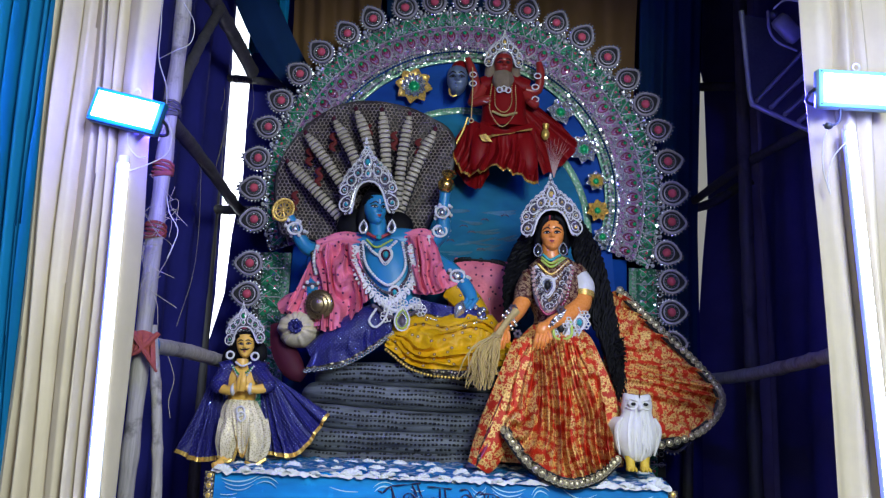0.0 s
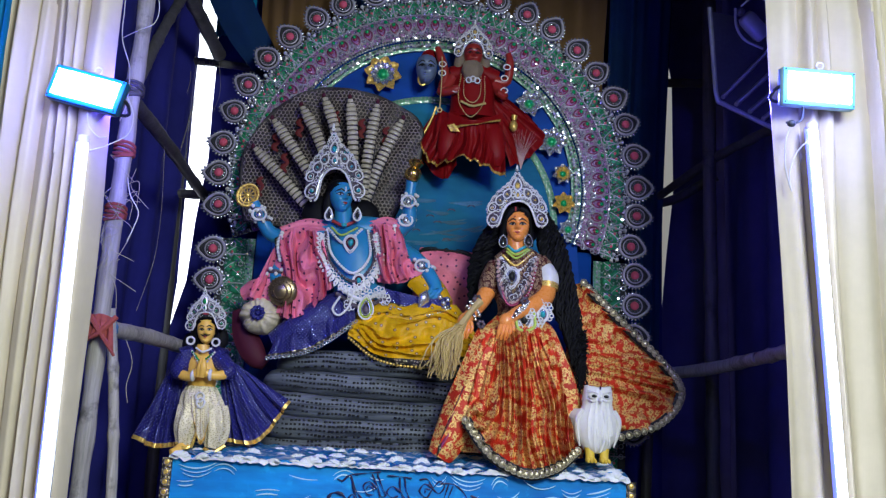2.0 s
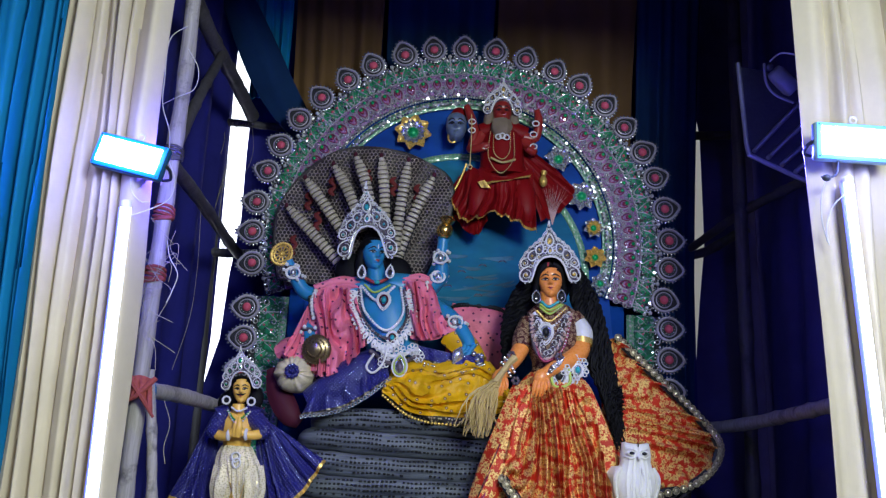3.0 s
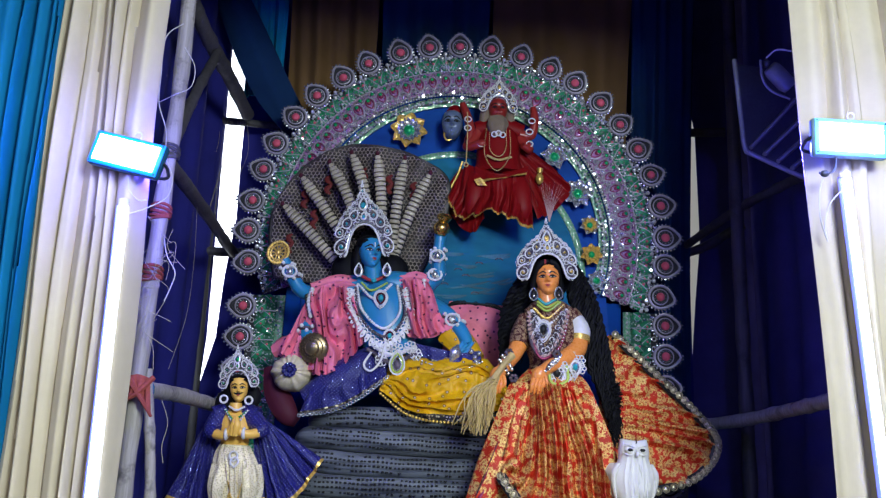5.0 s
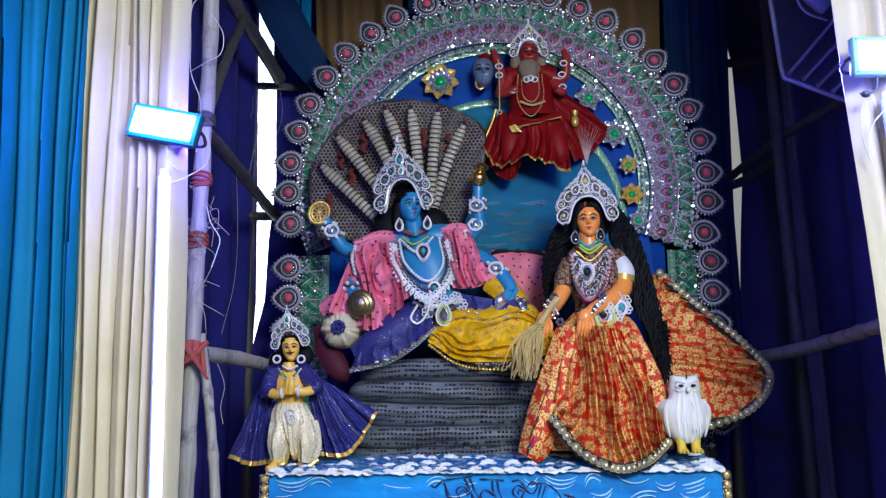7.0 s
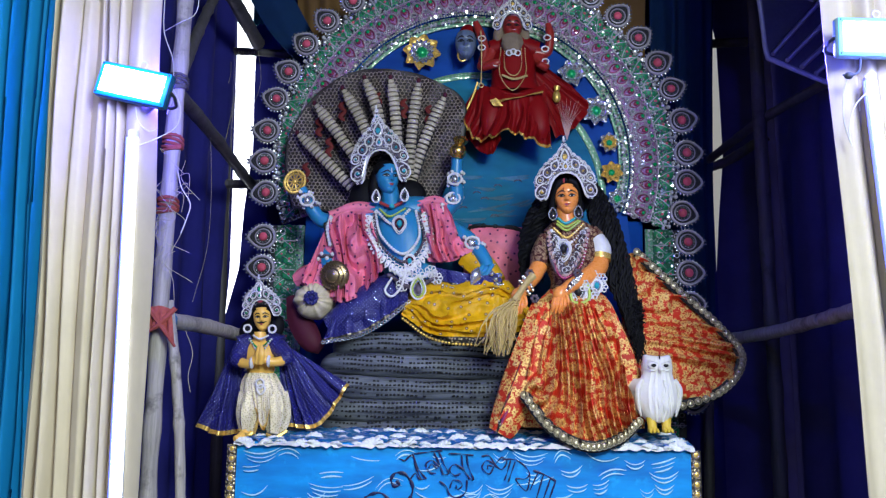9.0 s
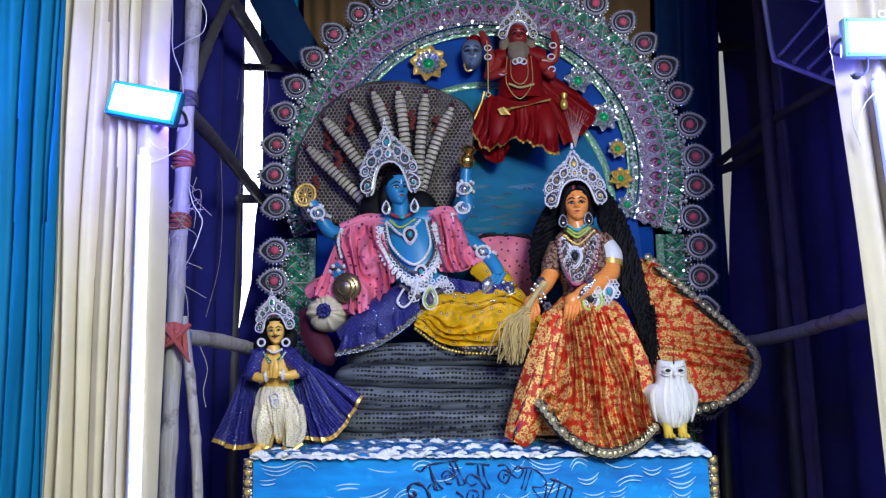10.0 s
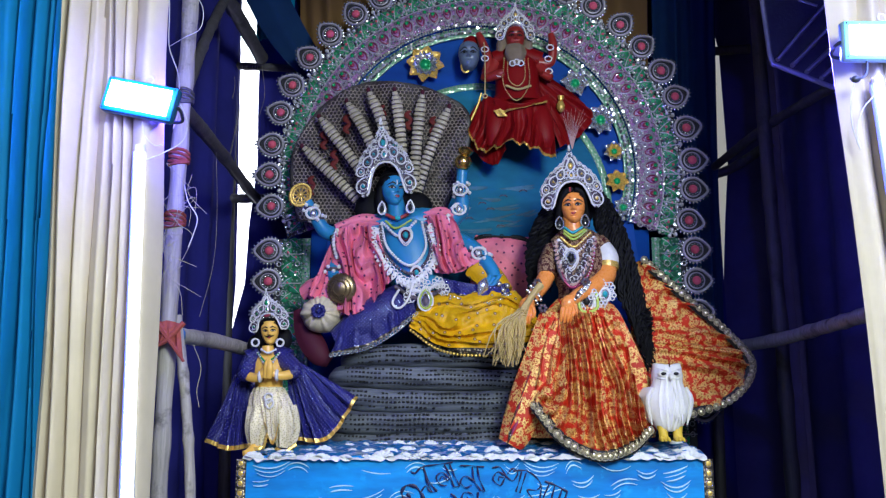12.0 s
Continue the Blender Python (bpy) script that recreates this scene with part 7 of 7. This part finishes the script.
g.tube([(0.585, 4.13, 2.114), (0.599, 4.13, 2.04), (0.651, 4.13, 2.034), (0.68, 4.14, 2.062), (0.674, 4.15, 2.13)], 0.007, GR, 6)
# grey lace bib over the blouse: rows of loops with petals along its edge
for row, (k, q) in enumerate(((0.0, 0.0), (0.30, 0.020), (0.62, 0.040))):
    line = glide([(0.515 + 0.02 * k, 4.222, 2.375 - 0.01 * k), (0.520 + 0.035 * k, 4.180, 2.275 - 0.02 * k), (0.572, 4.165, 2.180 + 0.16 * q), (0.632 - 0.035 * k, 4.175, 2.268 - 0.02 * k), (0.678 - 0.02 * k, 4.215, 2.388 - 0.01 * k)], 22)
    for i, q3 in enumerate(line):
        g.torus((q3[0], q3[1] - 0.004 * row, q3[2]), 0.0110, 0.0024, FI if (i + row) % 3 else WH, 8, 4, 1, 40 * i, 0.5)
        if row == 0:
            out_ = Vector((q3[0] - 0.592, 0, q3[2] - 2.34)).normalized()
            g.tube([Vector(q3), Vector(q3) + out_ * 0.014, Vector(q3) + out_ * 0.026], [0.005, 0.009, 0.002], PL, 6, 4, 0.4)
# skirt: knees forward, gathered folds, flaring to the hem
def ring_at(c, rx, ry, amp, n=17, ph=0.0, m=84):
    out = []
    for j in range(m):
        t = 2 * math.pi * j / m
        k = 1 + amp * math.cos(n * t + ph + 0.7 * math.sin(3 * t)) + amp * 0.5 * math.cos(2.3 * n * t)
        out.append((c[0] + rx * k * math.cos(t), c[1] + ry * k * math.sin(t), c[2]))
    return out
rows = []
prof = glide([(*(0.629, 4.33, 2.119), 0.115, 0.10, 0.02), (*(0.629, 4.3, 2.06), 0.165, 0.15, 0.03), (*(0.629, 4.28, 1.97), 0.200, 0.19, 0.045), (*(0.627, 4.27, 1.806), 0.262, 0.20, 0.06), (*(0.622, 4.27, 1.646), 0.305, 0.19, 0.075), (*(0.613, 4.27, 1.527), 0.318, 0.19, 0.085), (*(0.621, 4.27, 1.457), 0.300, 0.18, 0.09)], 26)
for i, p in enumerate(prof):
    rows.append(ring_at(p, p[3], p[4], p[5], 29, 0.04 * i, 190))
g.rings(rows, BR)
drape(g, [(0.421, 4.13, 1.977), (0.536, 4.1, 2.018), (0.641, 4.1, 2.018), (0.774, 4.12, 1.98)], [(0.364, 4.03, 1.606), (0.479, 3.97, 1.464), (0.634, 3.95, 1.389), (0.77, 3.98, 1.42), (0.871, 4.04, 1.496)], BR, 15, 0.038, 200, 32, (0.955, LA), 0.0, False, warp=1.7)
g.tube([(0.495, 4.2, 2.002), (0.434, 4.16, 1.853), (0.349, 4.14, 1.644), (0.292, 4.12, 1.491), (0.26, 4.12, 1.428)], [0.09, 0.09, 0.085, 0.07, 0.055], BR, 18, 24, 0.9, folds=7, depth=0.07)
drape(g, [(0.418, 4.12, 1.928), (0.38, 4.1, 1.797), (0.345, 4.09, 1.668), (0.33, 4.08, 1.592)], [(0.366, 4.06, 1.794), (0.306, 4.05, 1.642), (0.258, 4.05, 1.517), (0.241, 4.05, 1.427)], RD, 3, 0.012, 40, 10, (0.8, LA))
g.tube([(0.364, 4.026, 1.601), (0.478, 3.963, 1.456), (0.633, 3.943, 1.383), (0.769, 3.973, 1.413), (0.874, 4.033, 1.491)], 0.025, IN, 8, 60, 0.22)
for p in glide([(0.363, 4.018, 1.601), (0.477, 3.955, 1.457), (0.631, 3.935, 1.383), (0.767, 3.965, 1.413), (0.872, 4.025, 1.492)], 24):
    g.ball(p, (0.0125, 0.006, 0.0125), CO, 10, 5)
    g.torus((p[0], p[1] - 0.004, p[2]), 0.0165, 0.0028, CO, 12, 4)
# the loose end of the sari, fanned out behind
drape(g, [(0.87, 4.42, 2.297), (0.874, 4.4, 2.15), (0.877, 4.38, 1.979), (0.865, 4.36, 1.784), (0.838, 4.34, 1.553)], [(0.961, 4.44, 2.335), (1.17, 4.46, 2.143), (1.377, 4.48, 1.958), (1.494, 4.48, 1.803), (1.379, 4.46, 1.635), (1.086, 4.42, 1.534)], BR, 9, 0.036, 150, 30, (0.955, LA), 0.0, True, warp=1.7)
g.tube([(0.962, 4.42, 2.325), (1.165, 4.44, 2.143), (1.371, 4.46, 1.962), (1.484, 4.46, 1.801), (1.367, 4.44, 1.638), (1.087, 4.4, 1.54)], 0.025, IN, 8, 70, 0.22)
for p in glide([(0.963, 4.425, 2.326), (1.166, 4.445, 2.144), (1.373, 4.465, 1.963), (1.486, 4.465, 1.802), (1.369, 4.445, 1.638), (1.088, 4.405, 1.54)], 38):
    g.ball((p[0], p[1] - 0.02, p[2]), (0.0125, 0.006, 0.0125), CO, 10, 5)
    g.torus((p[0], p[1] - 0.024, p[2]), 0.0165, 0.0028, CO, 12, 4)
thing("red_robed_statue", g, mats("warm_skin", "black", "brocade", "white", "gold", "filigree", "turquoise", "ink", "lips", "lace", "blouse", "silver", "red_gem", "lime", "coin", "plume"),
      "seated long-haired clay statue in red and gold brocade sari", "statue")

# the straw whisk in its hand
wk = thing("straw_whisk", None, (), "whisk of dry golden straw held over the coils", "whisk")
g = Geo()
rw = random.Random(77)
a0 = Vector((0.334, 4.12, 2.047))
for k in range(110):
    tip = Vector((0.25, 4.1, 1.792)) + Vector((rw.gauss(0, 0.038), rw.gauss(0, 0.02), rw.uniform(-0.02, 0.10)))
    s = a0 + Vector((rw.gauss(0, 0.010), rw.gauss(0, 0.010), 0))
    mid = (s + tip) / 2 + Vector((rw.gauss(-0.015, 0.020), rw.gauss(0, 0.012), 0.02))
    g.tube([s, mid, tip], [0.0035, 0.0032, 0.002], 0, 4, 6)
part("bristles", g, M["straw"], wk, kind="stuff")
g = Geo()
g.tube([(0.416, 4.12, 2.159), (0.377, 4.11, 2.113), (0.328, 4.11, 2.038)], [0.017, 0.014, 0.017], 0, 10, 12, folds=6, depth=0.1)
part("handle", g, M["straw"], wk)
for k in range(3):
    g = Geo()
    g.ball(Vector((0.328, 4.11, 2.038)) + Vector((-0.004 * k, 0, -0.012 * k)), (0.024, 0.024, 0.005), 0, 10, 5)
    part("binding", g, M["straw"], wk)


# ---- the small moustached figure with folded palms ----
SK, HA, NV, CR, WH, FI, GR, IN, LI, GO, SI = range(11)
g = Geo()
fc = (-0.850, 4.13, 1.942)
g.ball((-0.866, 4.18, 1.938), (0.066, 0.055, 0.075), HA, 14, 8)
for c in ((-0.807, 4.19, 1.863), (-0.928, 4.19, 1.88), (-0.795, 4.19, 1.912)):
    g.ball(c, (0.040, 0.03, 0.055), HA, 12, 8)
on, skin_at = head(g, fc, 0.041, 1.2, SK, IN, LI, WH, HA, 0.10, 2, 4)
for s in (-1, 1):
    g.tube([on(0, skin_at(0, -0.45) + 0.02, -0.44), on(s * 0.22, skin_at(0.22, -0.5) + 0.04, -0.50), on(s * 0.55, skin_at(0.5, -0.42) + 0.02, -0.40)], [0.0035, 0.0042, 0.0012], IN, 5)
tiara(g, (-0.846, 4.085, 1.940), 0.088, 0.186, FI, WH, SI, GR, 0.0175, 6)
for c in ((-0.907, 4.09, 1.888), (-0.793, 4.09, 1.887)):
    g.torus(c, 0.017, 0.005, WH, 12, 5)
g.tube([(-0.859, 4.14, 1.876), (-0.857, 4.14, 1.833)], [0.028, 0.034], SK, 12)
g.tube([(-0.86, 4.15, 1.845), (-0.858, 4.15, 1.802), (-0.851, 4.14, 1.744), (-0.848, 4.15, 1.672)], [0.040, 0.070, 0.068, 0.062], SK, 16, 14, 0.75)
for pts in ([(-0.881, 4.1, 1.857), (-0.846, 4.085, 1.84), (-0.813, 4.1, 1.857)], [(-0.897, 4.1, 1.841), (-0.841, 4.07, 1.777), (-0.796, 4.1, 1.841)]):
    beads(g, pts, 16, 0.005, WH)
beads(g, [(-0.896, 4.1, 1.839), (-0.848, 4.075, 1.798), (-0.802, 4.1, 1.836)], 16, 0.005, GR)
for s, pts in ((-1, [(-0.928, 4.15, 1.818), (-0.951, 4.1, 1.748), (-0.889, 4.06, 1.725), (-0.844, 4.04, 1.755)]), (1, [(-0.784, 4.15, 1.818), (-0.721, 4.1, 1.76), (-0.77, 4.06, 1.735), (-0.829, 4.04, 1.75)])):
    g.tube(pts, [0.029, 0.024, 0.021, 0.017], SK, 12)
    g.tube(pts[:2] + [tuple((np.array(pts[1]) + np.array(pts[2])) / 2)], [0.043, 0.036, 0.027], NV, 14, 10, folds=5, depth=0.05)
for c in ((-0.794, 4.05, 1.737), (-0.871, 4.05, 1.73)):
    g.ball(c, (0.012, 0.028, 0.028), WH, 10, 6)
g.tube([(-0.842, 4.035, 1.724), (-0.836, 4.025, 1.769), (-0.836, 4.03, 1.811)], [0.014, 0.017, 0.006], SK, 10, 8, 0.7)
g.tube([(-0.828, 4.03, 1.724), (-0.822, 4.02, 1.769), (-0.828, 4.028, 1.811)], [0.014, 0.017, 0.006], SK, 10, 8, 0.7)
# wrapped cream trousers
rows = []
prof = glide([(*(-0.849, 4.15, 1.687), 0.066, 0.055, 0.04), (*(-0.843, 4.14, 1.645), 0.082, 0.07, 0.07), (*(-0.831, 4.13, 1.599), 0.092, 0.075, 0.08), (*(-0.828, 4.13, 1.56), 0.074, 0.065, 0.08)], 10)
for i, p in enumerate(prof):
    rows.append(ring_at(p, p[3], p[4], p[5], 13, 0.1 * i, 52))
g.rings(rows, CR)
g.tube([(-0.874, 4.11, 1.588), (-0.882, 4.09, 1.505), (-0.887, 4.09, 1.416)], [0.056, 0.052, 0.028], CR, 28, 14, 0.9, folds=7, depth=0.13)
g.tube([(-0.777, 4.12, 1.588), (-0.751, 4.11, 1.497), (-0.759, 4.11, 1.416)], [0.058, 0.056, 0.036], CR, 28, 14, 0.9, folds=7, depth=0.13)
drape(g, [(-0.868, 4.05, 1.643), (-0.825, 4.04, 1.653), (-0.786, 4.05, 1.638)], [(-0.841, 4.04, 1.523), (-0.8, 4.03, 1.428), (-0.775, 4.04, 1.513)], CR, 3, 0.012, 30, 12, (0.86, GO))
g.tube([(-0.811, 4.06, 1.555), (-0.827, 4.05, 1.48), (-0.845, 4.05, 1.413)], 0.007, GO, 6)
g.tube([(-0.916, 4.07, 1.43), (-0.875, 4.05, 1.41), (-0.842, 4.06, 1.422)], 0.008, GO, 6)
g.tube([(-0.793, 4.07, 1.412), (-0.749, 4.06, 1.4), (-0.703, 4.08, 1.429)], 0.008, GO, 6)
for c in ((-0.825, 4.03, 1.638), (-0.819, 4.028, 1.613)):
    g.torus(c, 0.018, 0.005, WH, 12, 5, 1, 270, 0.4)
g.tube([(-0.88, 4.09, 1.427), (-0.9, 4.05, 1.4), (-0.924, 4.02, 1.392)], [0.026, 0.022, 0.012], SK, 12, 10, 0.8)
# navy cape
drape(g, [(-0.946, 4.18, 1.831), (-0.985, 4.19, 1.805), (-1.008, 4.2, 1.779)], [(-0.926, 4.16, 1.414), (-1.03, 4.14, 1.402), (-1.137, 4.16, 1.44)], NV, 4, 0.022, 40, 20, (0.94, GO))
drape(g, [(-0.792, 4.19, 1.837), (-0.756, 4.2, 1.827), (-0.72, 4.21, 1.806)], [(-0.724, 4.17, 1.444), (-0.568, 4.18, 1.452), (-0.442, 4.2, 1.641)], NV, 5, 0.022, 50, 22, (0.94, GO))
g.tube([(-0.944, 4.15, 1.813), (-0.899, 4.16, 1.846)], [0.05, 0.034], NV, 14, 8, folds=5, depth=0.06)
g.tube([(-0.827, 4.16, 1.851), (-0.768, 4.15, 1.813)], [0.034, 0.052], NV, 14, 8, folds=5, depth=0.06)
thing("saluting_statue", g, mats("yellow_skin", "black", "navy", "cream", "white", "filigree", "emerald", "ink", "lips", "gold", "silver"),
      "small moustached clay statue with folded palms and navy cape", "statue")


# ---- the red figure seated high on the panel ----
SK, RD, WH, FI, BE, GY, GO, IN, SI, CH = range(10)
g = Geo()
hc = (0.367, 4.84, 3.705)
head(g, hc, 0.055, 1.15, SK, IN, SK, SK, None)
g.tube([(0.359, 4.79, 3.642), (0.361, 4.78, 3.589), (0.367, 4.79, 3.525)], [0.050, 0.062, 0.030], BE, 12, 12, 0.6, folds=7, depth=0.1)
for c in ((0.292, 4.86, 3.659), (0.437, 4.86, 3.658)):
    g.ball(c, (0.035, 0.04, 0.075), BE, 12, 8)
tiara(g, (0.366, 4.785, 3.685), 0.108, 0.205, FI, WH, SI, GO, 0.021)
head(g, (0.100, 4.87, 3.615), 0.062, 1.18, GY, IN, GY, GY, None, -0.05)
g.ball((0.115, 4.91, 3.697), (0.056, 0.055, 0.06), RD, 14, 8)
g.tube([(0.061, 4.87, 3.634), (0.074, 4.86, 3.668), (0.101, 4.86, 3.696)], 0.012, GO, 6)
g.torus((0.08, 4.86, 3.549), 0.026, 0.006, GO, 12, 5, 1.4)
g.tube([(0.372, 4.88, 3.646), (0.376, 4.87, 3.544), (0.379, 4.86, 3.401), (0.384, 4.86, 3.315)], [0.06, 0.120, 0.130, 0.15], RD, 18, 18, 0.75)
g.tube([(0.239, 4.88, 3.591), (0.372, 4.88, 3.618), (0.523, 4.88, 3.588)], [0.05, 0.07, 0.05], RD, 14)
for pts in ([(0.251, 4.86, 3.569), (0.197, 4.84, 3.498), (0.211, 4.84, 3.575), (0.179, 4.84, 3.68), (0.154, 4.84, 3.743)], [(0.251, 4.86, 3.555), (0.189, 4.82, 3.463), (0.265, 4.78, 3.467), (0.294, 4.77, 3.476)],
            [(0.507, 4.86, 3.566), (0.572, 4.85, 3.568), (0.586, 4.84, 3.668), (0.575, 4.84, 3.738)], [(0.507, 4.86, 3.545), (0.556, 4.82, 3.466), (0.511, 4.79, 3.475)]):
    g.tube(pts, [0.036] + [0.026] * (len(pts) - 2) + [0.018], SK, 10)
for c in ((0.268, 4.765, 3.464), (0.565, 4.8, 3.637), (0.554, 4.81, 3.572), (0.555, 4.8, 3.492), (0.19, 4.79, 3.623), (0.19, 4.79, 3.568)):
    g.torus(c, 0.020, 0.0038, WH, 12, 5, 0.8)
g.tube([(0.184, 4.78, 3.663), (0.189, 4.78, 3.543), (0.187, 4.78, 3.345)], 0.0032, CH, 6)
g.torus((0.187, 4.78, 3.338), 0.013, 0.003, CH, 10, 5)
for pts, n, r in (([(0.3, 4.8, 3.571), (0.291, 4.74, 3.39), (0.361, 4.72, 3.288), (0.434, 4.74, 3.388), (0.437, 4.8, 3.569)], 60, 0.0038), ([(0.319, 4.79, 3.566), (0.321, 4.75, 3.427), (0.37, 4.73, 3.378), (0.411, 4.75, 3.433), (0.416, 4.79, 3.565)], 48, 0.0034), ([(0.308, 4.75, 3.387), (0.369, 4.73, 3.358), (0.442, 4.75, 3.385)], 16, 0.0075)):
    beads(g, pts, n, r, CH)
for dx in (-8, 0, 8):
    c = (0.368, 4.755, 3.531)
    g.torus((c[0] + dx * 0.003, c[1], c[2] - abs(dx) * 0.001), 0.016, 0.004, WH, 10, 4)
# robe over the knees
g.tube([(0.305, 4.84, 3.326), (0.261, 4.76, 3.23), (0.24, 4.74, 3.123), (0.233, 4.76, 3.038)], [0.06, 0.062, 0.055, 0.04], RD, 16, 18, 0.7, folds=7, depth=0.06)
g.tube([(0.458, 4.84, 3.324), (0.496, 4.76, 3.211), (0.516, 4.74, 3.088), (0.523, 4.76, 3.022)], [0.06, 0.062, 0.055, 0.04], RD, 16, 18, 0.7, folds=7, depth=0.06)
drape(g, [(0.187, 4.8, 3.353), (0.288, 4.72, 3.282), (0.414, 4.71, 3.27), (0.549, 4.78, 3.352)], [(0.089, 4.8, 3.128), (0.169, 4.76, 3.005), (0.315, 4.7, 3.038), (0.438, 4.69, 3.001), (0.576, 4.74, 2.95)], RD, 7, 0.036, 90, 22, (0.95, GO))
drape(g, [(0.157, 4.86, 3.351), (0.214, 4.84, 3.292), (0.276, 4.82, 3.2)], [(0.084, 4.88, 3.222), (0.115, 4.86, 3.056), (0.234, 4.82, 2.943), (0.305, 4.8, 3.026)], RD, 4, 0.02, 40, 16, None)
drape(g, [(0.47, 4.88, 3.575), (0.496, 4.87, 3.473), (0.515, 4.86, 3.348)], [(0.634, 4.93, 3.46), (0.816, 4.93, 3.285), (0.737, 4.91, 3.142), (0.617, 4.88, 3.059)], RD, 5, 0.025, 50, 18, None)
drape(g, [(0.236, 4.74, 3.316), (0.365, 4.69, 3.25), (0.544, 4.74, 3.327)], [(0.246, 4.72, 3.199), (0.363, 4.67, 3.223), (0.531, 4.72, 3.273)], RD, 2, 0.01, 30, 8, (0.75, GO))
drape(g, [(0.232, 4.68, 3.215), (0.269, 4.67, 3.224)], [(0.253, 4.68, 3.182), (0.306, 4.67, 3.178)], GO, 1, 0.004, 8, 4)
g.tube([(0.098, 4.83, 3.037), (0.09, 4.85, 3.161), (0.143, 4.84, 3.293), (0.169, 4.83, 3.374)], 0.006, GO, 6)
g.ball((0.624, 4.86, 3.303), (0.024, 0.022, 0.036), GO, 10, 8)
g.tube([(0.625, 4.86, 3.337), (0.626, 4.86, 3.364)], [0.014, 0.020], GO, 10)
thing("high_statue", g, mats("red_skin", "red", "white", "filigree", "beard", "grey_skin", "gold", "ink", "silver", "straw"),
      "red bearded clay statue in red robe mounted on the panel", "statue")


# ---- the white owl ----
g = Geo()
rows = []
c0 = (0.973, 4.1, 1.445)
prof = [(0.255, 0.010, 0.010), (0.338, 0.050, 0.045), (0.335, 0.062, 0.05), (0.318, 0.066, 0.062), (0.290, 0.070, 0.072), (0.262, 0.068, 0.070), (0.240, 0.075, 0.070), (0.205, 0.090, 0.080), (0.160, 0.094, 0.085), (0.110, 0.086, 0.080), (0.070, 0.068, 0.066), (0.045, 0.046, 0.05), (0.040, 0.02, 0.02)]
for z, rx, ry in prof[1:]:
    rows.append([(c0[0] + rx * math.cos(t) + 0.012 * (z - 0.05), c0[1] + ry * math.sin(t) * (1 + 0.05 * math.cos(20 * t)), c0[2] + z + (0.010 * abs(math.cos(t)) ** 3 if z > 0.33 else 0)) for t in np.linspace(0, 2 * math.pi, 41)[:-1]])
g.rings(rows, 0)
for s in (-1, 1):
    for k in range(5):
        a = Vector((c0[0] + s * (0.074 + 0.004 * k), c0[1] - 0.035 + 0.022 * k, c0[2] + 0.235))
        g.tube([a, a + Vector((s * 0.022, 0, -0.045)), a + Vector((s * 0.020, 0.01, -0.10)), a + Vector((s * 0.004, 0.015, -0.165 + 0.012 * k))], [0.010, 0.013, 0.011, 0.004], 0, 8, 14, 1.5)
    g.ball((c0[0] + s * 0.028, c0[1] - 0.062, c0[2] + 0.297), (0.024, 0.014, 0.017), 0, 10, 6)
    g.ball((c0[0] + s * 0.028, c0[1] - 0.074, c0[2] + 0.296), (0.0125, 0.005, 0.0075), 1, 10, 6)
    g.tube([(c0[0] + s * 0.008, c0[1] - 0.078, c0[2] + 0.306), (c0[0] + s * 0.030, c0[1] - 0.078, c0[2] + 0.314), (c0[0] + s * 0.056, c0[1] - 0.06, c0[2] + 0.322)], [0.002, 0.003, 0.002], 0, 6)
    g.tube([(c0[0] + s * 0.012, c0[1] - 0.074, c0[2] + 0.278), (c0[0] + s * 0.034, c0[1] - 0.070, c0[2] + 0.272), (c0[0] + s * 0.058, c0[1] - 0.05, c0[2] + 0.284)], [0.002, 0.003, 0.002], 0, 6)
    g.tube([(c0[0] + s * 0.034, c0[1] - 0.02, c0[2] + 0.075), (c0[0] + s * 0.032, c0[1] - 0.03, c0[2] + 0.03), (c0[0] + s * 0.032, c0[1] - 0.04, c0[2] + 0.006)], [0.026, 0.021, 0.024], 2, 10, 8)
    for k in (-1, 0, 1):
        g.tube([(c0[0] + s * 0.032 + 0.010 * k, c0[1] - 0.04, c0[2] + 0.012), (c0[0] + s * 0.032 + 0.015 * k, c0[1] - 0.065, c0[2] + 0.008), (c0[0] + s * 0.032 + 0.017 * k, c0[1] - 0.082, c0[2] + 0.001)], [0.011, 0.009, 0.004], 2, 7)
g.tube([(c0[0], c0[1] - 0.076, c0[2] + 0.290), (c0[0], c0[1] - 0.090, c0[2] + 0.277), (c0[0], c0[1] - 0.086, c0[2] + 0.265)], [0.006, 0.009, 0.003], 0, 7)
g.tube([(c0[0] + 0.002, c0[1] - 0.060, c0[2] + 0.342), (c0[0] + 0.002, c0[1] - 0.066, c0[2] + 0.326)], 0.003, 1, 5)
ro = random.Random(3)
for k in range(14):
    x = ro.uniform(-0.066, 0.066)
    y = -0.084 * math.sqrt(max(0.05, 1 - (x / 0.094) ** 2))
    z0 = 0.245 - 0.3 * abs(x) - ro.uniform(0, 0.09)
    ln = ro.uniform(0.04, 0.09)
    g.tube([(c0[0] + x * 0.9, c0[1] + y * 0.93, c0[2] + z0), (c0[0] + x, c0[1] + y * 0.995, c0[2] + z0 - ln * 0.5), (c0[0] + x + ro.uniform(-0.006, 0.006), c0[1] + y * 0.97, c0[2] + z0 - ln)], [0.002, 0.004, 0.0012], 0, 5, 8)
thing("owl_statue", g, mats("owl", "ink", "claw"), "white clay owl with yellow feet on the plinth", "statue")
